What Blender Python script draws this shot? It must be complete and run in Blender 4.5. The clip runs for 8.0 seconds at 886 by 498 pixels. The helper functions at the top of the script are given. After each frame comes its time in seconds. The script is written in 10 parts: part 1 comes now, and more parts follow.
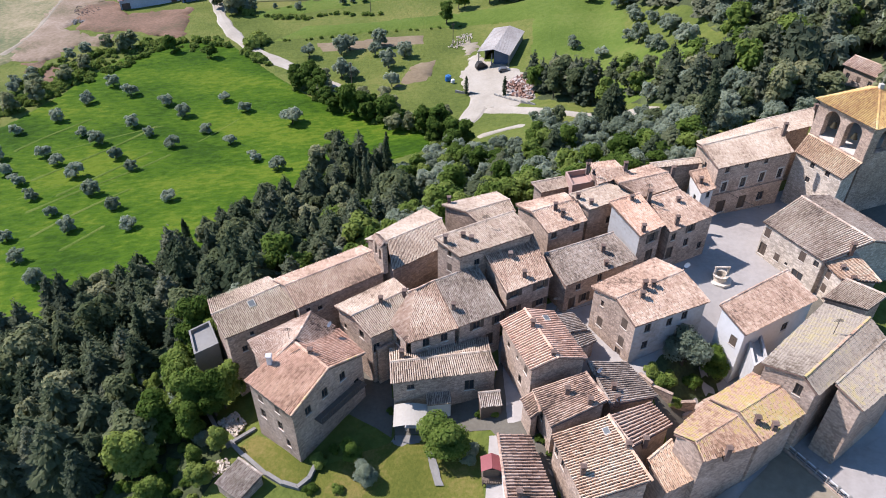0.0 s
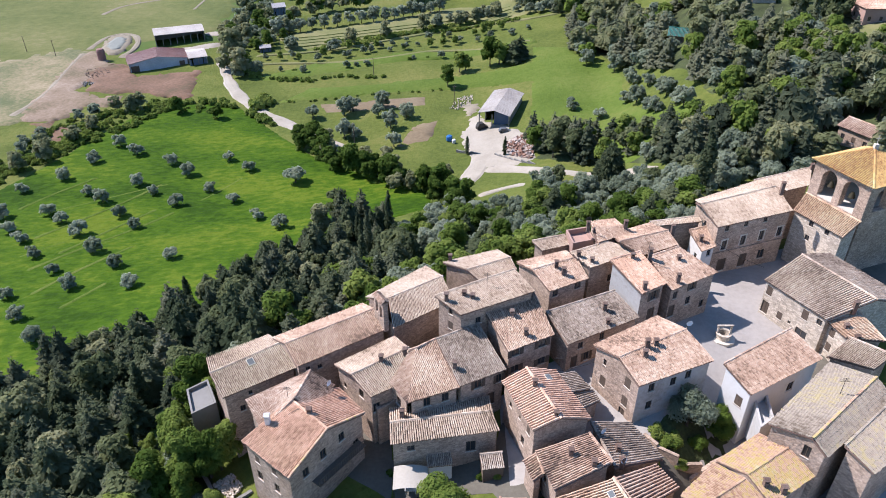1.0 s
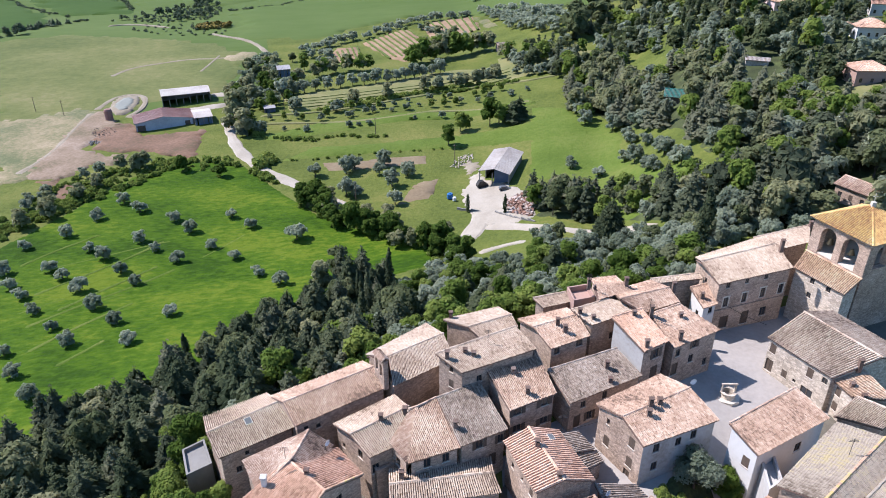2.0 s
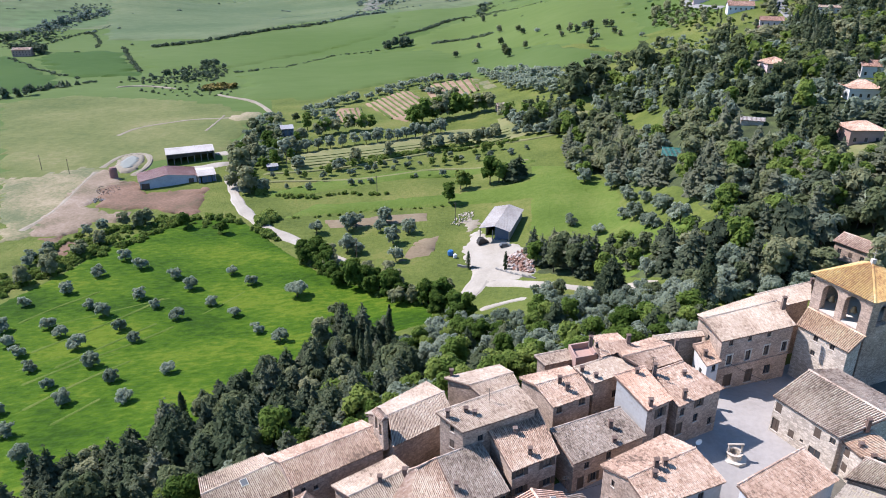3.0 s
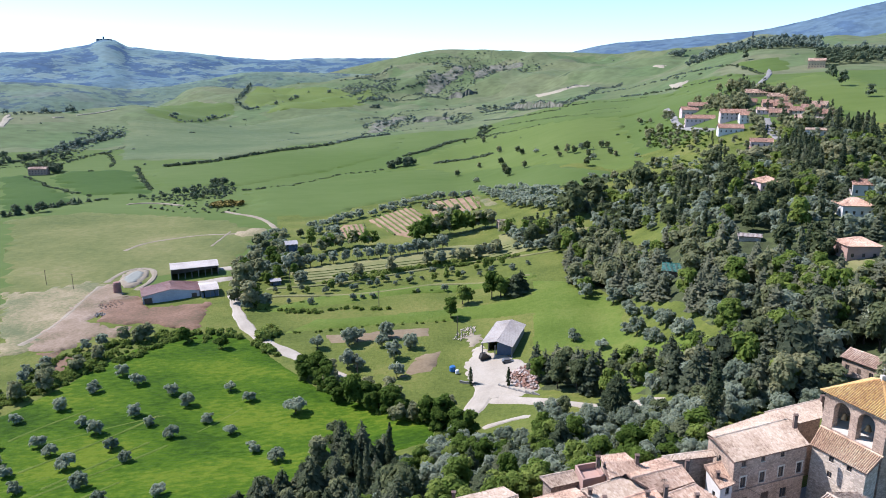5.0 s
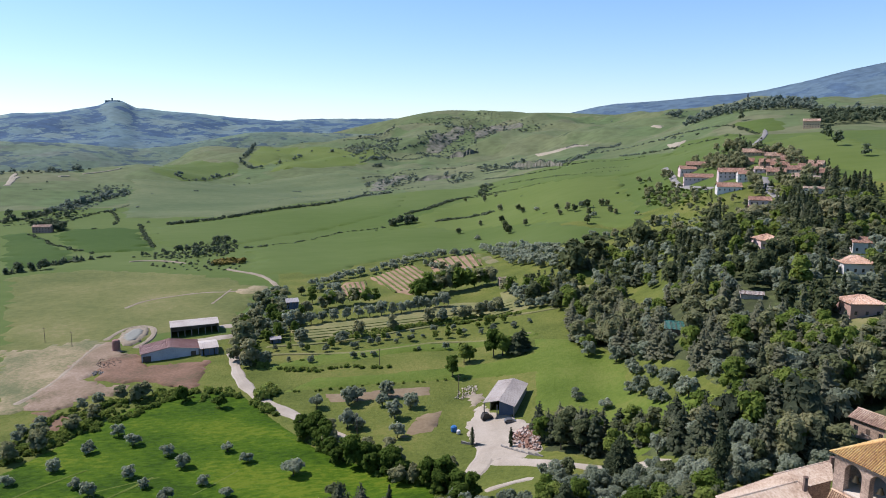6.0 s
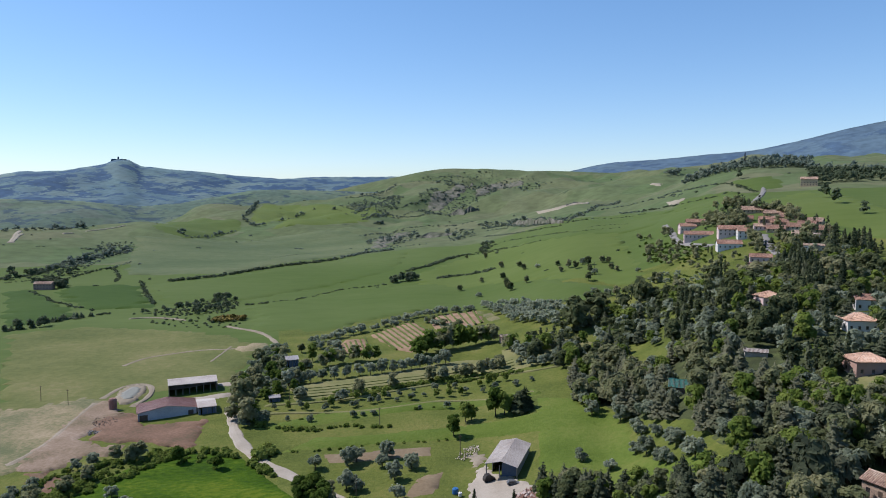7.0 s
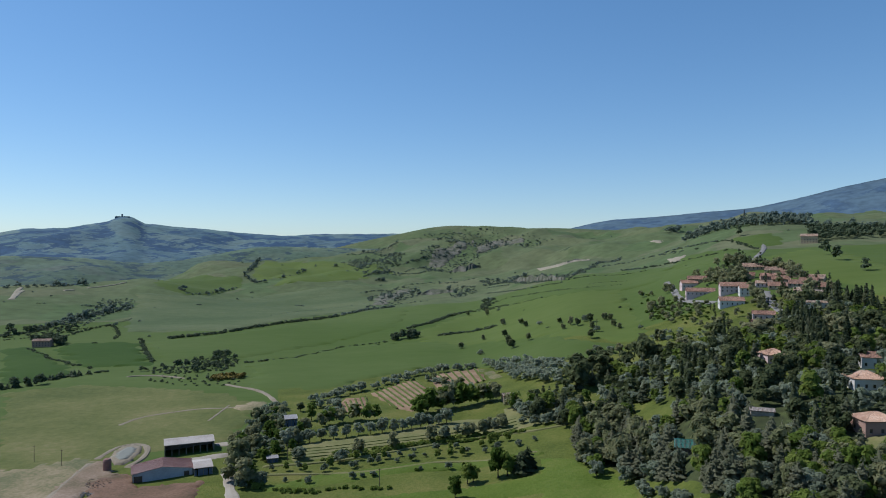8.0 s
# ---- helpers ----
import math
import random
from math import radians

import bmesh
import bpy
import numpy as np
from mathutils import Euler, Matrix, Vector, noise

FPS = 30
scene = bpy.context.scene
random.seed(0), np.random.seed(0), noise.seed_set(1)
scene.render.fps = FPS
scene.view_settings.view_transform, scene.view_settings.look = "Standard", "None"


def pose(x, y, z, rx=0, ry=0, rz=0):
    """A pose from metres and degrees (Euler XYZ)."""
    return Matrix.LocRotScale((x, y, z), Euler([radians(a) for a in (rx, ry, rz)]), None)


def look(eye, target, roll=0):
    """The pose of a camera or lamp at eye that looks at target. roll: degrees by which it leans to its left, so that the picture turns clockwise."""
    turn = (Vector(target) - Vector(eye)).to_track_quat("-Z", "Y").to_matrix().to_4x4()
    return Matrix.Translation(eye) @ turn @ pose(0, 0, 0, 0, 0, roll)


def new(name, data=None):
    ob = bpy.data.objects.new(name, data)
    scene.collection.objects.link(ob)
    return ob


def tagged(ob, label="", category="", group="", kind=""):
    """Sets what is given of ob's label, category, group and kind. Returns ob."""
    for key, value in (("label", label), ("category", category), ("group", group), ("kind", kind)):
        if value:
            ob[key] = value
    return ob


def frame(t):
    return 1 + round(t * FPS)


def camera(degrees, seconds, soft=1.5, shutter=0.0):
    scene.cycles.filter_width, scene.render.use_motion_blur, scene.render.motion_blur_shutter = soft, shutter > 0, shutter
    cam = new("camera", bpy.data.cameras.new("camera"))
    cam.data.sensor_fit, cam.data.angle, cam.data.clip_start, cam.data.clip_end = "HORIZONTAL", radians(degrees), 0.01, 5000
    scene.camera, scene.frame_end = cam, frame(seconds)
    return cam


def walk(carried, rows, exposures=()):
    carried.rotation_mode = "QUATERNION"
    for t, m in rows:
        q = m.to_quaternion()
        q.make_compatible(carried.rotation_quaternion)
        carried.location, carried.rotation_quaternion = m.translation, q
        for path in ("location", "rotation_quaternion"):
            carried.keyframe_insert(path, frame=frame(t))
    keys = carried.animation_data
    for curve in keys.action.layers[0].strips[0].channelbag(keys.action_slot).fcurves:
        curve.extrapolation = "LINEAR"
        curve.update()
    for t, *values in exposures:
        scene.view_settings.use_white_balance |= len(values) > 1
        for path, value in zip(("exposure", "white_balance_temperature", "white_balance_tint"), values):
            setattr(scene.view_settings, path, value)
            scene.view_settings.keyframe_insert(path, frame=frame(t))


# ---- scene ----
import mathutils.geometry as geometry

LENS = 64.72
cam = camera(LENS, 8.0, soft=1.0)
LOOKOUT = 64.0
# seconds, turn and tilt in degrees: the camera hovers and tilts up
PATH = [
    (0.0, 0.0, -37.486, 0.01), (0.5, 0.066, -35.14, -0.02), (1.0, 0.109, -32.754, -0.05), (1.5, 0.149, -30.415, -0.05),
    (3.0, 0.232, -23.425, -0.04), (3.5, 0.286, -21.091, -0.02), (4.0, 0.324, -18.738, -0.02), (4.5, 0.35, -16.388, 0.0),
    (6.0, 0.502, -9.322, 0.03), (6.5, 0.54, -6.971, 0.05), (7.0, 0.603, -4.659, 0.05), (7.5, 0.65, -2.332, 0.06), (8.0, 0.707, 0.0, 0.07),
]
walk(cam, [(t, pose(0, 0, LOOKOUT, 90 + tilt, 0, turn)) for t, turn, tilt, lean in PATH],
     exposures=[(0.0, 0.85, 6080, 22), (4.5, 0.98, 5820, 21), (6.0, 0.43, 6300, 23), (7.0, 0.17, 6200, 20), (8.0, -0.2, 5980, 14)])

# ---- daylight ----
SUN_BEARING, SUN_HEIGHT = -70.0, 50.0
world = bpy.data.worlds.new("world")
scene.world = world
world.use_nodes = True
sky = world.node_tree.nodes.new("ShaderNodeTexSky")
sky.sky_type, sky.sun_disc = "NISHITA", False
sky.sun_elevation, sky.sun_rotation = radians(SUN_HEIGHT), radians(SUN_BEARING)
sky.altitude = 900
sky.air_density, sky.dust_density, sky.ozone_density = 1.0, 0.4, 1.0
back = world.node_tree.nodes["Background"]
back.inputs["Strength"].default_value = 0.164
clear = world.node_tree.nodes.new("ShaderNodeMix")
clear.data_type, clear.blend_type = "RGBA", "MULTIPLY"
clear.inputs["Factor"].default_value = 1.0
clear.inputs["B"].default_value = (0.8, 0.97, 1.1, 1)
world.node_tree.links.new(sky.outputs[0], clear.inputs["A"])
deep = world.node_tree.nodes.new("ShaderNodeHueSaturation")
deep.inputs["Saturation"].default_value = 1.14
world.node_tree.links.new(clear.outputs["Result"], deep.inputs["Color"])
even = world.node_tree.nodes.new("ShaderNodeGamma")
even.inputs["Gamma"].default_value = 0.8
world.node_tree.links.new(deep.outputs[0], even.inputs["Color"])
world.node_tree.links.new(even.outputs[0], back.inputs["Color"])
sun = new("sun", bpy.data.lights.new("sun", "SUN"))
sun.data.energy, sun.data.angle, sun.data.color = 5.0, radians(0.53), (1.0, 0.96, 0.88)
b, e = radians(SUN_BEARING), radians(SUN_HEIGHT)
to_sun = Vector((math.sin(b) * math.cos(e), math.cos(b) * math.cos(e), math.sin(e)))
sun.matrix_world = look(to_sun * 500, (0, 0, 0))


# ---- materials ----
def surface(name, stops, scale=1.0, detail=0.0, rough=0.9, bump=0.0, bump_scale=20.0, metal=0.0, island=0.0, per_object=0.0, stretch=(1, 1, 1), spec=0.3, leafy=0.0, stones=0.0):
    """A procedural surface: a colour ramp over two scales of noise, with optional change per piece or per object."""
    m = bpy.data.materials.new(name)
    m.use_nodes = True
    tree = m.node_tree
    n, link = tree.nodes, tree.links.new
    bsdf = n["Principled BSDF"]
    bsdf.inputs["Roughness"].default_value, bsdf.inputs["Metallic"].default_value = rough, metal
    bsdf.inputs["Specular IOR Level"].default_value = spec
    geo = n.new("ShaderNodeNewGeometry")
    size = n.new("ShaderNodeVectorMath")
    size.operation = "MULTIPLY"
    size.inputs[1].default_value = stretch
    link(geo.outputs["Position"], size.inputs[0])
    big = n.new("ShaderNodeTexNoise")
    big.inputs["Scale"].default_value, big.inputs["Detail"].default_value = 0.13 * scale, 3
    small = n.new("ShaderNodeTexNoise")
    small.inputs["Scale"].default_value, small.inputs["Detail"].default_value = 1.7 * scale, 6
    small.inputs["Roughness"].default_value = 0.65
    for tex in (big, small):
        link(size.outputs[0], tex.inputs["Vector"])
    mix = n.new("ShaderNodeMath")
    mix.operation = "MULTIPLY_ADD"
    mix.inputs[1].default_value = 0.55
    half = n.new("ShaderNodeMath")
    half.operation = "MULTIPLY"
    half.inputs[1].default_value = 0.45
    link(big.outputs["Fac"], mix.inputs[0])
    link(small.outputs["Fac"], half.inputs[0])
    link(half.outputs[0], mix.inputs[2])
    value = mix.outputs[0]
    for amount, source in ((island, geo.outputs["Random Per Island"]), (per_object, None)):
        if amount:
            if source is None:
                source = n.new("ShaderNodeObjectInfo").outputs["Random"]
            shift = n.new("ShaderNodeMath")
            shift.operation = "MULTIPLY_ADD"
            shift.inputs[1].default_value = amount
            link(source, shift.inputs[0])
            less = n.new("ShaderNodeMath")
            less.operation = "SUBTRACT"
            less.inputs[1].default_value = amount / 2
            link(value, less.inputs[0])
            link(less.outputs[0], shift.inputs[2])
            value = shift.outputs[0]
    ramp = n.new("ShaderNodeValToRGB")
    while len(ramp.color_ramp.elements) < len(stops):
        ramp.color_ramp.elements.new(0.5)
    for el, (at, col) in zip(ramp.color_ramp.elements, stops):
        el.position, el.color = at, (*col, 1)
    link(value, ramp.inputs[0])
    link(ramp.outputs[0], bsdf.inputs["Base Color"])
    if stones:
        # rubble courses: pale stones in darker joints
        cells = n.new("ShaderNodeTexVoronoi")
        cells.feature = "DISTANCE_TO_EDGE"
        cells.inputs["Scale"].default_value = stones
        squash = n.new("ShaderNodeVectorMath")
        squash.operation = "MULTIPLY"
        squash.inputs[1].default_value = (1, 1, 1.8)
        link(geo.outputs["Position"], squash.inputs[0])
        link(squash.outputs[0], cells.inputs["Vector"])
        tone = n.new("ShaderNodeTexVoronoi")
        tone.inputs["Scale"].default_value = stones
        link(squash.outputs[0], tone.inputs["Vector"])
        joint = n.new("ShaderNodeMapRange")
        joint.inputs["From Max"].default_value, joint.inputs["To Min"].default_value = 0.09, 0.7
        link(cells.outputs["Distance"], joint.inputs["Value"])
        split = n.new("ShaderNodeSeparateColor")
        link(tone.outputs["Color"], split.inputs[0])
        vary = n.new("ShaderNodeMapRange")
        vary.inputs["To Min"].default_value, vary.inputs["To Max"].default_value = 0.72, 1.2
        link(split.outputs[0], vary.inputs["Value"])
        both = n.new("ShaderNodeMath")
        both.operation = "MULTIPLY"
        link(joint.outputs[0], both.inputs[0])
        link(vary.outputs[0], both.inputs[1])
        shade = n.new("ShaderNodeMix")
        shade.data_type, shade.blend_type = "RGBA", "MULTIPLY"
        shade.inputs["Factor"].default_value = 1.0
        link(ramp.outputs[0], shade.inputs["A"])
        link(both.outputs[0], shade.inputs["B"])
        link(shade.outputs["Result"], bsdf.inputs["Base Color"])
    if leafy:
        # thin leaves let some light through
        glow = n.new("ShaderNodeBsdfTranslucent")
        link(ramp.outputs[0], glow.inputs["Color"])
        blend = n.new("ShaderNodeMixShader")
        blend.inputs[0].default_value = leafy
        link(bsdf.outputs[0], blend.inputs[1])
        link(glow.outputs[0], blend.inputs[2])
        link(blend.outputs[0], n["Material Output"].inputs["Surface"])
    if bump:
        grain = n.new("ShaderNodeTexNoise")
        grain.inputs["Scale"].default_value, grain.inputs["Detail"].default_value = bump_scale, 4
        link(size.outputs[0], grain.inputs["Vector"])
        relief = n.new("ShaderNodeBump")
        relief.inputs["Strength"].default_value, relief.inputs["Distance"].default_value = bump, 0.5 / bump_scale
        link(grain.outputs["Fac"], relief.inputs["Height"])
        link(relief.outputs[0], bsdf.inputs["Normal"])
    return m


def patchwork(name, fields, woods, size, cover, stretch=(1, 1, 1)):
    """Country seen from far off: a patchwork of fields, each of its own tone, with woods and hedges spread over it."""
    m = bpy.data.materials.new(name)
    m.use_nodes = True
    n, link = m.node_tree.nodes, m.node_tree.links.new
    bsdf = n["Principled BSDF"]
    bsdf.inputs["Roughness"].default_value, bsdf.inputs["Specular IOR Level"].default_value = 0.95, 0.06
    geo = n.new("ShaderNodeNewGeometry")
    scale = n.new("ShaderNodeVectorMath")
    scale.operation = "MULTIPLY"
    scale.inputs[1].default_value = stretch
    link(geo.outputs["Position"], scale.inputs[0])
    bend = n.new("ShaderNodeTexNoise")
    bend.inputs["Scale"].default_value, bend.inputs["Detail"].default_value = 0.7 / size, 3
    link(scale.outputs[0], bend.inputs["Vector"])
    push = n.new("ShaderNodeVectorMath")
    push.operation = "MULTIPLY_ADD"
    push.inputs[1].default_value = (size * 1.3, size * 1.3, size * 1.3)
    link(bend.outputs["Color"], push.inputs[0])
    link(scale.outputs[0], push.inputs[2])
    cells = n.new("ShaderNodeTexVoronoi")
    cells.inputs["Scale"].default_value = 1 / size
    link(push.outputs[0], cells.inputs["Vector"])
    tone = n.new("ShaderNodeSeparateColor")
    link(cells.outputs["Color"], tone.inputs[0])
    ramp = n.new("ShaderNodeValToRGB")
    while len(ramp.color_ramp.elements) < len(fields):
        ramp.color_ramp.elements.new(0.5)
    for k, (el, col) in enumerate(zip(ramp.color_ramp.elements, fields)):
        el.position, el.color = k / (len(fields) - 1), (*col, 1)
    link(tone.outputs[0], ramp.inputs[0])
    grain = n.new("ShaderNodeTexNoise")
    grain.inputs["Scale"].default_value, grain.inputs["Detail"].default_value, grain.inputs["Roughness"].default_value = 1.6 / size, 9, 0.66
    link(scale.outputs[0], grain.inputs["Vector"])
    mask = n.new("ShaderNodeMapRange")
    mask.inputs["From Min"].default_value, mask.inputs["From Max"].default_value = cover, cover + 0.035
    link(grain.outputs["Fac"], mask.inputs["Value"])
    mix = n.new("ShaderNodeMix")
    mix.data_type = "RGBA"
    mix.inputs["B"].default_value = (*woods, 1)
    link(mask.outputs[0], mix.inputs["Factor"])
    link(ramp.outputs[0], mix.inputs["A"])
    soft = n.new("ShaderNodeTexNoise")
    soft.inputs["Scale"].default_value, soft.inputs["Detail"].default_value = 6 / size, 5
    link(scale.outputs[0], soft.inputs["Vector"])
    vary = n.new("ShaderNodeMapRange")
    vary.inputs["From Min"].default_value, vary.inputs["From Max"].default_value, vary.inputs["To Min"].default_value, vary.inputs["To Max"].default_value = 0.3, 0.7, 0.82, 1.18
    link(soft.outputs["Fac"], vary.inputs["Value"])
    last = n.new("ShaderNodeMix")
    last.data_type, last.blend_type = "RGBA", "MULTIPLY"
    last.inputs["Factor"].default_value = 1.0
    link(mix.outputs["Result"], last.inputs["A"])
    link(vary.outputs[0], last.inputs["B"])
    link(last.outputs["Result"], bsdf.inputs["Base Color"])
    return m


TURF = surface("turf", [(0.3, (0.0442, 0.0629, 0.0121)), (0.5, (0.0884, 0.1074, 0.0223)), (0.7, (0.1494, 0.1407, 0.0422))], 0.35, bump=0.8, bump_scale=0.9, spec=0.08)
HILL = patchwork("hill_pasture", [(0.088, 0.108, 0.05), (0.074, 0.108, 0.045), (0.1, 0.116, 0.057), (0.08, 0.112, 0.049), (0.11, 0.12, 0.064), (0.09, 0.114, 0.054)], (0.05, 0.07, 0.036), 130.0, 0.64)
CORN = surface("young_corn", [(0.4, (0.0191, 0.0475, 0.0017)), (0.47, (0.0322, 0.0704, 0.0022)), (0.53, (0.0454, 0.0879, 0.0034)), (0.6, (0.0805, 0.1143, 0.0077))], 0.34, stretch=(0.55, 1, 1), bump=1.0, bump_scale=0.8, spec=0.08)
LAWN = surface("worn_lawn", [(0.3, (0.0495, 0.0642, 0.0103)), (0.5, (0.0907, 0.0963, 0.0179)), (0.7, (0.1804, 0.1348, 0.0463))], 1.2, bump=0.8, bump_scale=4, spec=0.08)
GRAVEL = surface("pale_gravel", [(0.3, (0.21, 0.18, 0.135)), (0.55, (0.3, 0.265, 0.21)), (0.75, (0.34, 0.31, 0.26))], 1.0)
EARTH = surface("bare_earth", [(0.3, (0.0999, 0.0677, 0.0371)), (0.5, (0.1548, 0.1145, 0.065)), (0.7, (0.2098, 0.1667, 0.102))], 0.4)
DRY = surface("dry_grass", [(0.37, (0.0759, 0.0889, 0.0313)), (0.46, (0.1247, 0.1179, 0.0505)), (0.54, (0.1844, 0.1526, 0.0784)), (0.64, (0.2549, 0.2029, 0.122))], 0.35)
PLOUGH = surface("ploughed_orange_soil", [(0.35, (0.15, 0.095, 0.05)), (0.5, (0.215, 0.14, 0.08)), (0.65, (0.27, 0.19, 0.115))], 0.6)
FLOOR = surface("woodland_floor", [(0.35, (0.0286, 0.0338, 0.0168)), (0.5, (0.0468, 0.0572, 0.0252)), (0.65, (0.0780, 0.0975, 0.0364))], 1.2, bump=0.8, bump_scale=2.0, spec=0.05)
DRY2 = surface("pale_orchard_grass", [(0.3, (0.085, 0.1, 0.028)), (0.5, (0.135, 0.135, 0.046)), (0.7, (0.19, 0.168, 0.075))], 0.6)
PINK_EARTH = surface("pinkish_trodden_earth", [(0.36, (0.105, 0.085, 0.042)), (0.46, (0.16, 0.115, 0.07)), (0.54, (0.2, 0.145, 0.098)), (0.64, (0.25, 0.195, 0.14))], 0.5)
MEADOW = surface("mown_meadow", [(0.3, (0.0525, 0.0842, 0.0114)), (0.5, (0.0788, 0.1134, 0.0188)), (0.7, (0.1227, 0.1367, 0.0338))], 0.3, bump=0.7, bump_scale=0.9, spec=0.08)
CORN2 = surface("deep_green_corn", [(0.35, (0.0298, 0.0611, 0.0091)), (0.65, (0.0429, 0.0764, 0.0142))], 0.06, spec=0.08)
FIELD1 = surface("green_corn", [(0.35, (0.0548, 0.0876, 0.0171)), (0.65, (0.0801, 0.1113, 0.0314))], 0.05, stretch=(0.4, 1, 1), spec=0.08)
FIELD2 = surface("light_green_corn", [(0.35, (0.0694, 0.1012, 0.0206)), (0.65, (0.0950, 0.1260, 0.0339))], 0.05, stretch=(0.4, 1, 1), spec=0.08)
FALLOW = surface("fallow_grass", [(0.38, (0.0613, 0.0894, 0.0371)), (0.5, (0.0803, 0.1059, 0.0473)), (0.62, (0.1057, 0.1267, 0.0597))], 0.1, stretch=(0.4, 1, 1), spec=0.08)
# Aerial haze is painted into these three ranges as blue in the base colour.
FAR_HILL = patchwork("hazed_distant_hills", [(0.075, 0.125, 0.145), (0.1, 0.155, 0.155), (0.06, 0.105, 0.14), (0.115, 0.165, 0.16), (0.085, 0.135, 0.15)], (0.042, 0.078, 0.125), 170.0, 0.5, (1, 1, 2.2))
MID_HILL = patchwork("hazed_green_hills", [(0.092, 0.128, 0.088), (0.076, 0.112, 0.084), (0.105, 0.135, 0.092), (0.085, 0.125, 0.085), (0.1, 0.12, 0.1)], (0.044, 0.07, 0.078), 120.0, 0.53, (1, 1, 2))
MOUNTAIN = patchwork("hazed_mountain", [(0.07, 0.112, 0.15), (0.08, 0.125, 0.158), (0.066, 0.106, 0.146)], (0.056, 0.094, 0.14), 300.0, 0.52, (1, 1, 2))
CLAY = surface("pale_clay", [(0.35, (0.198, 0.174, 0.12)), (0.65, (0.276, 0.246, 0.18))], 0.2)
CLAY2 = surface("eroded_grey_clay", [(0.36, (0.0578, 0.0720, 0.0422)), (0.47, (0.0884, 0.0936, 0.0646)), (0.54, (0.1292, 0.1260, 0.0986)), (0.66, (0.1700, 0.1620, 0.1292))], 0.5, spec=0.08)
CONCRETE0 = surface("worn_asphalt", [(0.3, (0.15, 0.145, 0.132)), (0.7, (0.22, 0.212, 0.195))], 1.0, spec=0.1)
DRYEARTH = surface("pale_trodden_earth", [(0.3, (0.1445, 0.119, 0.0765)), (0.5, (0.204, 0.17, 0.119)), (0.7, (0.255, 0.221, 0.1615))], 0.5)
NEW_TILE = surface("orange_red_roof_tiles", [(0.25, (0.1656, 0.0904, 0.0631)), (0.45, (0.3105, 0.1741, 0.1192)), (0.6, (0.3726, 0.2194, 0.1542)), (0.78, (0.4347, 0.3097, 0.2382))], 1.2, island=0.3)
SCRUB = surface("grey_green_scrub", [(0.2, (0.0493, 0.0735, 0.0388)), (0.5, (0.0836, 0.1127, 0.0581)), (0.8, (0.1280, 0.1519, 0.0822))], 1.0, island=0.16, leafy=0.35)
# SCRUB lightened and blued: distance haze is put into the leaf colour.
HAZE_SCRUB = surface("hazed_grey_green_scrub", [(0.2, (0.0750, 0.1087, 0.0825)), (0.5, (0.1275, 0.1668, 0.1230)), (0.8, (0.1950, 0.2248, 0.1650))], 1.0, island=0.16, leafy=0.35)
PASTURE = surface("spring_pasture", [(0.36, (0.072, 0.09, 0.026)), (0.48, (0.1, 0.112, 0.036)), (0.57, (0.125, 0.128, 0.046)), (0.66, (0.16, 0.148, 0.066))], 0.14, bump=0.5, bump_scale=1.0, spec=0.08)
GORSE = surface("yellow_broom", [(0.3, (0.0960, 0.0780, 0.0160)), (0.7, (0.2160, 0.1620, 0.0240))], 1.0, island=0.5)
OLD_PLASTER = surface("stained_white_plaster", [(0.3, (0.24, 0.22, 0.19)), (0.45, (0.36, 0.345, 0.32)), (0.7, (0.46, 0.45, 0.43))], 1.1, bump=0.2)
PAVING = surface("piazza_paving", [(0.3, (0.2152, 0.1924, 0.1685)), (0.5, (0.2784, 0.2528, 0.2265)), (0.7, (0.3283, 0.3014, 0.2667))], 0.8, bump=0.2, bump_scale=6)
STONE = surface("rubble_stone", [(0.25, (0.1761, 0.1211, 0.0864)), (0.45, (0.3416, 0.2502, 0.1854)), (0.6, (0.4454, 0.3349, 0.2549)), (0.75, (0.6005, 0.4741, 0.3782))], 2.0, bump=0.6, bump_scale=3.5, stones=2.6)
TILE = surface("old_coppi", [(0.320, (0.1404, 0.0920, 0.0653)), (0.442, (0.3567, 0.2328, 0.1598)), (0.558, (0.4869, 0.3460, 0.2506)), (0.680, (0.6052, 0.4864, 0.3710))], 1.2, island=0.15)
RED_TILE = surface("newer_coppi", [(0.320, (0.2473, 0.1412, 0.0906)), (0.464, (0.4855, 0.3005, 0.2012)), (0.572, (0.5825, 0.3800, 0.2637)), (0.702, (0.6710, 0.4950, 0.3708))], 1.2, island=0.15)
GREY_TILE = surface("weathered_grey_coppi", [(0.320, (0.1023, 0.0769, 0.0598)), (0.442, (0.2561, 0.2006, 0.1544)), (0.558, (0.3585, 0.2923, 0.2341)), (0.680, (0.4817, 0.4206, 0.3494))], 1.2, island=0.15)
OCHRE_TILE = surface("lichened_ochre_coppi", [(0.3, (0.1200, 0.0666, 0.0400)), (0.42, (0.3100, 0.1862, 0.1150)), (0.52, (0.4400, 0.2940, 0.2000)), (0.6, (0.4000, 0.2950, 0.1000)), (0.72, (0.4300, 0.3600, 0.2300))], 1.2, island=0.15)
TOWER_TILE = surface("bright_orange_lichened_coppi", [(0.32, (0.2565, 0.1260, 0.0520)), (0.45, (0.4465, 0.2625, 0.0975)), (0.58, (0.5320, 0.3570, 0.1300)), (0.7, (0.4940, 0.3990, 0.2600))], 1.2, island=0.15)
PALE_TILE = surface("sun_bleached_coppi", [(0.320, (0.1788, 0.1256, 0.0871)), (0.442, (0.3758, 0.2810, 0.2019)), (0.558, (0.4737, 0.3716, 0.2775)), (0.680, (0.5546, 0.4675, 0.3644))], 1.2, island=0.15)
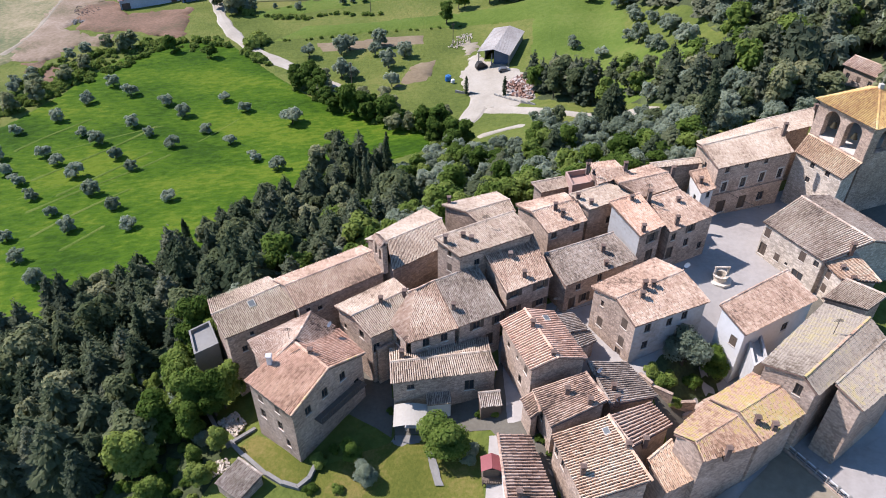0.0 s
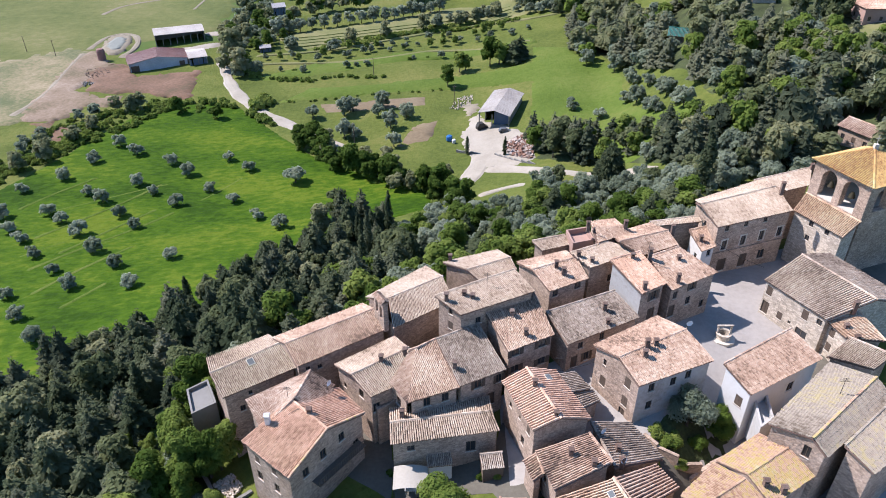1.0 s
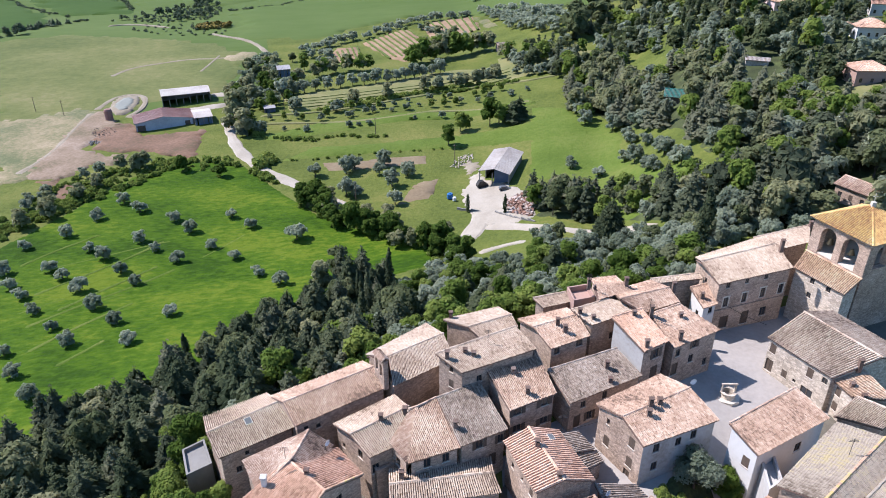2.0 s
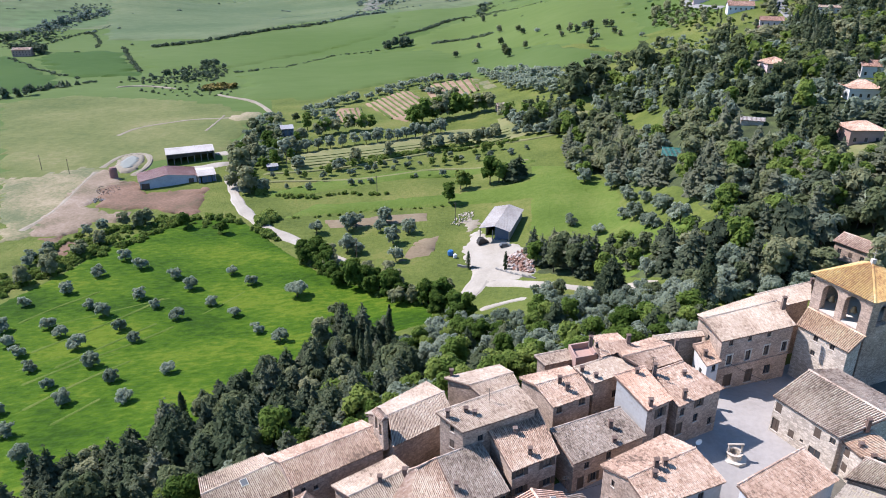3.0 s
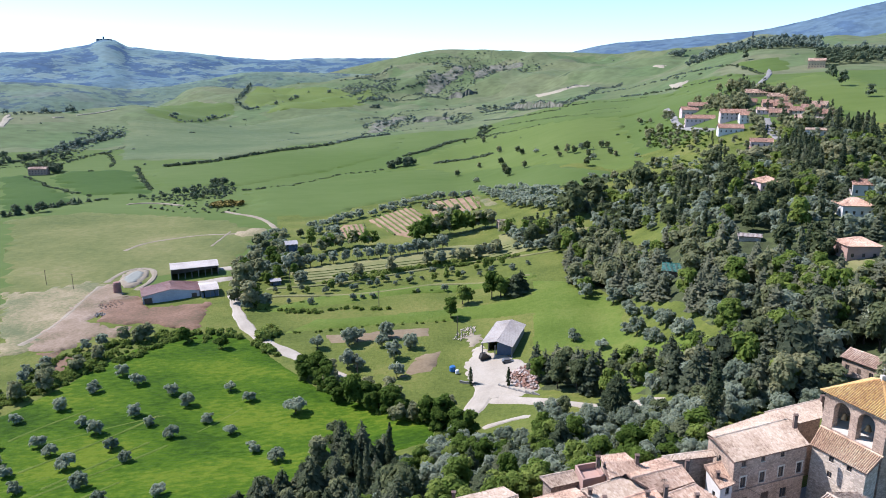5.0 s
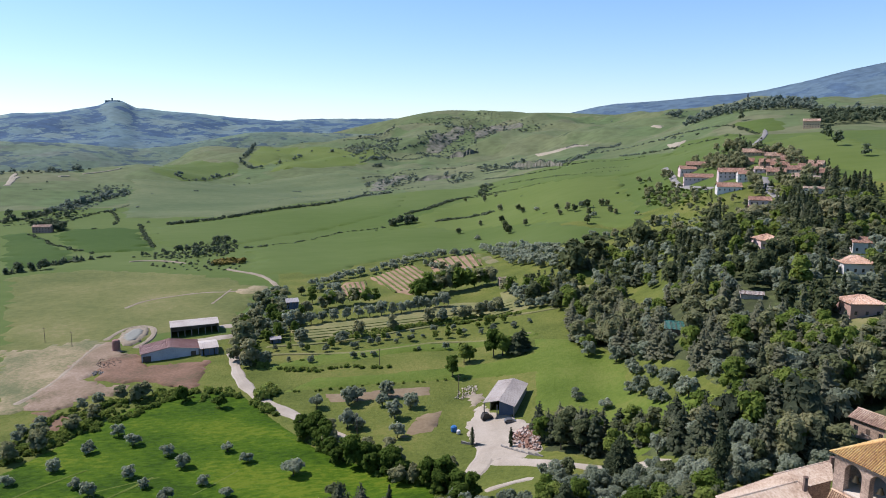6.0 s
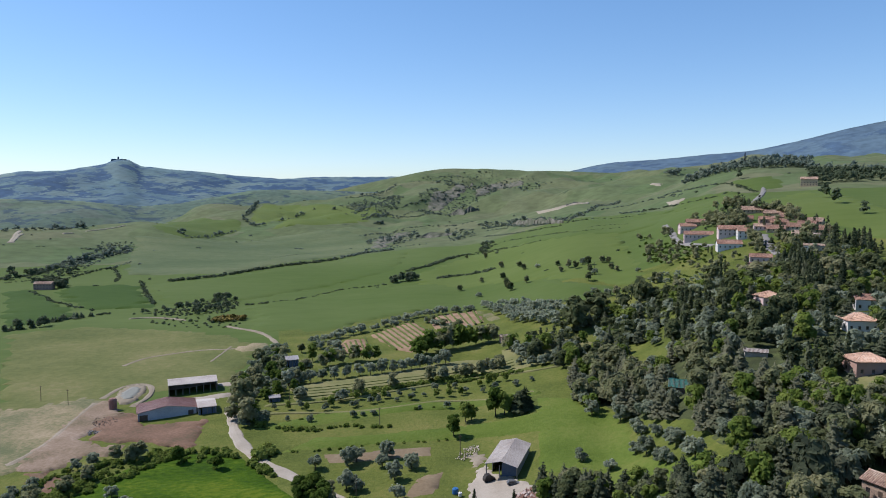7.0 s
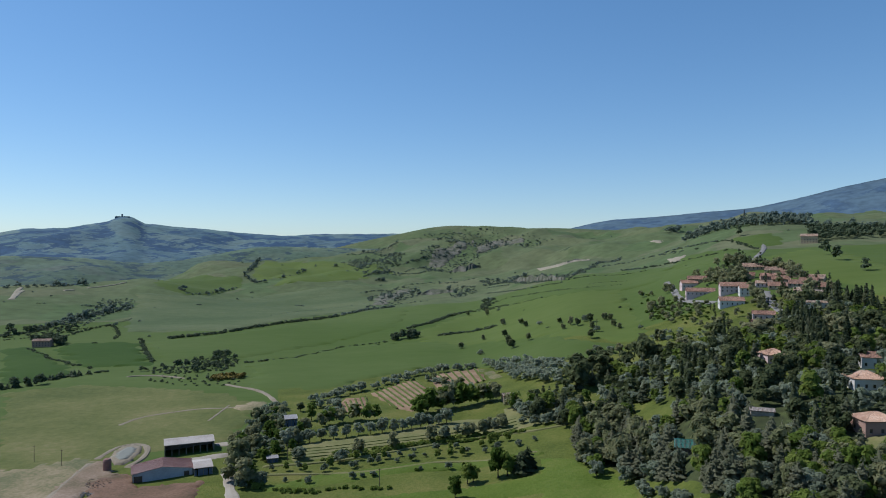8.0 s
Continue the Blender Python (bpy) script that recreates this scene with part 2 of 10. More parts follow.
LICHEN_TILE = surface("lichened_grey_coppi", [(0.320, (0.1415, 0.107, 0.0763)), (0.442, (0.2841, 0.229, 0.1736)), (0.558, (0.3548, 0.296, 0.229)), (0.680, (0.3971, 0.322, 0.1736))], 1.0, island=0.15)
OCHRE_PALE = surface("orange_buff_coppi", [(0.320, (0.2334, 0.1419, 0.0890)), (0.442, (0.4462, 0.2933, 0.1879)), (0.558, (0.5340, 0.3835, 0.2612)), (0.680, (0.5826, 0.4845, 0.3446))], 1.2, island=0.15)
GREY_RED = surface("dark_brown_red_coppi", [(0.320, (0.1286, 0.0841, 0.0577)), (0.442, (0.3271, 0.2102, 0.1474)), (0.558, (0.4327, 0.3003, 0.2198)), (0.680, (0.5372, 0.4204, 0.3148))], 1.2, island=0.15)
LIME = surface("limewashed_stone", [(0.25, (0.3254, 0.2667, 0.1998)), (0.45, (0.4529, 0.3793, 0.2961)), (0.6, (0.5253, 0.4481, 0.36)), (0.75, (0.5804, 0.517, 0.432))], 2.0, bump=0.4, bump_scale=4, stones=2.2)
BED = surface("roof_underside", [(0.3, (0.1057, 0.0659, 0.0503)), (0.7, (0.2114, 0.1413, 0.1099))], 2.0)
PALE_PINK = surface("pale_pink_render", [(0.3, (0.4250, 0.3125, 0.2937)), (0.5, (0.5500, 0.4250, 0.4062)), (0.7, (0.6500, 0.5250, 0.5000))], 0.8, bump=0.1)
PLASTER = surface("white_plaster", [(0.3, (0.468, 0.445, 0.406)), (0.5, (0.562, 0.546, 0.515)), (0.7, (0.608, 0.593, 0.569))], 1.0, bump=0.1)
BARK = surface("bark", [(0.3, (0.042, 0.033, 0.024)), (0.7, (0.096, 0.078, 0.06))], 4.0)
NEEDLE = surface("dark_pine_needles", [(0.2, (0.0416, 0.0587, 0.0312)), (0.5, (0.0856, 0.1075, 0.0540)), (0.8, (0.1610, 0.1752, 0.0968))], 1.0, island=0.16, per_object=0.4, leafy=0.5, spec=0.1)
FIRLEAF = surface("grey_green_fir_needles", [(0.2, (0.0497, 0.0657, 0.0397)), (0.5, (0.1020, 0.1204, 0.0690)), (0.8, (0.1918, 0.1961, 0.1237))], 1.0, island=0.16, per_object=0.4, leafy=0.5, spec=0.1)
LEAF = surface("broad_leaves", [(0.2, (0.0581, 0.0991, 0.0157)), (0.5, (0.1165, 0.1723, 0.0313)), (0.8, (0.2189, 0.2643, 0.0615))], 1.0, island=0.16, per_object=0.5, leafy=0.5, spec=0.1)
WOODLEAF = surface("woodland_leaves", [(0.2, (0.0905, 0.1115, 0.0492)), (0.5, (0.1654, 0.1859, 0.0856)), (0.8, (0.2787, 0.2752, 0.1481))], 1.0, island=0.16, per_object=0.6, leafy=0.5, spec=0.1)
YARD = surface("trodden_farmyard_earth", [(0.38, (0.0723, 0.0558, 0.0236)), (0.45, (0.1085, 0.0642, 0.0354)), (0.54, (0.1447, 0.0837, 0.0496)), (0.64, (0.1809, 0.1117, 0.0709))], 0.5)
OLIVE = surface("olive_leaves", [(0.2, (0.1411, 0.1753, 0.1114)), (0.5, (0.2485, 0.2866, 0.1981)), (0.8, (0.3808, 0.4164, 0.3029))], 1.0, island=0.16, per_object=0.3, leafy=0.6, spec=0.1)

# ---- the lie of the land ----
# profiles of the land outward from the lookout: distance and height pairs
FAR_WEST_PROFILE = [(40, -12), (70, -22), (110, -36), (200, -44), (420, -46), (900, -48), (1250, -38), (1500, -22), (1700, -30), (2000, -58), (2700, -70)]
WEST_PROFILE = [(40, -7), (60, -10), (80, -15), (100, -24), (130, -34), (200, -41), (320, -43), (560, -45), (900, -48), (1250, -37), (1500, -18), (1680, -22), (2000, -56), (2700, -70)]
WEST_FIELDS_PROFILE = [(40, -6), (60, -7), (80, -10), (100, -19), (130, -32), (200, -41), (320, -42), (560, -45), (900, -47), (1300, -36), (1550, -12), (1750, -10), (2100, -38), (2700, -50)]
WEST_GAP_PROFILE = [(40, -6), (60, -6), (80, -7), (100, -15), (130, -31), (200, -41), (320, -41), (560, -44), (900, -46), (1300, -40), (1600, -28), (2000, 4), (2300, 22), (2700, 22)]
WEST_VALLEY_PROFILE = [(40, -6), (60, -5), (75, -4), (88, -8), (105, -18), (130, -30), (200, -40), (320, -40), (560, -42), (900, -44), (1350, -36), (1900, -8), (2300, 24), (2700, 56)]
NORTH_VALLEY_PROFILE = [(40, -6), (60, -4), (75, -2), (92, -3), (110, -12), (140, -25), (200, -37), (320, -38), (560, -37), (850, -31), (1200, -26), (1600, -18), (2000, 30), (2700, 152)]
NORTH_RISE_PROFILE = [(40, -4), (60, -2), (75, 0), (95, -1), (110, -5), (140, -17), (200, -29), (320, -28), (450, -21), (640, -4), (850, 16), (1200, 28), (1700, 52), (2700, 138)]
RIDGE_PROFILE = [(40, -12), (50, -9), (56, -4), (65, 0), (95, 0), (115, -2), (150, -9), (200, -9), (300, 2), (420, 8), (560, 20), (750, 50), (950, 64), (1300, 114), (1900, 130), (2700, 160)]
RIDGE_EAST_PROFILE = [(40, -11), (55, -8), (62, -4.5), (72, -2.5), (82, -1), (95, 0.0), (115, -1.2), (130, -3.1), (150, -6.0), (170, -7.0), (200, -4.7), (230, -1.0), (300, 6.2), (320, 7.7), (420, 12.8), (450, 15.0), (560, 26.3), (750, 52.5), (950, 68.2), (1100, 85.4), (1300, 106.8), (1600, 122.4), (1900, 132.5), (2700, 165.0)]
EAST_PROFILE = [(40, -4), (55, -2.5), (70, -2), (80, -1), (95, 0), (130, -1), (170, -4), (230, 4), (320, 12), (450, 20), (750, 55), (1100, 84), (1600, 120), (2700, 170)]
FAR_EAST_SLOPE_PROFILE = [(40, -4), (55, -2), (70, -1.6), (100, -2), (200, -2), (400, 14), (900, 60), (2700, 150)]
PROFILES = [(-60, FAR_WEST_PROFILE), (-36, WEST_PROFILE), (-24, WEST_FIELDS_PROFILE), (-18.5, WEST_GAP_PROFILE), (-12, WEST_VALLEY_PROFILE), (0, NORTH_VALLEY_PROFILE), (12, NORTH_RISE_PROFILE), (24, RIDGE_PROFILE), (30, RIDGE_EAST_PROFILE), (36, EAST_PROFILE), (60, FAR_EAST_SLOPE_PROFILE)]
def smooth(u):
    return u * u * (3 - 2 * u)
def along(rows, r):
    if r <= rows[0][0]:
        return rows[0][1]
    for i in range(len(rows) - 1):
        r0, z0 = rows[i]
        r1, z1 = rows[i + 1]
        if r <= r1:
            h = r1 - r0
            s = (z1 - z0) / h
            a = (z1 - rows[i - 1][1]) / (r1 - rows[i - 1][0]) if i else s
            b = (rows[i + 2][1] - z0) / (rows[i + 2][0] - r0) if i + 2 < len(rows) else s
            u = (r - r0) / h
            return z0 + h * u * (s + (1 - u) * ((a - s) * (1 - u) + (s - b) * u))
    return rows[-1][1]
def height(x, y):
    r, b = math.hypot(x, y), math.degrees(math.atan2(x, y))
    b = max(-60.0, min(60.0, b)) if abs(b) < 100 else math.copysign(60, b) * (180 - abs(b)) / 80
    for (b0, p0), (b1, p1) in zip(PROFILES, PROFILES[1:]):
        if b <= b1:
            u = smooth((b - b0) / (b1 - b0))
            break
    z = along(p0, r) * (1 - u) + along(p1, r) * u
    if r < 40:
        z = -6 + (z + 6) * smooth(r / 40)
    far = max(0.0, min(1.0, (r - 700) / 900))
    hill = max(0.0, min(1.0, (r - 1150) / 700)) * max(0.0, min(1.0, (2690 - r) / 150))
    hill *= 0.45 + 0.55 * max(0.0, min(1.0, (b + 14) / 10))
    z += hill * (26 * abs(math.sin(x / 110 + 1.3 * math.sin(y / 210))) * abs(math.sin(y / 190 + x / 300)) - 9 + 6 * math.sin(x / 43 + 2 * math.sin(y / 70)) + 4 * math.sin(x / 19 + 2 * math.sin(y / 50)))
    return z + far * (5 * math.sin(x / 130 + 0.6) * math.sin(y / 170) + 3 * math.sin(x / 61 + y / 83))


def mesh_object(name, verts, faces, material, parent=None, label=""):
    me = bpy.data.meshes.new(name)
    me.from_pydata([tuple(v) for v in verts], [], faces)
    me.update()
    me.materials.append(material)
    ob = new(name, me)
    if parent:
        ob.parent = parent
    if label:
        ob["label"] = label
    return ob


def part(name, bm, material, parent, label=""):
    me = bpy.data.meshes.new(name)
    bm.to_mesh(me)
    bm.free()
    me.materials.append(material)
    ob = new(name, me)
    ob.parent = parent
    if label:
        ob["label"] = label
    return ob


def thing(name, x, y, z, label, category, group="", kind=""):
    ob = new(name)
    ob.location = (x, y, z)
    return tagged(ob, label, category, group, kind)


def build_ground():
    bearings = [-180 + 6 * i for i in range(22)] + [-48 + 0.5 * i for i in range(193)] + [54 + 6 * i for i in range(21)]
    rings = [18 * 1.031 ** i for i in range(124)]
    while rings[-1] < 2760:
        rings.append(rings[-1] * 1.0125)
    verts = [(0, 0, height(0, 18))]
    for r in rings:
        for b in bearings:
            x, y = r * math.sin(radians(b)), r * math.cos(radians(b))
            verts.append((x, y, height(x, y)))
    n = len(bearings)
    faces = [(0, 1 + (j + 1) % n, 1 + j) for j in range(n)]
    for i in range(len(rings) - 1):
        a = 1 + i * n
        for j in range(n):
            k = (j + 1) % n
            faces.append((a + j, a + k, a + n + k, a + n + j))
    ob = mesh_object("ground", verts, faces, TURF)
    ob.data.materials.append(HILL)
    ob.data.materials.append(PAVING)
    ob.data.materials.append(FIELD1)
    for p in ob.data.polygons:
        p.use_smooth = True
        r, b = math.hypot(p.center[0], p.center[1]), math.degrees(math.atan2(p.center[0], p.center[1]))
        # paving close to the lookout is unseen, added so bounced light stays neutral
        p.material_index = 1 if r > 1150 or (r > 950 and b > 14) else 3 if r > (380 if b < -14 else 600) else 2 if (r < 52 and (b > 6 or b < -100)) or (r < 82 and b > 27) else 0
    return tagged(ob, "rolling green grassland sloping from the hill village", "ground", kind="structure")


def inside(x, y, ring):
    hit = False
    for (x0, y0), (x1, y1) in zip(ring, ring[1:] + ring[:1]):
        if (y0 > y) != (y1 > y) and x < (x1 - x0) * (y - y0) / (y1 - y0) + x0:
            hit = not hit
    return hit


def drape(name, ring, material, label, category="field", lift=0.12, step=None, wobble=None, seed=1):
    """A patch of ground laid on the land within a ring of plan points."""
    rng = random.Random(seed)
    far = min(math.hypot(*p) for p in ring)
    step = step or max(2.0, far / 60)
    lift = lift + far * 0.0011
    rim = []
    if wobble is None:
        wobble = 0.1 * step
    for (x0, y0), (x1, y1) in zip(ring, ring[1:] + ring[:1]):
        k = max(1, int(math.hypot(x1 - x0, y1 - y0) / step))
        for i in range(k):
            w = 0 if i == 0 else wobble
            rim.append(Vector((x0 + (x1 - x0) * i / k + rng.uniform(-w, w), y0 + (y1 - y0) * i / k + rng.uniform(-w, w))))
    pts = list(rim)
    flat = [(p.x, p.y) for p in rim]
    xs, ys = [p[0] for p in flat], [p[1] for p in flat]
    x = min(xs) + step / 2
    while x < max(xs):
        y = min(ys) + step / 2
        while y < max(ys):
            if inside(x, y, flat):
                pts.append(Vector((x, y)))
            y += step
        x += step
    edges = [(i, (i + 1) % len(rim)) for i in range(len(rim))]
    v2, _, f2, _, _, _ = geometry.delaunay_2d_cdt(pts, edges, [list(range(len(rim)))], 1, 1e-4)
    edge = {(round(p.x, 3), round(p.y, 3)) for p in rim}
    ob = mesh_object(name, [(p.x, p.y, height(p.x, p.y) + lift * ((-0.3 if far > 120 and step > 1 else 0.25 if step > 1 else 1.0) if (round(p.x, 3), round(p.y, 3)) in edge else 1.0)) for p in v2], [tuple(f) for f in f2], material)
    me = ob.data
    for p in me.polygons:
        p.use_smooth = True
        if p.normal.z < 0:
            p.flip()
    return tagged(ob, label, category, kind="structure")


def track(name, line, width, material, label, category="road", lift=0.25):
    """A strip of road along plan points."""
    left, right = [], []
    pts = []
    for (x0, y0), (x1, y1) in zip(line, line[1:]):
        k = max(1, int(math.hypot(x1 - x0, y1 - y0) / 4))
        pts += [(x0 + (x1 - x0) * i / k, y0 + (y1 - y0) * i / k) for i in range(k)]
    pts.append(line[-1])
    pts = [tuple(sum(pts[max(0, min(len(pts) - 1, i + o))][c] for o in (-2, -1, 0, 1, 2)) / 5 for c in (0, 1)) for i in range(len(pts))]
    verts, faces = [], []
    for i, (x, y) in enumerate(pts):
        (xa, ya), (xb, yb) = pts[max(0, i - 1)], pts[min(len(pts) - 1, i + 1)]
        d = math.hypot(xb - xa, yb - ya) or 1
        nx, ny = -(yb - ya) / d, (xb - xa) / d
        w = width * (1 + 0.15 * math.sin(i * 1.7) + 0.12 * math.sin(i * 0.63 + 1)) / 2
        up = lift + math.hypot(x, y) * 0.0009
        for s, k in ((-1.25, -0.3), (-0.9, 0.7), (0, 1.0), (0.9, 0.7), (1.25, -0.3)):
            px, py = x + nx * w * s, y + ny * w * s
            verts.append((px, py, height(px, py) + up * (k if 0 < i < len(pts) - 1 else -0.3)))
        if i:
            a = 5 * i
            faces += [(a - 5 + k, a - 4 + k, a + 1 + k, a + k) for k in range(4)]
    ob = mesh_object(name, verts, faces, material)
    for p in ob.data.polygons:
        if p.normal.z < 0:
            p.flip()
    return tagged(ob, label, category, kind="structure")



def backdrop_range(name, skyline, r0, r1, material, label, rough=1.0):
    """Far mountains closing the view: skyline is rows of bearing and rise in degrees over the lookout's level."""
    bearings = [skyline[0][0] + (skyline[-1][0] - skyline[0][0]) * i / 220 for i in range(221)]
    verts, faces = [], []
    rows = 14
    for b in bearings:
        for (b0, e0), (b1, e1) in zip(skyline, skyline[1:]):
            if b <= b1 + 1e-6:
                u = (b - b0) / (b1 - b0)
                rise = e0 + (e1 - e0) * u
                break
        top = LOOKOUT + r1 * math.tan(radians(rise + 0.035 * rough * noise.noise(Vector((b * 1.3, 0.5, 0))) + 0.02 * rough * noise.noise(Vector((b * 5, 2.5, 0)))))
        foot = -75.0
        for k in range(rows + 1):
            t = k / rows
            r = r0 + (r1 - r0) * t
            x, y = r * math.sin(radians(b)), r * math.cos(radians(b))
            wave = noise.noise(Vector((x / 300, y / 300, 0))) * 40 + noise.noise(Vector((x / 120, y / 120, 3))) * 12
            verts.append((x, y, foot + (top - foot) * t ** 0.9 + wave * math.sin(math.pi * t) * rough))
        x, y = (r1 + 60) * math.sin(radians(b)), (r1 + 60) * math.cos(radians(b))
        verts.append((x, y, foot))
    n = rows + 2
    faces = [(i * n + k, (i + 1) * n + k, (i + 1) * n + k + 1, i * n + k + 1) for i in range(220) for k in range(n - 1)]
    ob = mesh_object(name, verts, faces, material)
    for p in ob.data.polygons:
        p.use_smooth = True
    return tagged(ob, label, "mountains", kind="structure")


def bluff(line, tall, material, label, seed, lean=1.7):
    """An eroded clay face standing in the slope along a line of plan points: ribs and gullies, its crest uneven."""
    rng = random.Random(seed)
    pts = []
    for (x0, y0), (x1, y1) in zip(line, line[1:]):
        k = max(3, int(math.hypot(x1 - x0, y1 - y0) / 3.0))
        pts += [(x0 + (x1 - x0) * i / k, y0 + (y1 - y0) * i / k) for i in range(k)]
    pts.append(line[-1])
    n = len(pts)
    verts, faces = [], []
    for i, (x, y) in enumerate(pts):
        r = math.hypot(x, y)
        ox, oy = x / r, y / r
        rib = tall * (0.35 * math.sin(i * 0.9 + 2 * math.sin(i * 0.31)) + rng.uniform(-0.12, 0.12))
        h = tall * (0.12 + 0.55 * math.sin(math.pi * (i + 0.5) / n) ** 0.6) * (1 + 0.22 * math.sin(i * 0.37 + seed) + rng.uniform(-0.06, 0.06))
        for back, up, k in ((-6, -1.5, 0.6), (rib, 0.12, 1.0), (rib * 0.8 + h * lean * 0.55, 0.55, 0.6), (h * lean, 1.0, 0.0), (h * lean + 26, 0.0, 0.0)):
            px, py = x + ox * back, y + oy * back
            verts.append((px, py, height(px, py) + h * up if up > 0 else height(px, py) + up * 2))
        if i:
            a = 5 * i
            faces += [(a - 5 + k, a - 4 + k, a + 1 + k, a + k) for k in range(4)]
    ob = mesh_object("bluff", verts, faces, material)
    ob.data.materials.append(HILL)
    for q in ob.data.polygons:
        if q.index % 4 == 3:
            q.material_index = 1
    return tagged(ob, label, "bluff", kind="structure")


build_ground()
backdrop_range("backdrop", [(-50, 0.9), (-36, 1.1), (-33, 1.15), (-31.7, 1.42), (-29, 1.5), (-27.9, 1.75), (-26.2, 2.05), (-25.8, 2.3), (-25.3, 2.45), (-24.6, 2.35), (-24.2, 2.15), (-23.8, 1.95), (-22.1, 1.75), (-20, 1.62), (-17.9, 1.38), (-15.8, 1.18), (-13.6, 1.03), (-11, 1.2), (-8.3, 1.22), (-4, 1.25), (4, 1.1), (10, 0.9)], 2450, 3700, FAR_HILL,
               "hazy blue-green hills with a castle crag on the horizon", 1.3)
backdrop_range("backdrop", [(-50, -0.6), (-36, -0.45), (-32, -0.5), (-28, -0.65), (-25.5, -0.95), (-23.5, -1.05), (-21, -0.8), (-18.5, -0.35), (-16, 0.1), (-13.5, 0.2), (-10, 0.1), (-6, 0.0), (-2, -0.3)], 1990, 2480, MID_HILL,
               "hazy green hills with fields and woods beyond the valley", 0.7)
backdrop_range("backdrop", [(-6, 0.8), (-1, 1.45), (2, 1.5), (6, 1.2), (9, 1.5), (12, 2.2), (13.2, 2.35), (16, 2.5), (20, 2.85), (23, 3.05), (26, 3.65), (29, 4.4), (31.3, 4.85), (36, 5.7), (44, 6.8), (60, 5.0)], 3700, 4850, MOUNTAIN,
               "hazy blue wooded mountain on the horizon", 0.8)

# ---- fields, roads and yards ----
drape("field", [(-148.0, 188.0), (-144.1, 200.0), (-139.4, 212.4), (-135.3, 223.9), (-130.7, 241.3), (-124.6, 258.5), (-114.7, 268.5), (-102.4, 274.0), (-82.3, 268.7), (-60.5, 240.7), (-44.8, 221.7), (-31.6, 210.3), (-15.8, 200.7), (-2.5, 185.9), (-4.0, 172.0), (-14.0, 168.0), (-27.0, 164.0), (-42.0, 148.0), (-52.0, 126.0), (-66.0, 114.0), (-78.0, 101.0), (-89.0, 90.0)], CORN, "bright green field of young grass dotted with olive trees")
track("grass_bank", [(-124.3, 183.0), (-114.2, 187.1), (-102.2, 196.4), (-85.3, 205.4)], 1.0, MEADOW, "low grassy bank along a row of olives", "bank", lift=0.12)
track("grass_bank", [(-118.7, 154.6), (-112.9, 161.1), (-102.5, 169.2)], 1.0, MEADOW, "low grassy bank along a row of olives", "bank", lift=0.12)
track("grass_bank", [(-102.8, 159.7), (-94.4, 165.5), (-85.4, 171.0)], 1.0, MEADOW, "low grassy bank along a row of olives", "bank", lift=0.12)
track("grass_bank", [(-106.3, 133.0), (-101.7, 140.0), (-97.4, 145.5)], 1.0, MEADOW, "low grassy bank along a row of olives", "bank", lift=0.12)
track("grass_bank", [(-78.9, 186.0), (-70.4, 199.1), (-64.4, 212.6)], 1.0, MEADOW, "low grassy bank along a row of olives", "bank", lift=0.12)
track("grass_bank", [(-116.9, 192.8), (-105.4, 195.2)], 1.0, MEADOW, "low grassy bank along a row of olives", "bank", lift=0.12)
track("grass_bank", [(-132.5, 181.1), (-128.3, 191.7), (-120.7, 201.3), (-112.5, 211.5)], 1.1, MEADOW, "low pale grassy bank along a row of olives", "bank", lift=0.25)
track("grass_bank", [(-119.4, 164.7), (-111.0, 175.4), (-102.5, 185.6), (-96.1, 194.9), (-89.8, 207.0)], 1.1, MEADOW, "low pale grassy bank along a row of olives", "bank", lift=0.25)
track("grass_bank", [(-107.9, 155.5), (-100.2, 166.9), (-92.4, 178.2), (-84.9, 188.9)], 1.1, MEADOW, "low pale grassy bank along a row of olives", "bank", lift=0.25)
track("grass_bank", [(-112.1, 147.7), (-107.1, 154.0), (-98.6, 163.8), (-88.5, 172.9), (-78.9, 186.7)], 1.1, MEADOW, "low pale grassy bank along a row of olives", "bank", lift=0.25)
track("grass_bank", [(-104.3, 135.0), (-98.4, 146.3), (-91.7, 155.9), (-82.4, 165.9)], 1.1, MEADOW, "low pale grassy bank along a row of olives", "bank", lift=0.25)
track("grass_bank", [(-94.5, 127.5), (-88.7, 136.0), (-82.9, 146.7)], 1.1, MEADOW, "low pale grassy bank along a row of olives", "bank", lift=0.25)
track("road", [(-106.6, 331.0), (-93.0, 294.0), (-81.1, 273.4), (-68.7, 259.2), (-57.9, 249.5), (-47.8, 240.4), (-32.2, 224.2)], 4.5, GRAVEL, "pale gravel farm road")
track("road", [(-98.9, 310.3), (-106.3, 333.0), (-109.2, 358.2), (-109.1, 380.8)], 4, GRAVEL, "pale gravel farm road")
track("road", [(-129.4, 383.8), (-120.6, 370.9), (-117.4, 376.1), (-117.6, 388.1)], 6, GRAVEL, "pale gravel farm road")
track("road", [(14.8, 218.4), (11.2, 206.4), (9.0, 197.9), (4.6, 186.8)], 6.0, GRAVEL, "pale gravel farm road")
track("road", [(10.7, 204.7), (19.2, 198.1), (23.9, 193.6), (32.8, 185.4), (46.0, 179.0), (55.4, 160.7)], 4.5, GRAVEL, "pale gravel lane below the wood")
track("road", [(7.1, 177.5), (14.6, 182.6), (22.4, 180.1), (26.1, 178.2)], 2.2, GRAVEL, "narrow pale path across the grass")
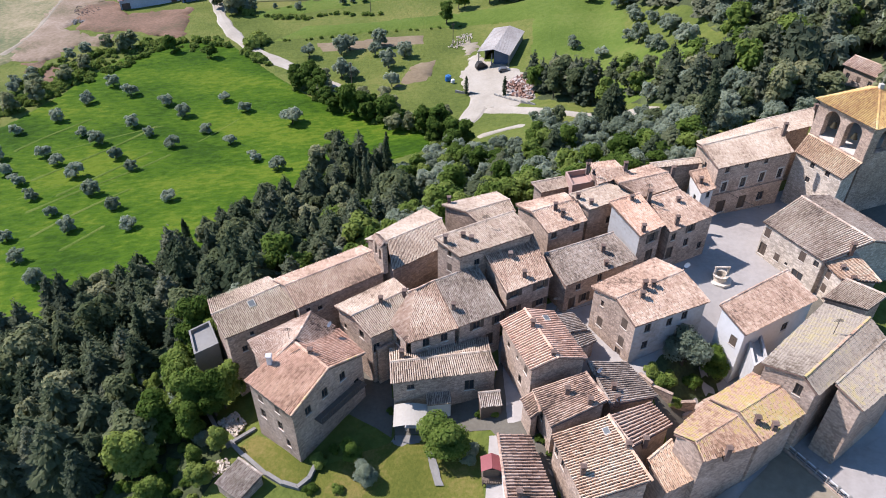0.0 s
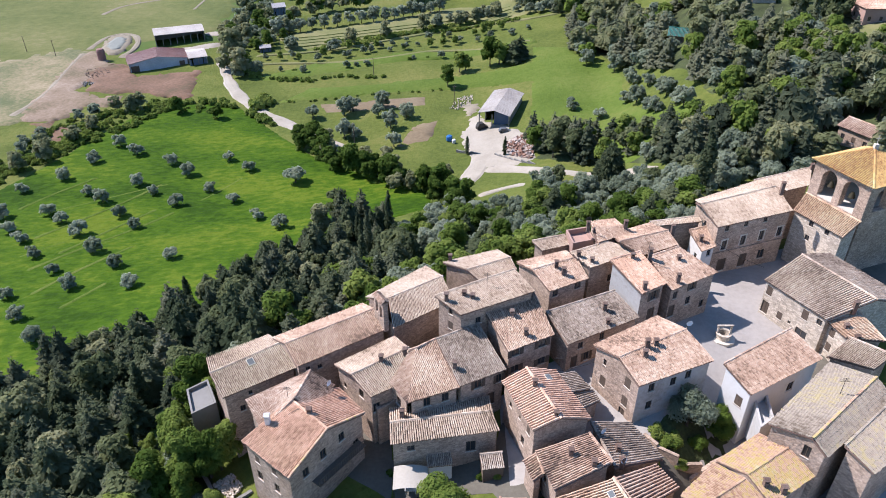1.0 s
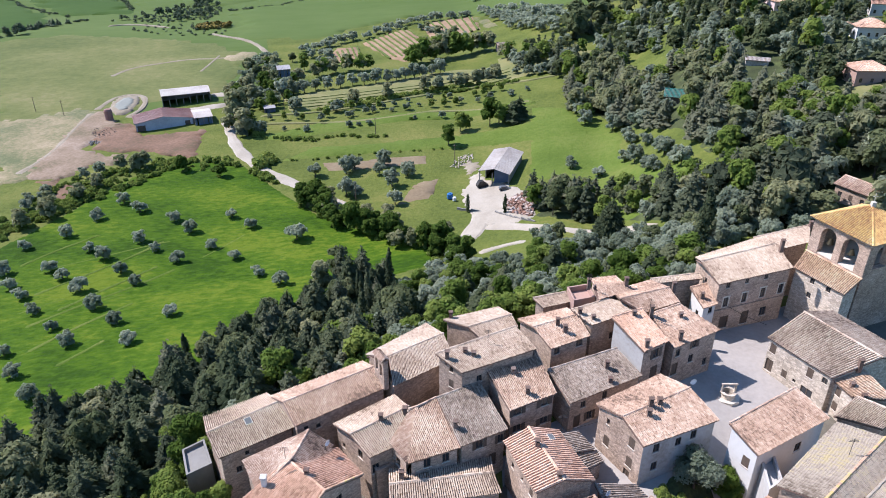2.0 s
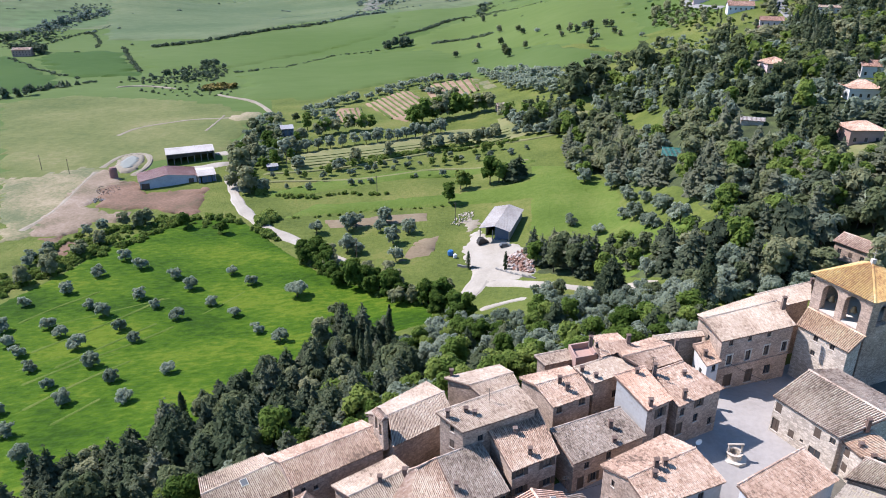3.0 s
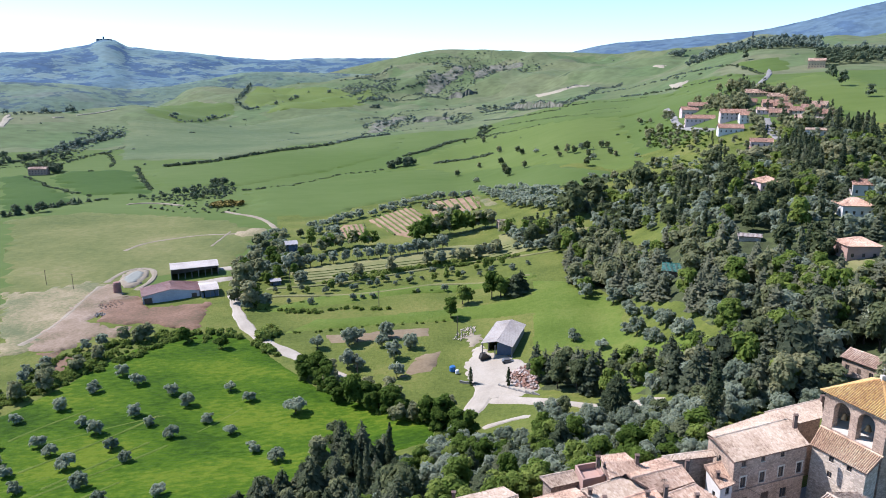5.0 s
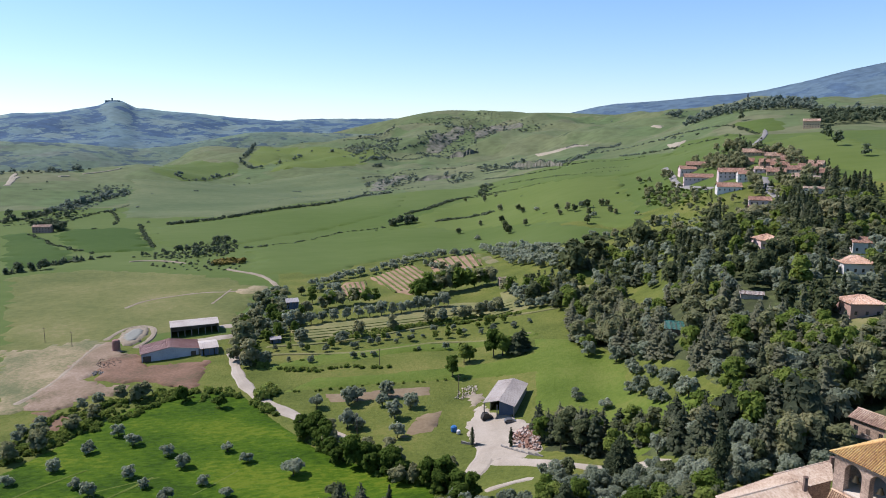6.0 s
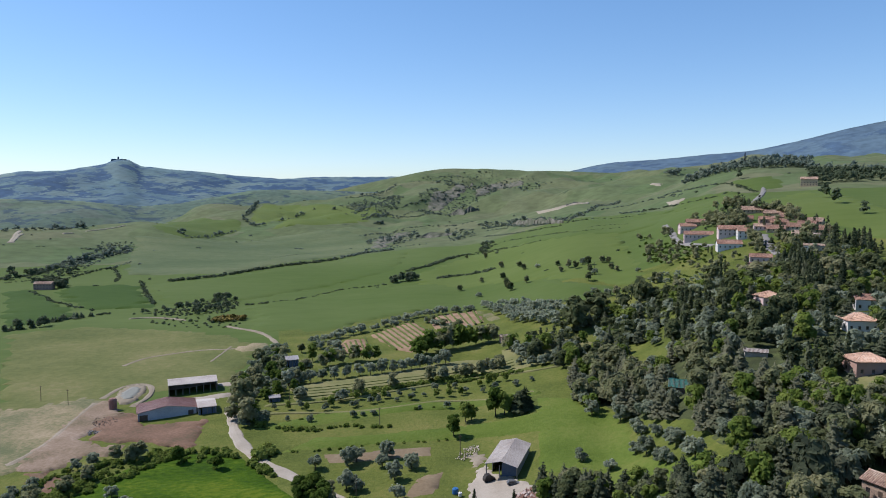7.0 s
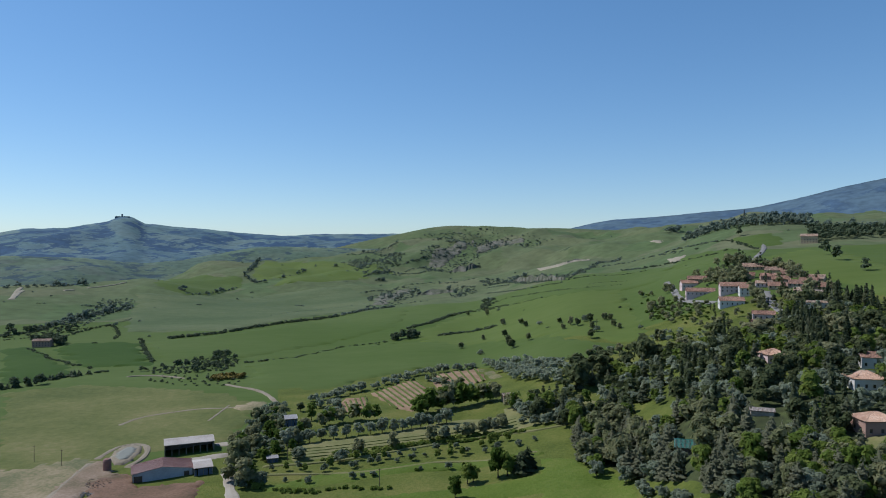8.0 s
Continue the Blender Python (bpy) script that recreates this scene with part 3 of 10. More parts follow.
drape("yard", [(8.5, 241.4), (10.1, 250.0), (13.3, 253.4), (15.1, 245.4), (20.9, 238.6), (26.8, 226.7), (29.8, 215.8), (28.2, 199.8), (20.6, 198.9), (11.4, 202.7), (8.8, 213.7), (6.8, 224.6), (6.3, 235.4)], GRAVEL, "pale gravel yard round the farm shed", "yard", step=1.6, wobble=0.8)
drape("bare_strip", [(-50.7, 271.4), (-7.4, 274.8), (-7.1, 264.7), (-47.4, 261.7)], EARTH, "strip of bare tilled soil")
drape("vegetable_plot", [(-11.3, 244.7), (-2.0, 250.8), (-5.2, 230.3), (-17.5, 225.7)], EARTH, "small dug vegetable plot")
drape("pasture", [(-340.5, 528.9), (-325.1, 546.6), (-291.4, 560.0), (-236.9, 549.2), (-164.7, 517.7), (-133.0, 470.9), (-125.1, 419.6), (-124.3, 385.6), (-127.2, 369.9), (-146.8, 372.4), (-166.1, 351.3), (-176.6, 345.6), (-192.3, 327.4), (-198.6, 291.9)], PASTURE, "yellow-green spring pasture", "pasture", lift=0.04, wobble=4)
drape("dry_pasture", [(-226.2, 338.1), (-210.2, 339.4), (-192.6, 356.7), (-181.4, 356.2), (-168.7, 329.7), (-165.8, 307.1), (-160.6, 276.0), (-165.2, 262.4), (-172.7, 248.7)], DRY, "dry trampled pasture by the barns", step=3.0, wobble=2.5)
drape("trodden_ground", [(-180.9, 349.9), (-173.1, 351.6), (-164.9, 335.2), (-156.7, 329.2), (-155.4, 316.6), (-161.0, 303.6), (-158.2, 291.3), (-145.8, 283.4), (-135.7, 285.8), (-137.8, 271.0), (-148.1, 272.7), (-148.6, 261.6), (-154.4, 257.2), (-163.0, 257.5), (-169.0, 258.9), (-171.1, 268.8), (-173.1, 290.7), (-177.1, 312.7), (-179.7, 330.3)], PINK_EARTH, "pinkish trodden earth beside the farmyard", "ground", lift=0.3, step=2.5, wobble=2.2)
drape("farmyard", [(-166.2, 317.1), (-161.3, 323.9), (-153.8, 329.1), (-147.6, 323.4), (-139.7, 309.3), (-130.7, 312.2), (-112.2, 314.8), (-108.6, 295.5), (-105.9, 278.1), (-113.1, 279.4), (-124.5, 285.7), (-135.7, 288.7), (-139.5, 286.0), (-148.2, 289.2), (-156.3, 292.6), (-158.8, 303.5)], YARD, "bare red-brown earth of the farmyard", "yard", lift=0.45, step=2.5, wobble=1.4)
drape("trodden_ground", [(-162.1, 255.2), (-156.0, 257.2), (-147.4, 254.6), (-138.1, 245.4), (-136.1, 236.1), (-143.1, 238.3), (-152.0, 243.8)], YARD, "dark bare earth at the pasture edge", "ground", lift=0.3, step=2.5, wobble=2.0)
drape("concrete_apron", [(-136.1, 350.8), (-122.1, 359.4), (-116.1, 361.7), (-112.9, 352.8), (-117.9, 349.5), (-132.0, 347.3)], GRAVEL, "pale concrete apron before the open barn", "yard", lift=0.3)
track("road", [(-180.3, 349.8), (-177.0, 324.7), (-171.2, 292.0), (-170.8, 272.7), (-174.1, 257.9)], 3.0, DRYEARTH, "pale wheel track across the pasture", lift=0.4)
track("road", [(-179.9, 347.8), (-180.3, 360.5), (-180.8, 374.1), (-177.9, 383.7), (-170.8, 383.5), (-162.3, 373.5), (-157.0, 355.4), (-157.0, 340.8), (-160.3, 335.0)], 3.0, DRYEARTH, "pale wheel track past the pond", lift=0.4)
track("road", [(-203.4, 419.2), (-199.4, 446.9), (-184.8, 457.4), (-168.2, 466.8), (-148.0, 466.6), (-136.4, 475.0)], 2.6, DRYEARTH, "faint pale track across the pasture", lift=0.3)
track("road", [(-150.5, 426.6), (-151.1, 454.0), (-152.3, 481.3)], 1.6, DRYEARTH, "faint footpath across the pasture", lift=0.3)
drape("bare_patch", [(-150.2, 473.9), (-140.4, 490.1), (-126.0, 480.6), (-128.6, 460.0), (-140.2, 455.3)], DRY, "worn straw-coloured grass by the track", wobble=3)
drape("ploughed_field", [(-59.0, 502.2), (-39.0, 533.7), (-30.1, 546.8), (-16.7, 512.3), (-3.1, 469.8), (-14.2, 453.6), (-24.6, 439.0), (-37.0, 450.8)], PLOUGH, "orange-brown ploughed strips between vine rows")
drape("ploughed_field", [(-21.6, 556.3), (4.6, 577.2), (22.3, 579.9), (26.2, 524.3), (4.1, 510.7), (-10.0, 507.6)], PLOUGH, "orange-brown ploughed strips between vine rows")
drape("ploughed_field", [(-77.2, 465.7), (-74.8, 486.9), (-60.2, 491.0), (-52.2, 454.0), (-53.5, 432.3), (-70.0, 447.8)], PLOUGH, "orange-brown ploughed strips between vine rows")
drape("dry_field", [(19.6, 582.7), (33.6, 550.9), (39.4, 519.9), (28.6, 521.5)], DRY, "small straw-coloured field")
drape("dry_field", [(31.5, 427.5), (55.6, 425.8), (80.3, 410.4), (88.0, 399.1), (65.2, 377.2), (43.4, 374.5), (29.2, 392.6)], DRY2, "rough straw-coloured grass with bushes")
drape("vineyard_strip", [(-86.2, 364.7), (-72.7, 378.3), (-48.2, 386.3), (-16.7, 403.3), (3.4, 415.8), (30.4, 410.8), (53.0, 378.4), (34.0, 373.1), (3.2, 384.1), (-18.5, 368.8), (-44.7, 354.9), (-66.8, 344.8), (-77.7, 341.0)], DRY2, "yellowish strip of young vines")
track("path", [(-91.2, 321.6), (-73.8, 321.9), (-46.3, 321.3), (-24.8, 326.6), (-2.8, 336.1), (30.3, 327.9), (44.3, 331.2)], 2.2, DRY2, "pale mown path along a grass terrace", "path", lift=0.35)
track("path", [(-94.6, 334.7), (-71.1, 336.9), (-43.7, 346.5), (-15.1, 361.7), (15.6, 374.8), (51.1, 363.0), (63.5, 366.3)], 2.4, DRY2, "pale grassy terrace edge", "path", lift=0.35)
drape("terrace_meadow", [(-68.5, 272.3), (-57.3, 288.7), (-22.8, 292.6), (2.3, 298.5), (40.2, 298.8), (65.9, 301.7), (70.0, 275.8), (46.3, 272.6), (9.4, 282.5), (-45.8, 278.1)], MEADOW, "bright mown meadow terrace")
drape("terrace_meadow", [(-87.9, 301.1), (-63.0, 320.4), (-20.1, 334.1), (41.8, 335.0), (43.3, 323.9), (-19.3, 320.2), (-74.4, 298.4)], MEADOW, "bright grass terrace")
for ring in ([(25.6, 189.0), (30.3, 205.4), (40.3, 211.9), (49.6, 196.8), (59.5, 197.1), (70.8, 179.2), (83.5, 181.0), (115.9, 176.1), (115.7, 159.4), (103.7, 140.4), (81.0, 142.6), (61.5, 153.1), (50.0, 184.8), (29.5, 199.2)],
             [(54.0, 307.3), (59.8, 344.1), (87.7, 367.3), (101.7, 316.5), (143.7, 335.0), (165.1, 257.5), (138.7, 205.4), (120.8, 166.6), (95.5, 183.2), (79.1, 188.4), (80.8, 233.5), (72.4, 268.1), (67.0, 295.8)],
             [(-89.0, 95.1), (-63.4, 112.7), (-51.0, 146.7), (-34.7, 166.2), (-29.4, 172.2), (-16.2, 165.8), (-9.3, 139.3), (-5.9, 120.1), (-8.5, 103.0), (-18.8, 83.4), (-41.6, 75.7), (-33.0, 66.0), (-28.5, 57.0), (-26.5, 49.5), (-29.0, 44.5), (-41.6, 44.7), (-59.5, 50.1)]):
    drape("woodland_floor", ring, FLOOR, "dark brown-green ground under the wood", "ground", lift=0.03)
drape("clearing", [(40.3, 319.4), (54.8, 310.7), (60.7, 286.5), (68.4, 282.1), (69.0, 260.7), (64.5, 242.9), (65.7, 221.6), (68.3, 209.2), (73.9, 201.7), (75.3, 187.7), (66.9, 166.5), (58.5, 168.3), (54.1, 178.1), (49.9, 182.1), (46.2, 191.4), (42.1, 229.1), (30.8, 234.6)], MEADOW, "sunny grass clearing")
drape("garden_lawn", [(126.9, 225.7), (137.1, 229.7), (143.7, 225.4), (134.3, 208.4), (127.5, 214.6), (124.7, 217.5)], DRY2, "pale dry lawn before a house", "lawn", lift=0.3)
drape("pavement", [(17.7, 73.2), (43.2, 95.1), (62.9, 103.8), (69.3, 89.9), (54.7, 73.4), (41.9, 69.8), (36.9, 58.2), (29.3, 55.8), (23.7, 56.8), (18.5, 52.8), (7.1, 52.7), (7.2, 66.4)], PAVING, "worn pale paving of the village square and lanes", "pavement", step=2.0)
drape("far_field", [(-496.9, 763.2), (-485.3, 795.5), (-353.9, 650.1), (-334.8, 597.0), (-360.7, 554.0)], CORN2, "deep green field of young corn", wobble=6)
drape("far_field", [(-438.5, 759.6), (-442.3, 812.4), (-400.2, 828.4), (-363.7, 814.9), (-283.2, 656.1), (-343.2, 649.9)], CORN2, "deep green field of young corn", wobble=6)
drape("far_field", [(-364.8, 824.8), (-324.8, 852.5), (-243.5, 940.6), (-143.1, 1110.3), (-70.6, 1100.7), (-70.7, 880.3), (-118.0, 812.9), (-203.9, 699.9), (-282.4, 682.7), (-321.1, 739.8)], FIELD1, "smooth green corn field on the slope", wobble=6)
drape("far_field", [(-190.1, 652.6), (-110.1, 758.7), (-47.3, 737.3), (18.5, 745.5), (95.7, 591.1), (138.1, 534.6), (101.1, 500.0), (45.6, 560.9), (-18.9, 596.5), (-101.6, 524.1), (-149.6, 528.1)], FIELD1, "smooth green corn field on the slope", wobble=6)
drape("far_field", [(-45.5, 812.4), (24.7, 994.5), (113.8, 935.9), (196.5, 838.7), (168.9, 634.2), (159.3, 564.0), (140.5, 543.9), (54.0, 663.5), (-35.4, 739.3)], FIELD2, "bright green field with scattered trees", wobble=6)
drape("far_field", [(-430.5, 914.3), (-595.5, 1310.2), (-504.6, 1324.3), (-369.4, 1522.7), (-221.7, 1527.6), (-81.0, 1262.5), (-213.3, 1100.6), (-299.3, 924.1)], FALLOW, "olive-brown fallow hillside", wobble=6)
drape("far_field", [(-470.0, 1708.5), (-283.3, 1755.9), (-219.8, 1704.7), (-152.6, 1901.2), (-345.4, 2140.4), (-495.6, 2190.0)], FIELD2, "green hillside field", wobble=6)
drape("far_field", [(78.3, 963.4), (134.0, 827.7), (231.5, 797.0), (297.5, 922.3), (271.3, 1119.9), (163.9, 1012.4), (55.7, 1135.1)], FIELD1, "green hillside field", wobble=6)
drape("far_field", [(330.5, 746.6), (423.0, 835.2), (408.4, 726.3), (378.4, 613.8), (364.3, 540.7), (312.8, 464.3), (308.0, 563.7), (305.5, 633.1)], FIELD2, "smooth green field on the ridge", wobble=6)
drape("far_field", [(332.4, 1005.7), (367.4, 930.9), (369.0, 849.0), (323.0, 771.6), (285.9, 788.4), (273.9, 893.6)], FIELD1, "smooth green field on the ridge", wobble=6)
drape("far_field", [(396.2, 1004.1), (455.8, 993.8), (431.2, 908.5), (382.8, 880.7)], FIELD1, "smooth green field on the ridge", wobble=6)
drape("bare_slope", [(172.4, 1417.7), (221.1, 1365.8), (297.5, 1501.7), (264.0, 1360.5), (205.4, 1335.5), (172.3, 1371.6)], CLAY, "pale eroded clay scar", step=8)
drape("bare_slope", [(324.1, 1057.3), (338.6, 1012.1), (325.7, 985.5), (303.8, 966.0)], CLAY, "pale bare patch of earth", step=6)
drape("bare_slope", [(462.7, 1638.2), (531.3, 1756.5), (473.0, 1584.7)], CLAY, "pale bare patch of earth", step=8)
track("road", [(-183.6, 558.2), (-167.4, 544.0), (-151.7, 532.7), (-138.6, 516.0), (-127.3, 494.9), (-118.0, 473.8)], 3, DRYEARTH, "pale gravel track over the hills")
track("road", [(-282.9, 595.7), (-269.6, 604.0), (-248.3, 600.2), (-222.5, 584.1)], 2.6, DRYEARTH, "pale gravel track over the hills")
track("road", [(-742.9, 1167.5), (-761.4, 1209.1), (-787.8, 1259.2), (-809.7, 1306.2)], 7, CLAY, "pale road on a far hill")
track("road", [(-742.7, 1170.3), (-757.5, 1206.1), (-773.6, 1241.4), (-780.8, 1264.7)], 7, CLAY, "pale road on a far hill")
track("road", [(-722.5, 1288.2), (-710.0, 1314.0)], 4.5, CLAY, "pale road on a far hill")
track("road", [(-718.4, 1360.4), (-696.4, 1383.0), (-675.6, 1405.7), (-667.1, 1431.8)], 4, CLAY, "pale road on a far hill")
drape("far_field", [(-595.7, 1380.1), (-508.4, 1334.4), (-490.8, 1515.2), (-488.9, 1641.4), (-535.7, 1764.6), (-611.6, 1797.6), (-781.8, 1967.8)], FIELD1, "green hillside field", wobble=6)
drape("far_field", [(-447.7, 1677.2), (-513.3, 1786.7), (-584.7, 2094.7), (-607.9, 2263.4), (-462.3, 2200.6), (-445.5, 1867.8)], FIELD2, "green hillside field", wobble=6)
drape("far_field", [(-388.0, 2044.7), (-345.1, 2139.1), (-226.2, 1754.7), (-194.0, 1721.4), (-315.0, 1625.1), (-412.8, 1595.0)], FIELD2, "green hillside field", wobble=6)
track("road", [(404.5, 912.9), (389.3, 875.5), (359.0, 815.7), (314.7, 728.6), (296.7, 695.7)], 5, CONCRETE0, "asphalt street in the hamlet")
track("road", [(254.5, 572.9), (245.4, 542.6), (236.4, 512.0), (233.0, 489.3)], 6, CONCRETE0, "asphalt street in the hamlet")
track("road", [(233.3, 765.1), (222.5, 707.3), (210.8, 656.7), (205.9, 629.0), (208.9, 589.2), (214.6, 566.9)], 5, CONCRETE0, "asphalt street in the hamlet")
track("road", [(184.7, 380.2), (184.6, 371.5), (181.1, 357.6), (177.3, 344.6)], 4, CONCRETE0, "pale drive among the trees")
track("road", [(175.2, 322.5), (185.7, 325.6), (200.4, 328.4)], 4, CONCRETE0, "pale drive among the trees")

drape("bare_slope", [(-68.0, 1990.8), (-58.5, 2053.9), (-33.5, 2156.7), (12.0, 2208.0), (74.7, 2386.0), (46.6, 2156.6), (21.7, 2110.9), (-5.4, 2048.2), (-30.3, 1947.4)], CLAY2, "grey gullied clay slope below the hilltop", "slope", step=9, wobble=7)
drape("bare_slope", [(72.8, 2109.9), (93.8, 2289.9), (136.5, 2390.0), (224.3, 2302.1), (237.6, 2251.9), (150.0, 2301.0), (108.2, 2136.6)], CLAY2, "grey gullied clay slope below the hilltop", "slope", step=9, wobble=7)
drape("bare_slope", [(-141.4, 1211.0), (-146.8, 1382.1), (-126.0, 1568.7), (-87.0, 1552.5), (-101.1, 1312.3), (-116.2, 1203.7)], CLAY2, "grey scrubby clay slope", "slope", step=7, wobble=5)
bluff([(112.1, 1313.5), (132.1, 1252.2), (152.3, 1174.4), (172.0, 1062.6)], 12.7, CLAY2, "pinkish eroded clay bluff in the green slope", 801)
bluff([(-69.3, 1399.0), (-38.6, 1393.6), (5.3, 1384.4)], 12.4, CLAY2, "grey eroded clay bluff in the green slope", 802)
bluff([(-4.9, 1850.2), (36.7, 1839.0), (77.5, 1891.2)], 15.0, CLAY2, "grey eroded clay bluff in the green slope", 803)
bluff([(172.4, 1417.7), (202.3, 1350.6), (221.9, 1343.9), (286.7, 1447.4)], 4.6, CLAY, "pale clay scar across the slope", 808)

# ---- houses ----
def clip_span(poly, u):
    """Lowest and highest v of a convex outline at u."""
    vs = []
    for (u0, v0), (u1, v1) in zip(poly, poly[1:] + poly[:1]):
        if (u0 <= u) != (u1 <= u):
            vs.append(v0 + (v1 - v0) * (u - u0) / (u1 - u0))
    return (min(vs), max(vs)) if len(vs) > 1 else None


def tile_plane(corners, material, parent, pitch=0.26, course=0.42, seed=0):
    """One pitch of a roof: a slab, and rows of curved tiles laid up it. corners: eave, eave, top, top (or one top)."""
    rng = random.Random(seed)
    c = [Vector(p) for p in corners]
    du = (c[1] - c[0]).normalized()
    nrm = (c[1] - c[0]).cross(c[2] - c[0]).normalized()
    if nrm.z < 0:
        nrm = -nrm
    dv = nrm.cross(du)
    if (c[2] - c[0]).dot(dv) < 0:
        dv = -dv
    flat = [((p - c[0]).dot(du), (p - c[0]).dot(dv)) for p in c]
    warp = abs((c[-1] - c[0]).dot(nrm))
    slab_v = [p - nrm * (d + warp * 0.6) for d in (0.0, 0.16) for p in c]
    k = len(c)
    slab_f = [tuple(range(k)), tuple(range(2 * k - 1, k - 1, -1))] + [(i, k + i, k + (i + 1) % k, (i + 1) % k) for i in range(k)]
    slab = mesh_object("roof", slab_v, slab_f, BED, parent)
    verts, faces = [], []
    lo, hi = min(p[0] for p in flat), max(p[0] for p in flat)
    n = max(1, round((hi - lo) / pitch))
    step = (hi - lo) / n
    # a nearly rectangular pitch is covered edge to edge, its rows fanning with the edges
    fan = len(c) == 4 and 0.75 < (c[2] - c[3]).length / (c[1] - c[0]).length < 1.33
    if fan:
        n = max(1, round((c[1] - c[0]).length / pitch))
        step = (c[1] - c[0]).length / n
    tube = min(0.5 * step, 0.12)
    for i in range(n):
        u = lo + (i + 0.5) * step
        if fan:
            foot, head = c[0].lerp(c[1], (i + 0.5) / n), c[3].lerp(c[2], (i + 0.5) / n)
            span = (0.0, (head - foot).length)
            rise = (head - foot).normalized()
            wide = (c[1] - c[0]).lerp(c[2] - c[3], 0.5).normalized()
            out = wide.cross(rise).normalized()
            out = out if out.z > 0 else -out
        else:
            span = clip_span(flat, u)
            if not span:
                continue
            foot, rise, wide, out = c[0] + du * u, dv, du, nrm
        v = span[0] - 0.06 + rng.uniform(-0.05, 0.05)
        while v < span[1] - 0.08:
            end = min(v + course, span[1] + 0.02)
            lean, sag = rng.uniform(-0.025, 0.025), rng.uniform(-0.012, 0.022)
            a = len(verts)
            for w, up, half in ((v, 0.04 + sag, 0.38), (end + 0.05, 0.014 + sag, 0.31)):
                for s, h in ((-1, -0.03), (-0.5, tube), (0.5, tube), (1, -0.03)):
                    verts.append(foot + wide * (lean + s * half * step) + rise * w + out * (up + h))
            faces += [(a + j, a + j + 1, a + j + 5, a + j + 4) for j in range(3)] + [(a, a + 1, a + 2, a + 3)]
            v = end
    tiles = mesh_object("roof_tiles", verts, faces, material, slab)
    tiles["kind"] = "stuff"
    return slab


def ridge_row(p, q, material, parent, seed=0):
    """A line of cap tiles from p to q."""
    rng = random.Random(seed)
    p, q = Vector(p), Vector(q)
    d = (q - p).normalized()
    side = d.cross(Vector((0, 0, 1))).normalized()
    up = side.cross(d)
    n = max(1, round((q - p).length / 0.45))
    verts, faces = [], []
    for i in range(n):
        a = len(verts)
        j = rng.uniform(-0.015, 0.015)
        for t, w in ((i / n, 0.19), ((i + 1.12) / n, 0.16)):
            o = p + (q - p) * t + up * (0.06 + (0.03 if t == i / n else 0.0)) + side * j
            for s, h in ((-1, -0.02), (-0.5, 0.1), (0.5, 0.1), (1, -0.02)):
                verts.append(o + side * (s * w) + up * h)
        faces += [(a + k, a + k + 1, a + k + 5, a + k + 4) for k in range(3)]
    ob = mesh_object("ridge_tiles", verts, faces, material, parent)
    ob["kind"] = "stuff"
    return ob


GLASS = surface("dark_window_glass", [(0.3, (0.02, 0.022, 0.025)), (0.7, (0.04, 0.042, 0.045))], 1.0, rough=0.12, spec=0.5)
SHUTTER = surface("brown_shutter_paint", [(0.3, (0.06, 0.042, 0.03)), (0.7, (0.114, 0.084, 0.063))], 5.0, rough=0.7)
TRIM = surface("pale_stone_trim", [(0.3, (0.42, 0.37, 0.3)), (0.7, (0.56, 0.51, 0.43))], 3.0)
BRICK = surface("chimney_brick", [(0.3, (0.09, 0.055, 0.04)), (0.5, (0.16, 0.105, 0.08)), (0.7, (0.24, 0.18, 0.145))], 5.0, bump=0.4, bump_scale=9)


def box_mesh(bm, o, ex, ey, ez):
    """A box from corner o along three edges."""
    o, ex, ey, ez = Vector(o), Vector(ex), Vector(ey), Vector(ez)
    v = [bm.verts.new(o + ex * i + ey * j + ez * k) for k in (0, 1) for j in (0, 1) for i in (0, 1)]
    for f in ((0, 2, 3, 1), (4, 5, 7, 6), (0, 1, 5, 4), (2, 6, 7, 3), (0, 4, 6, 2), (1, 3, 7, 5)):
        bm.faces.new([v[i] for i in f])


def wall_face(verts, faces, p, q, z0, zp, zq, holes, deep=0.22):
    """A wall from p to q with openings cut through it: holes are (u0, u1, h0, h1) in metres along it and above z0. Heights at both ends."""
    d = Vector((q[0] - p[0], q[1] - p[1], 0))
    length = d.length
    d.normalize()
    inn = Vector((-d.y, d.x, 0)) * deep
    eave = min(zp, zq) - z0
    us = sorted({0.0, length, *(h[0] for h in holes), *(h[1] for h in holes)})
    hs = sorted({0.0, eave, *(h[2] for h in holes), *(h[3] for h in holes)})

    def quad(pts):
        a = len(verts)
        verts.extend(pts)
        faces.append(tuple(range(a, a + len(pts))))

    def at(u, h):
        return Vector((p[0], p[1], z0 + h)) + d * u

    for u0, u1 in zip(us, us[1:]):
        for h0, h1 in zip(hs, hs[1:]):
            if not any(a - 1e-6 <= u0 and u1 <= b + 1e-6 and e0 - 1e-6 <= h0 and h1 <= e1 + 1e-6 for a, b, e0, e1 in holes):
                quad([at(u0, h0), at(u1, h0), at(u1, h1), at(u0, h1)])
    if abs(zp - zq) > 0.02:
        quad([at(0, eave), at(length, eave), at(0, zp - z0) if zp > zq else at(length, zq - z0)])
    for a, b, e0, e1 in holes:
        r = [at(a, e0), at(b, e0), at(b, e1), at(a, e1)]
        for i in range(4):
            j = (i + 1) % 4
            quad([r[i], r[j], r[j] + inn, r[i] + inn])


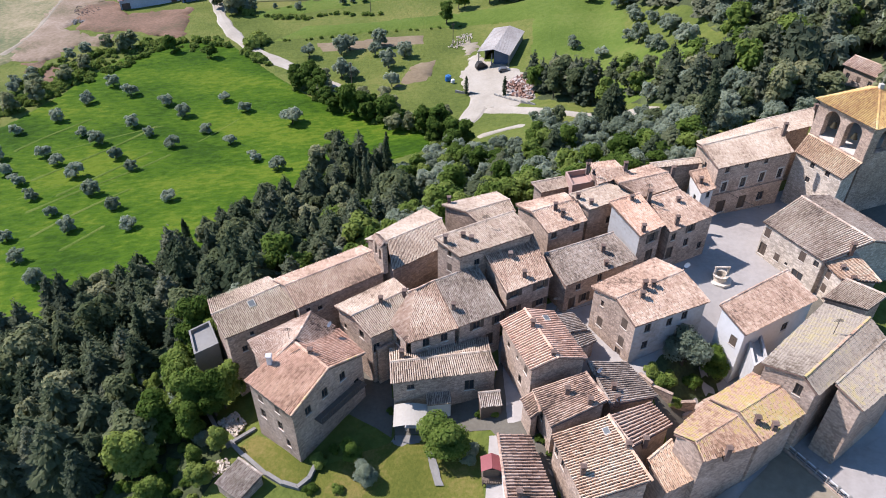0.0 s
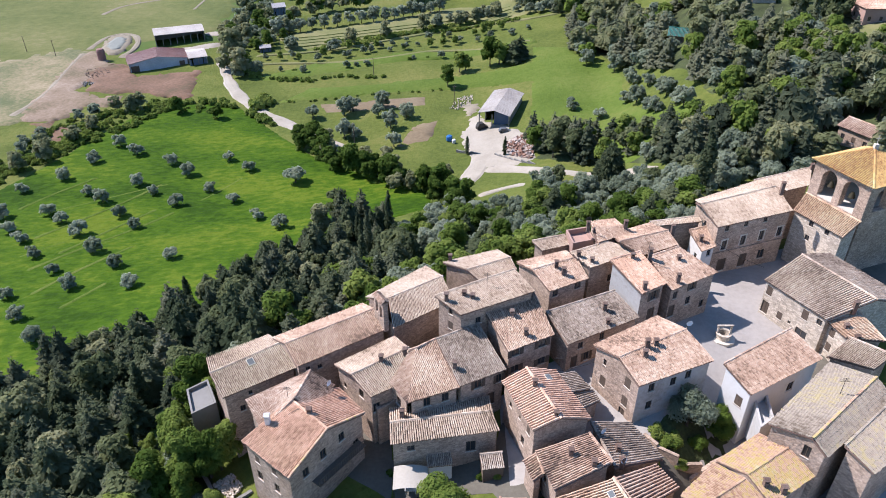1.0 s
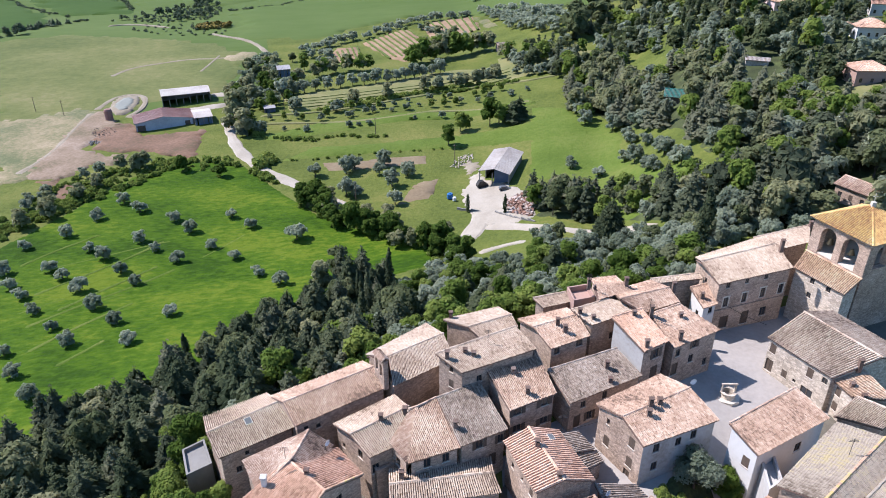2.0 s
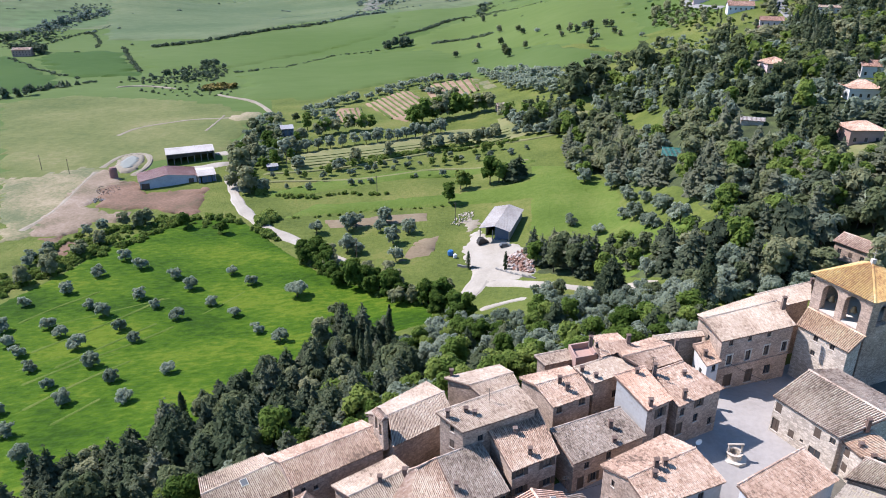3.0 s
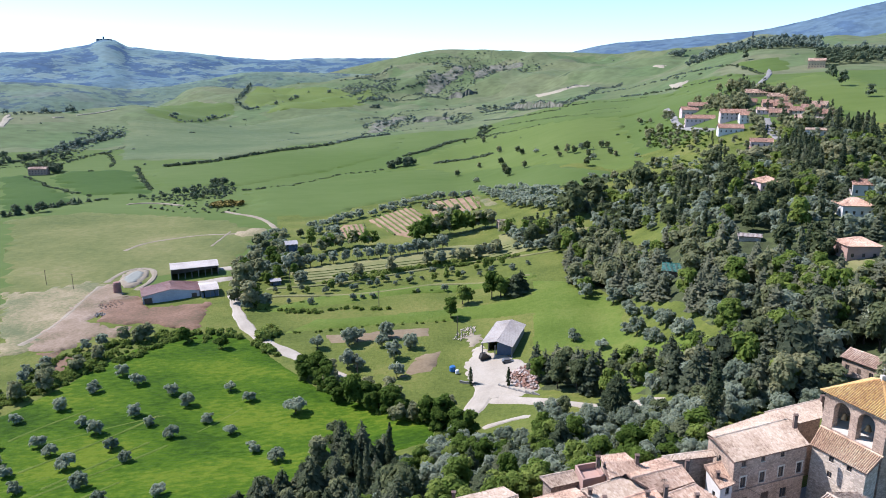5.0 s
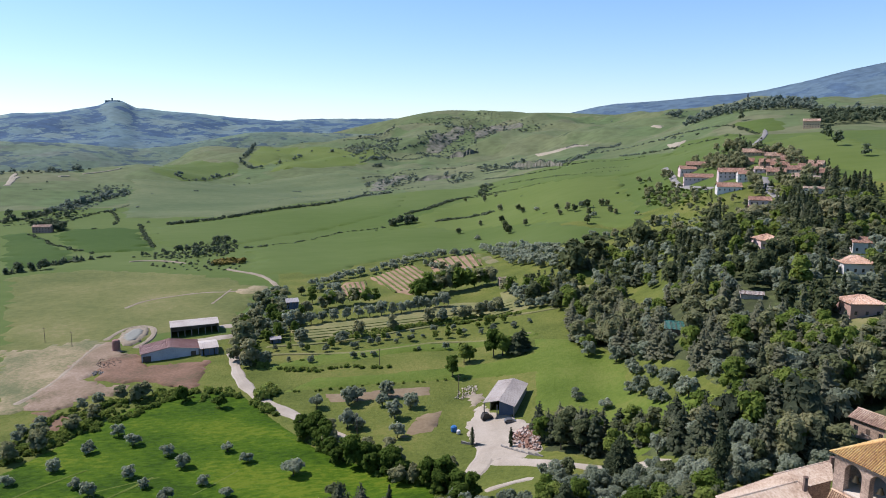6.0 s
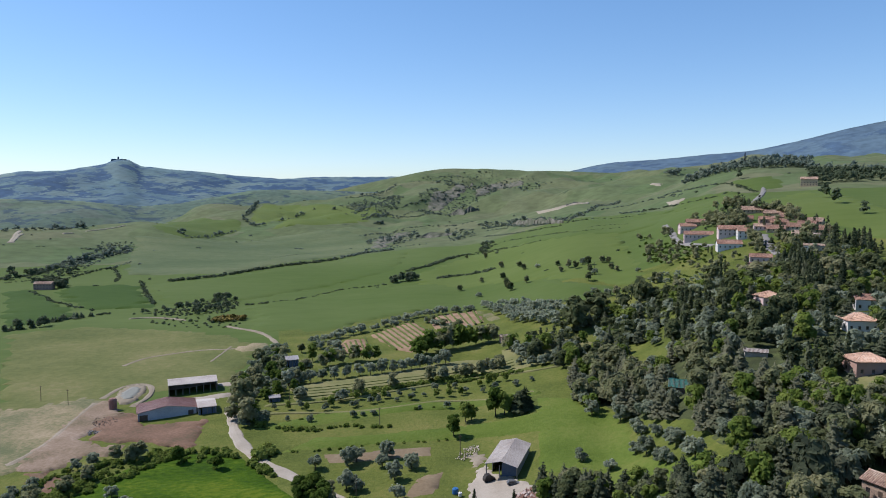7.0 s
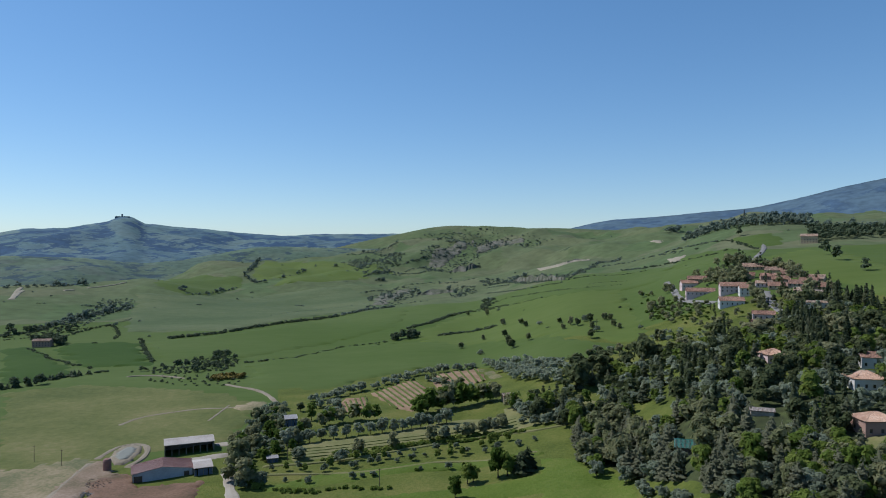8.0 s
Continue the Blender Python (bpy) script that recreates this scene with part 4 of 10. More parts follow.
def louvre(parent, o, along, inn, tall):
    """One shutter leaf: a panel whose face is folded into slats."""
    bm = bmesh.new()
    n = 8
    prof = [(0.045, 0.0)]
    for k in range(n):
        prof += [(-0.012, tall * (k + 0.1) / n), (0.008, tall * (k + 0.95) / n)]
    prof.append((0.045, tall))
    rows = [[bm.verts.new(o + along * t + inn * dep + Vector((0, 0, h))) for dep, h in prof] for t in (0, 1)]
    m = len(prof)
    for i in range(m):
        j = (i + 1) % m
        bm.faces.new((rows[0][i], rows[1][i], rows[1][j], rows[0][j]))
    bm.faces.new(rows[0][::-1])
    bm.faces.new(rows[1])
    part("shutter", bm, SHUTTER, parent)


def window(parent, p, d, u, h, w, tall, z0, style="shutter", trim=False):
    """A window in its opening: glass, frame bars, sill, and shutters where it has them."""
    inn = Vector((-d.y, d.x, 0))
    o = Vector((p[0], p[1], z0 + h)) + d * u
    bm = bmesh.new()
    box_mesh(bm, o + inn * 0.14, d * w, inn * 0.05, Vector((0, 0, tall)))
    win = part("door" if style == "door" else "window", bm, SHUTTER if style == "door" else GLASS, parent)
    bm = bmesh.new()
    for a in (0, 0.46, 0.94):
        box_mesh(bm, o + d * (w * a) + inn * 0.1, d * (w * 0.06 + 0.01), inn * 0.04, Vector((0, 0, tall)))
    for a in (0, 0.94):
        box_mesh(bm, o + Vector((0, 0, tall * a)) + inn * 0.1, d * w, inn * 0.038, Vector((0, 0, tall * 0.05)))
    part("frame", bm, SHUTTER, win)
    bm = bmesh.new()
    box_mesh(bm, o - d * 0.08 - inn * 0.07 - Vector((0, 0, 0.09)), d * (w + 0.16), inn * 0.25, Vector((0, 0, 0.085)))
    part("step" if style == "door" else "sill", bm, TRIM, win)
    if trim:
        bm = bmesh.new()
        for x0, x1 in ((-0.2, 0.0), (w, w + 0.2)):
            box_mesh(bm, o + d * x0 - inn * 0.04, d * (x1 - x0), inn * 0.1, Vector((0, 0, tall)))
        box_mesh(bm, o - d * 0.25 - inn * 0.06 + Vector((0, 0, tall)), d * (w + 0.5), inn * 0.12, Vector((0, 0, 0.24)))
        part("surround", bm, TRIM, win)
    if style == "shutter":
        for x0 in (-w * 0.5, w):
            louvre(win, o + d * (x0 + 0.02) - inn * 0.05, d * (w * 0.5 - 0.04), inn, tall)
    if style == "closed":
        for x0 in (0, w * 0.5):
            louvre(win, o + d * (x0 + 0.01) + inn * 0.02, d * (w * 0.5 - 0.02), inn, tall)
    return win


def inset(ring, by):
    """The ring drawn in by a roof's overhang."""
    out = []
    n = len(ring)
    area = sum(ring[i][0] * ring[(i + 1) % n][1] - ring[(i + 1) % n][0] * ring[i][1] for i in range(n))
    s = 1 if area > 0 else -1
    for i in range(n):
        a, o, b = (Vector((*ring[(i + k) % n], 0)) for k in (-1, 0, 1))
        d0, d1 = (o - a).normalized(), (b - o).normalized()
        n0, n1 = Vector((-d0.y, d0.x, 0)) * s, Vector((-d1.y, d1.x, 0)) * s
        k = (n0 + n1) / max(0.3, 1 + n0.dot(n1))
        out.append((o.x + k.x * by, o.y + k.y * by))
    return out


def house(name, label, shape, a0, a1, b1, b0, eave, top, r0=None, r1=None, tiles=TILE, walls=STONE, windows=(), overhang=0.3, base=None, category="house", group="village houses", seed=0, pitch=0.27, other=(), ridge=None, verges=()):
    """A house from its roof's plan: eave corners a0, a1 (facing the lookout), b1, b0 (behind) and, for shape "gable" or "hip", the ends of the ridge.
    shape "mono": one pitch from a up to b. windows: rows of (side, along 0..1, height over the base, width, height, style[, surround])."""
    ring = [a0, a1, b1, b0]
    mid = (sum(p[0] for p in ring) / 4, sum(p[1] for p in ring) / 4)
    if base is None:
        base = min(height(*p) for p in ring) - 0.3
    root = thing(name, mid[0], mid[1], base, label, category, group)
    inv = Matrix.Translation((mid[0], mid[1], base)).inverted()

    def local(ob):
        ob.matrix_parent_inverse = inv
        return ob

    z = [eave] * 4
    if shape == "mono":
        z = [eave, eave, top, top]
    P = [Vector((*p, h)) for p, h in zip(ring, z)]
    planes, ridges = [], []
    if shape == "mono":
        planes = [(P[0], P[1], P[2], P[3])]
        ridges = [(P[3], P[2])]
    elif shape == "gable":
        R0, R1 = Vector((*r0, top)), Vector((*r1, top))
        planes = [(P[0], P[1], R1, R0), (P[2], P[3], R0, R1)]
        ridges = [(R0, R1)]
    elif shape == "hip":
        R0, R1 = Vector((*r0, top)), Vector((*r1, top))
        if (R0 - R1).length < 0.3:
            planes = [(P[i], P[(i + 1) % 4], R0) for i in range(4)]
        else:
            planes = [(P[0], P[1], R1, R0), (P[2], P[3], R0, R1), (P[1], P[2], R1), (P[3], P[0], R0)]
            ridges = [(R0, R1)]
        ridges += [(P[0], R0), (P[1], R1), (P[2], R1), (P[3], R0)]
    for i, pl in enumerate(planes):
        slab = local(tile_plane(pl, tiles, root, pitch * 0.82, pitch * 1.6, seed=seed + i))
    for i, (p, q) in enumerate(ridges):
        local(ridge_row(p, q, ridge or tiles, root, seed + 10 + i))
    for i in verges:
        local(ridge_row(P[i], (R0 if i in (0, 3) else R1), OCHRE_TILE, root, seed + 15 + i))
    foot = inset(ring, overhang)
    area = sum(foot[i][0] * foot[(i + 1) % 4][1] - foot[(i + 1) % 4][0] * foot[i][1] for i in range(4))
    sides = {"front": (0, 1), "right": (1, 2), "rear": (2, 3), "left": (3, 0)}
    tz = [eave - 0.1] * 4
    if shape == "mono":
        tz = [eave - 0.1, eave - 0.1, top - 0.16, top - 0.16]
    for side, (i, j) in sides.items():
        p, q = foot[i], foot[j]
        d = Vector((q[0] - p[0], q[1] - p[1], 0))
        length = d.length
        d.normalize()
        holes = []
        for w in windows:
            if w[0] == side:
                u = w[1] * length - w[3] / 2
                hole = (max(0.1, u), min(length - 0.1, u + w[3]), w[2], w[2] + w[4])
                if hole[3] < min(tz[i], tz[j]) - base - 0.05 and hole[1] - hole[0] > 0.3:
                    holes.append(hole)
                    local(window(root, p, d, hole[0], hole[2], hole[1] - hole[0], w[4], base, w[5], len(w) > 6))
        verts, faces = [], []
        wall_face(verts, faces, p, q, base, tz[i], tz[j], holes)
        if shape == "gable" and side in ("left", "right"):
            r = r0 if side == "left" else r1
            a = len(verts)
            at = Vector((p[0], p[1], 0)) + d * max(0.0, min(length, (Vector((*r, 0)) - Vector((*p, 0))).dot(d)))
            verts += [(p[0], p[1], tz[i]), (q[0], q[1], tz[j]), (at.x, at.y, top - 0.18)]
            faces.append((a, a + 1, a + 2))
        local(mesh_object("wall", verts, faces, dict(other).get(side, walls), root))
    return root


def chimney(root, x, y, foot, top, w=0.5, material=BRICK, tiles=GREY_TILE):
    """A chimney with a tiled cap on four stubs, part of its house."""
    inv = root.matrix_basis.inverted()
    bm = bmesh.new()
    box_mesh(bm, (x - w / 2, y - w / 2, foot - 0.8), (w, 0, 0), (0, w, 0), (0, 0, top - foot + 0.8))
    for i in (-1, 1):
        for j in (-1, 1):
            box_mesh(bm, (x + i * w * 0.36 - w * 0.13, y + j * w * 0.36 - w * 0.13, top), (w * 0.26, 0, 0), (0, w * 0.26, 0), (0, 0, 0.25))
    stack = part("chimney", bm, material, root)
    stack.matrix_parent_inverse = inv
    bm = bmesh.new()
    box_mesh(bm, (x - w * 0.65, y - w * 0.65, top + 0.25), (w * 1.3, 0, 0), (0, w * 1.3, 0), (0, 0, 0.09))
    v = [bm.verts.new(p) for p in ((x - w * 0.6, y - w * 0.6, top + 0.342), (x + w * 0.6, y - w * 0.6, top + 0.342), (x + w * 0.6, y + w * 0.6, top + 0.342), (x - w * 0.6, y + w * 0.6, top + 0.342),
                                  (x - w * 0.6, y, top + 0.55), (x + w * 0.6, y, top + 0.55))]
    for f in ((0, 1, 5, 4), (2, 3, 4, 5), (0, 4, 3), (1, 2, 5)):
        bm.faces.new([v[i] for i in f])
    part("cap", bm, material, stack)
    return stack


def skylight(root, at, along, up, w, tall):
    """A roof window lying on the tiles."""
    inv = root.matrix_basis.inverted()
    o, u, v = Vector(at), Vector(along), Vector(up)
    n = u.cross(v).normalized()
    if n.z < 0:
        n = -n
    bm = bmesh.new()
    box_mesh(bm, o - u * (w / 2) - v * (tall / 2), u * w, v * tall, n * 0.17)
    frame_part = part("skylight", bm, TRIM, root)
    frame_part.matrix_parent_inverse = inv
    bm = bmesh.new()
    box_mesh(bm, o - u * (w * 0.41) - v * (tall * 0.42) + n * 0.165, u * (w * 0.82), v * (tall * 0.84), n * 0.02)
    part("pane", bm, SKY_GLASS, frame_part)


SKY_GLASS = surface("roof_window_glass", [(0.3, (0.09, 0.095, 0.09)), (0.7, (0.14, 0.145, 0.14))], 1.0, rough=0.35, spec=0.35)


def string_course(root, p, q, z):
    """A moulded stone band along a wall from p to q at height z."""
    p, q = Vector((*p, z)), Vector((*q, z))
    d = q - p
    out = Vector((d.y, -d.x, 0)).normalized()
    bm = bmesh.new()
    box_mesh(bm, p, d, out * 0.12, Vector((0, 0, 0.16)))
    box_mesh(bm, p + Vector((0, 0, 0.16)), d, out * 0.18, Vector((0, 0, 0.06)))
    part("string_course", bm, STONE, root).matrix_parent_inverse = root.matrix_basis.inverted()


long_w = house("house", "long low stone house with a weathered pale tiled roof", "gable", (-26.6, 60.9), (-18.7, 66.3), (-23.5, 72.7), (-30.6, 67.9), 3.50, 4.69, (-28.8, 63.9), (-21.2, 69.7), tiles=PALE_TILE, windows=[("front", 0.21, 8.86, 0.70, 0.90, "plain"), ("front", 0.52, 9.41, 0.70, 0.90, "plain"), ("front", 0.35, 10.99, 0.50, 0.60, "plain")], seed=0)
skylight(long_w, (-24.31, 66.18, 4.48), (0.824, 0.566, 0.000), (-0.539, 0.785, 0.305), 0.9, 1.0)
house("house", "long stone chapel house with a pink tiled roof", "gable", (-18.3, 65.2), (-7.7, 72.6), (-11.3, 78.2), (-22.5, 70.7), 4.60, 5.69, (-20.3, 68.3), (-9.6, 75.6), windows=[("front", 0.10, 9.37, 0.60, 0.60, "plain"), ("front", 0.23, 8.95, 0.60, 0.60, "plain")], seed=40)
house("house", "rubble stone village house with a sun-bleached tiled roof", "gable", (-6.7, 71.6), (1.3, 77.7), (-2.7, 86.2), (-10.9, 78.4), 5.50, 6.78, (-7.6, 76.5), (-0.2, 81.8), tiles=PALE_TILE, windows=[("front", 0.45, 8.57, 0.80, 1.20, "plain")], seed=60)
north2 = house("house", "rubble stone village house with a sun-bleached tiled roof", "gable", (4.9, 82.0), (10.7, 84.7), (8.2, 89.9), (-0.2, 86.4), 6.00, 6.66, (3.3, 83.6), (9.9, 86.9), tiles=PALE_TILE, windows=[("left", 0.61, 6.76, 2.20, 1.40, "plain")], seed=80)
chimney(north2, 0.9, 86.8, 6.0, 6.9)
pale = house("house", "tall pale stone house with a low light tiled roof", "mono", (2.1, 69.4), (12.0, 74.5), (9.6, 78.6), (-1.2, 72.4), 9.50, 10.21, tiles=PALE_TILE, windows=[("left", 0.54, 11.12, 0.60, 0.90, "plain"), ("left", 0.54, 8.73, 0.80, 1.20, "closed"), ("front", 0.24, 9.69, 0.80, 1.00, "plain")], seed=120)
chimney(pale, 0.3, 71.7, 10.0, 10.9)
chimney(pale, 2.6, 72.9, 10.0, 10.4)
chimney(pale, 3.7, 72.5, 9.8, 10.2)
mid1 = house("house", "rubble stone village house with a terracotta tiled roof", "mono", (8.0, 66.2), (14.2, 69.5), (12.1, 76.3), (5.3, 71.6), 6.30, 8.26, windows=[("front", 0.16, 6.83, 1.20, 1.10, "shutter"), ("front", 0.79, 6.71, 1.20, 1.10, "shutter"), ("front", 0.81, 3.72, 1.20, 1.10, "shutter"), ("front", 0.17, 4.10, 1.20, 1.10, "shutter")], seed=200)
chimney(mid1, 10.4, 68.9, 6.7, 7.4)
chimney(mid1, 8.8, 71.7, 7.7, 8.2)
dark = house("house", "stone house with a dark weathered tiled roof", "mono", (15.9, 69.0), (26.5, 74.7), (23.7, 78.7), (13.5, 73.8), 5.00, 6.54, tiles=GREY_TILE, windows=[("front", 0.12, 0.75, 1.10, 2.00, "door"), ("front", 0.30, 1.28, 0.90, 1.40, "shutter"), ("front", 0.19, 3.80, 0.80, 1.00, "plain"), ("front", 0.50, 3.87, 0.80, 1.20, "plain")], seed=260)
chimney(dark, 21.7, 75.2, 5.8, 6.7)
chimney(dark, 21.8, 73.0, 5.2, 5.7)
north3 = house("house", "rubble stone village house with a terracotta tiled roof", "gable", (14.4, 77.2), (20.3, 80.3), (18.1, 87.3), (10.5, 84.3), 7.50, 8.67, (12.3, 80.7), (19.0, 83.9), windows=[("front", 0.16, 7.02, 0.90, 1.00, "plain"), ("front", 0.78, 7.10, 1.10, 1.00, "plain")], seed=320)
chimney(north3, 15.8, 81.5, 8.4, 9.3)
chimney(north3, 16.7, 80.4, 8.0, 8.9)
pal2 = house("house", "rubble stone village house with a sun-bleached tiled roof", "mono", (20.6, 81.4), (28.9, 85.9), (24.1, 87.2), (18.1, 84.2), 8.50, 9.21, tiles=PALE_TILE, windows=[("front", 0.47, 5.28, 0.90, 1.20, "plain")], seed=380)
chimney(pal2, 19.2, 83.5, 9.0, 9.6)
chimney(pal2, 21.0, 82.6, 8.7, 9.1)
blk1 = house("house", "stone house with a lime-washed side wall and red tiled roof", "mono", (26.4, 75.3), (30.4, 77.8), (27.7, 82.9), (23.0, 80.7), 8.50, 10.32, other=[("left", OLD_PLASTER)], tiles=RED_TILE, windows=[("front", 0.62, 6.38, 1.10, 1.50, "shutter"), ("front", 0.63, 2.97, 1.40, 2.00, "door")], seed=440)
chimney(blk1, 26.9, 76.1, 8.6, 9.5)
chimney(blk1, 26.3, 81.5, 10.0, 10.6)
blk2 = house("house", "rubble stone village house with a terracotta tiled roof", "mono", (31.1, 77.4), (38.9, 81.8), (34.1, 85.8), (29.1, 83.1), 7.50, 9.26, windows=[("front", 0.12, 5.71, 0.80, 1.20, "plain"), ("front", 0.50, 6.12, 0.90, 1.20, "shutter"), ("front", 0.47, 3.70, 0.90, 1.30, "plain"), ("front", 0.85, 2.07, 0.80, 1.20, "plain"), ("front", 0.10, 2.57, 1.20, 2.00, "door")], seed=500)
chimney(blk2, 29.1, 82.7, 9.2, 10.6)
chimney(blk2, 32.3, 78.9, 7.7, 8.9)
chimney(blk2, 33.5, 83.2, 8.6, 9.1)
north4 = house("house", "rubble stone village house with a terracotta tiled roof", "gable", (22.5, 86.5), (28.3, 89.5), (26.4, 93.4), (22.3, 92.4), 9.50, 10.10, (22.3, 89.4), (26.9, 90.2), seed=580)
chimney(north4, 21.5, 89.6, 10.2, 10.9)
chimney(north4, 27.1, 89.8, 10.3, 11.0)
house("house", "rubble stone village house with a sun-bleached tiled roof", "mono", (14.7, 88.2), (19.5, 90.0), (18.5, 91.7), (13.3, 89.9), 7.00, 7.61, tiles=PALE_TILE, seed=640)
north6 = house("house", "rubble stone village house with a terracotta tiled roof", "gable", (28.5, 83.8), (34.4, 86.8), (31.7, 92.9), (25.0, 89.6), 9.00, 9.92, (25.4, 86.1), (33.4, 89.3), seed=660)
chimney(north6, 34.2, 89.5, 9.7, 10.4)
house("house", "rubble stone village house with a sun-bleached tiled roof", "mono", (32.3, 94.3), (41.0, 96.0), (40.9, 97.4), (32.5, 95.5), 7.50, 7.69, tiles=PALE_TILE, seed=700)
sm = house("house", "rubble stone village house with a terracotta tiled roof", "mono", (39.7, 90.4), (42.4, 91.8), (42.0, 95.9), (38.7, 94.6), 5.50, 6.70, walls=PLASTER, windows=[("left", 0.60, 3.91, 0.70, 1.00, "plain"), ("front", 0.62, 4.85, 0.80, 1.10, "plain")], seed=720)
chimney(sm, 40.0, 92.5, 6.0, 6.7)
palazzo = house("palazzo", "three storey stone palazzo with framed windows", "gable", (41.9, 91.8), (55.5, 96.9), (55.5, 108.2), (40.9, 100.2), 9.00, 10.51, (40.3, 96.2), (54.3, 102.2), tiles=PALE_TILE, windows=[("front", 0.13, 10.51, 0.75, 1.00, "plain"), ("front", 0.39, 10.63, 0.75, 1.00, "plain"), ("front", 0.66, 10.67, 0.75, 1.00, "plain"), ("front", 0.90, 10.79, 0.75, 1.00, "plain"), ("front", 0.14, 7.02, 0.95, 1.75, "plain", 1), ("front", 0.40, 7.14, 0.95, 1.75, "plain", 1), ("front", 0.66, 7.29, 0.95, 1.75, "plain", 1), ("front", 0.92, 7.24, 0.95, 1.75, "plain", 1), ("front", 0.17, 2.92, 1.70, 2.30, "door"), ("front", 0.47, 2.85, 1.50, 2.40, "door"), ("front", 0.73, 3.60, 1.30, 1.60, "plain"), ("left", 0.49, 9.48, 0.70, 0.90, "plain")], seed=760)
chimney(palazzo, 52.1, 95.7, 13.3, 14.3)
string_course(palazzo, (42.2, 92.2), (55.2, 97.1), 3.66)
pal3 = house("house", "rubble stone village house with a sun-bleached tiled roof", "mono", (57.7, 104.6), (62.5, 106.6), (65.1, 112.2), (53.0, 107.1), 8.50, 9.12, tiles=PALE_TILE, seed=820)
chimney(pal3, 64.7, 111.3, 9.0, 9.9)
house("church", "white plastered church aisle with an orange tiled roof", "mono", (56.1, 98.0), (60.0, 89.5), (63.5, 91.9), (59.3, 101.4), 8.50, 9.78, tiles=OCHRE_PALE, pitch=0.36, walls=LIME, category='church', windows=[("front", 0.38, 8.97, 0.80, 1.00, "plain"), ("front", 0.71, 9.04, 0.80, 1.00, "plain"), ("front", 0.38, 6.44, 0.80, 0.90, "plain")], seed=860)
hall = house("house", "long pale stone hall facing the square", "gable", (46.1, 82.3), (50.8, 73.0), (64.6, 76.4), (58.6, 89.2), 5.90, 8.01, (52.3, 85.7), (57.7, 74.7), pitch=0.36, tiles=PALE_TILE, walls=LIME, windows=[("front", 0.08, 4.32, 1.00, 1.50, "closed"), ("front", 0.08, 1.18, 1.20, 2.00, "door"), ("front", 0.34, 1.79, 0.90, 1.20, "closed"), ("front", 0.70, 4.25, 1.00, 1.50, "closed"), ("front", 0.92, 4.80, 0.80, 0.90, "plain"), ("front", 0.72, 1.32, 1.80, 1.20, "plain"), ("front", 1.05, 2.04, 0.90, 1.90, "door"), ("front", 0.51, 2.13, 0.50, 0.50, "plain")], seed=880)
chimney(hall, 54.6, 74.0, 7.0, 7.9)
hall2 = house("house", "rubble stone village house with an orange-buff tiled roof", "mono", (51.3, 73.8), (52.2, 70.2), (56.3, 68.7), (55.8, 74.9), 5.20, 5.94, tiles=OCHRE_PALE, walls=LIME, windows=[("front", 0.30, 3.97, 0.90, 1.30, "closed"), ("front", 0.33, 1.66, 0.90, 1.30, "closed")], seed=920)
chimney(hall2, 52.9, 71.9, 5.4, 5.8)
chimney(hall2, 53.3, 69.7, 5.3, 5.7)
house("house", "rubble stone village house with a sun-bleached tiled roof", "mono", (48.4, 67.1), (53.2, 64.7), (56.1, 66.3), (52.3, 69.7), 4.80, 5.67, tiles=PALE_TILE, seed=980)
square = house("house", "square two storey stone house with shuttered windows", "gable", (22.7, 59.8), (32.9, 64.3), (28.2, 72.9), (18.7, 67.0), 6.60, 7.93, (20.9, 63.3), (30.5, 68.6), other=[("front", OLD_PLASTER)], windows=[("left", 0.24, 2.86, 1.00, 1.50, "closed"), ("left", 0.77, 5.88, 1.00, 1.50, "closed"), ("left", 0.77, 2.88, 1.00, 1.50, "closed"), ("left", 0.75, 0.26, 1.00, 2.00, "door"), ("left", 0.23, 6.19, 0.50, 0.90, "plain"), ("front", 0.19, 5.92, 0.90, 1.30, "plain"), ("front", 0.50, 5.67, 0.90, 1.30, "plain"), ("front", 0.71, 5.97, 0.90, 1.30, "plain"), ("front", 0.20, 3.03, 0.90, 1.30, "plain"), ("front", 0.70, 3.50, 0.90, 1.30, "plain"), ("front", 0.75, 0.40, 1.30, 1.50, "plain")], seed=1000)
chimney(square, 24.7, 65.2, 8.0, 8.8)
chimney(square, 24.2, 63.9, 7.7, 8.2)
chimney(square, 25.9, 65.7, 8.0, 8.4)
white = house("house", "white plastered house with a pink tiled roof", "mono", (35.6, 59.0), (46.7, 65.3), (44.1, 69.4), (33.4, 62.8), 6.00, 7.37, pitch=0.27, tiles=TILE, walls=PLASTER, windows=[("left", 0.69, 6.12, 1.00, 1.50, "closed"), ("front", 0.65, 5.75, 1.20, 1.40, "plain")], seed=1080)
house("house", "large stone house with a lichened pale roof", "gable", (45.6, 62.3), (34.6, 52.7), (38.8, 48.2), (50.0, 56.6), 8.00, 9.15, (48.8, 58.6), (37.7, 49.6), ridge=OCHRE_TILE, tiles=LICHEN_TILE, windows=[("right", 0.70, 9.51, 0.80, 1.60, "plain")], seed=1100)
house("house", "stone village house with a lichened grey tiled roof", "mono", (42.9, 46.5), (50.9, 52.1), (49.8, 56.1), (41.0, 49.3), 7.50, 8.41, tiles=LICHEN_TILE, seed=1120)
oranA = house("house", "stone house with a lichened ochre tiled roof", "gable", (32.6, 44.6), (38.4, 48.3), (34.9, 54.0), (28.9, 50.2), 5.00, 6.02, (31.0, 47.6), (36.7, 51.2), ridge=OCHRE_TILE, tiles=OCHRE_TILE, seed=1140)
chimney(oranA, 32.5, 46.6, 5.5, 6.2)
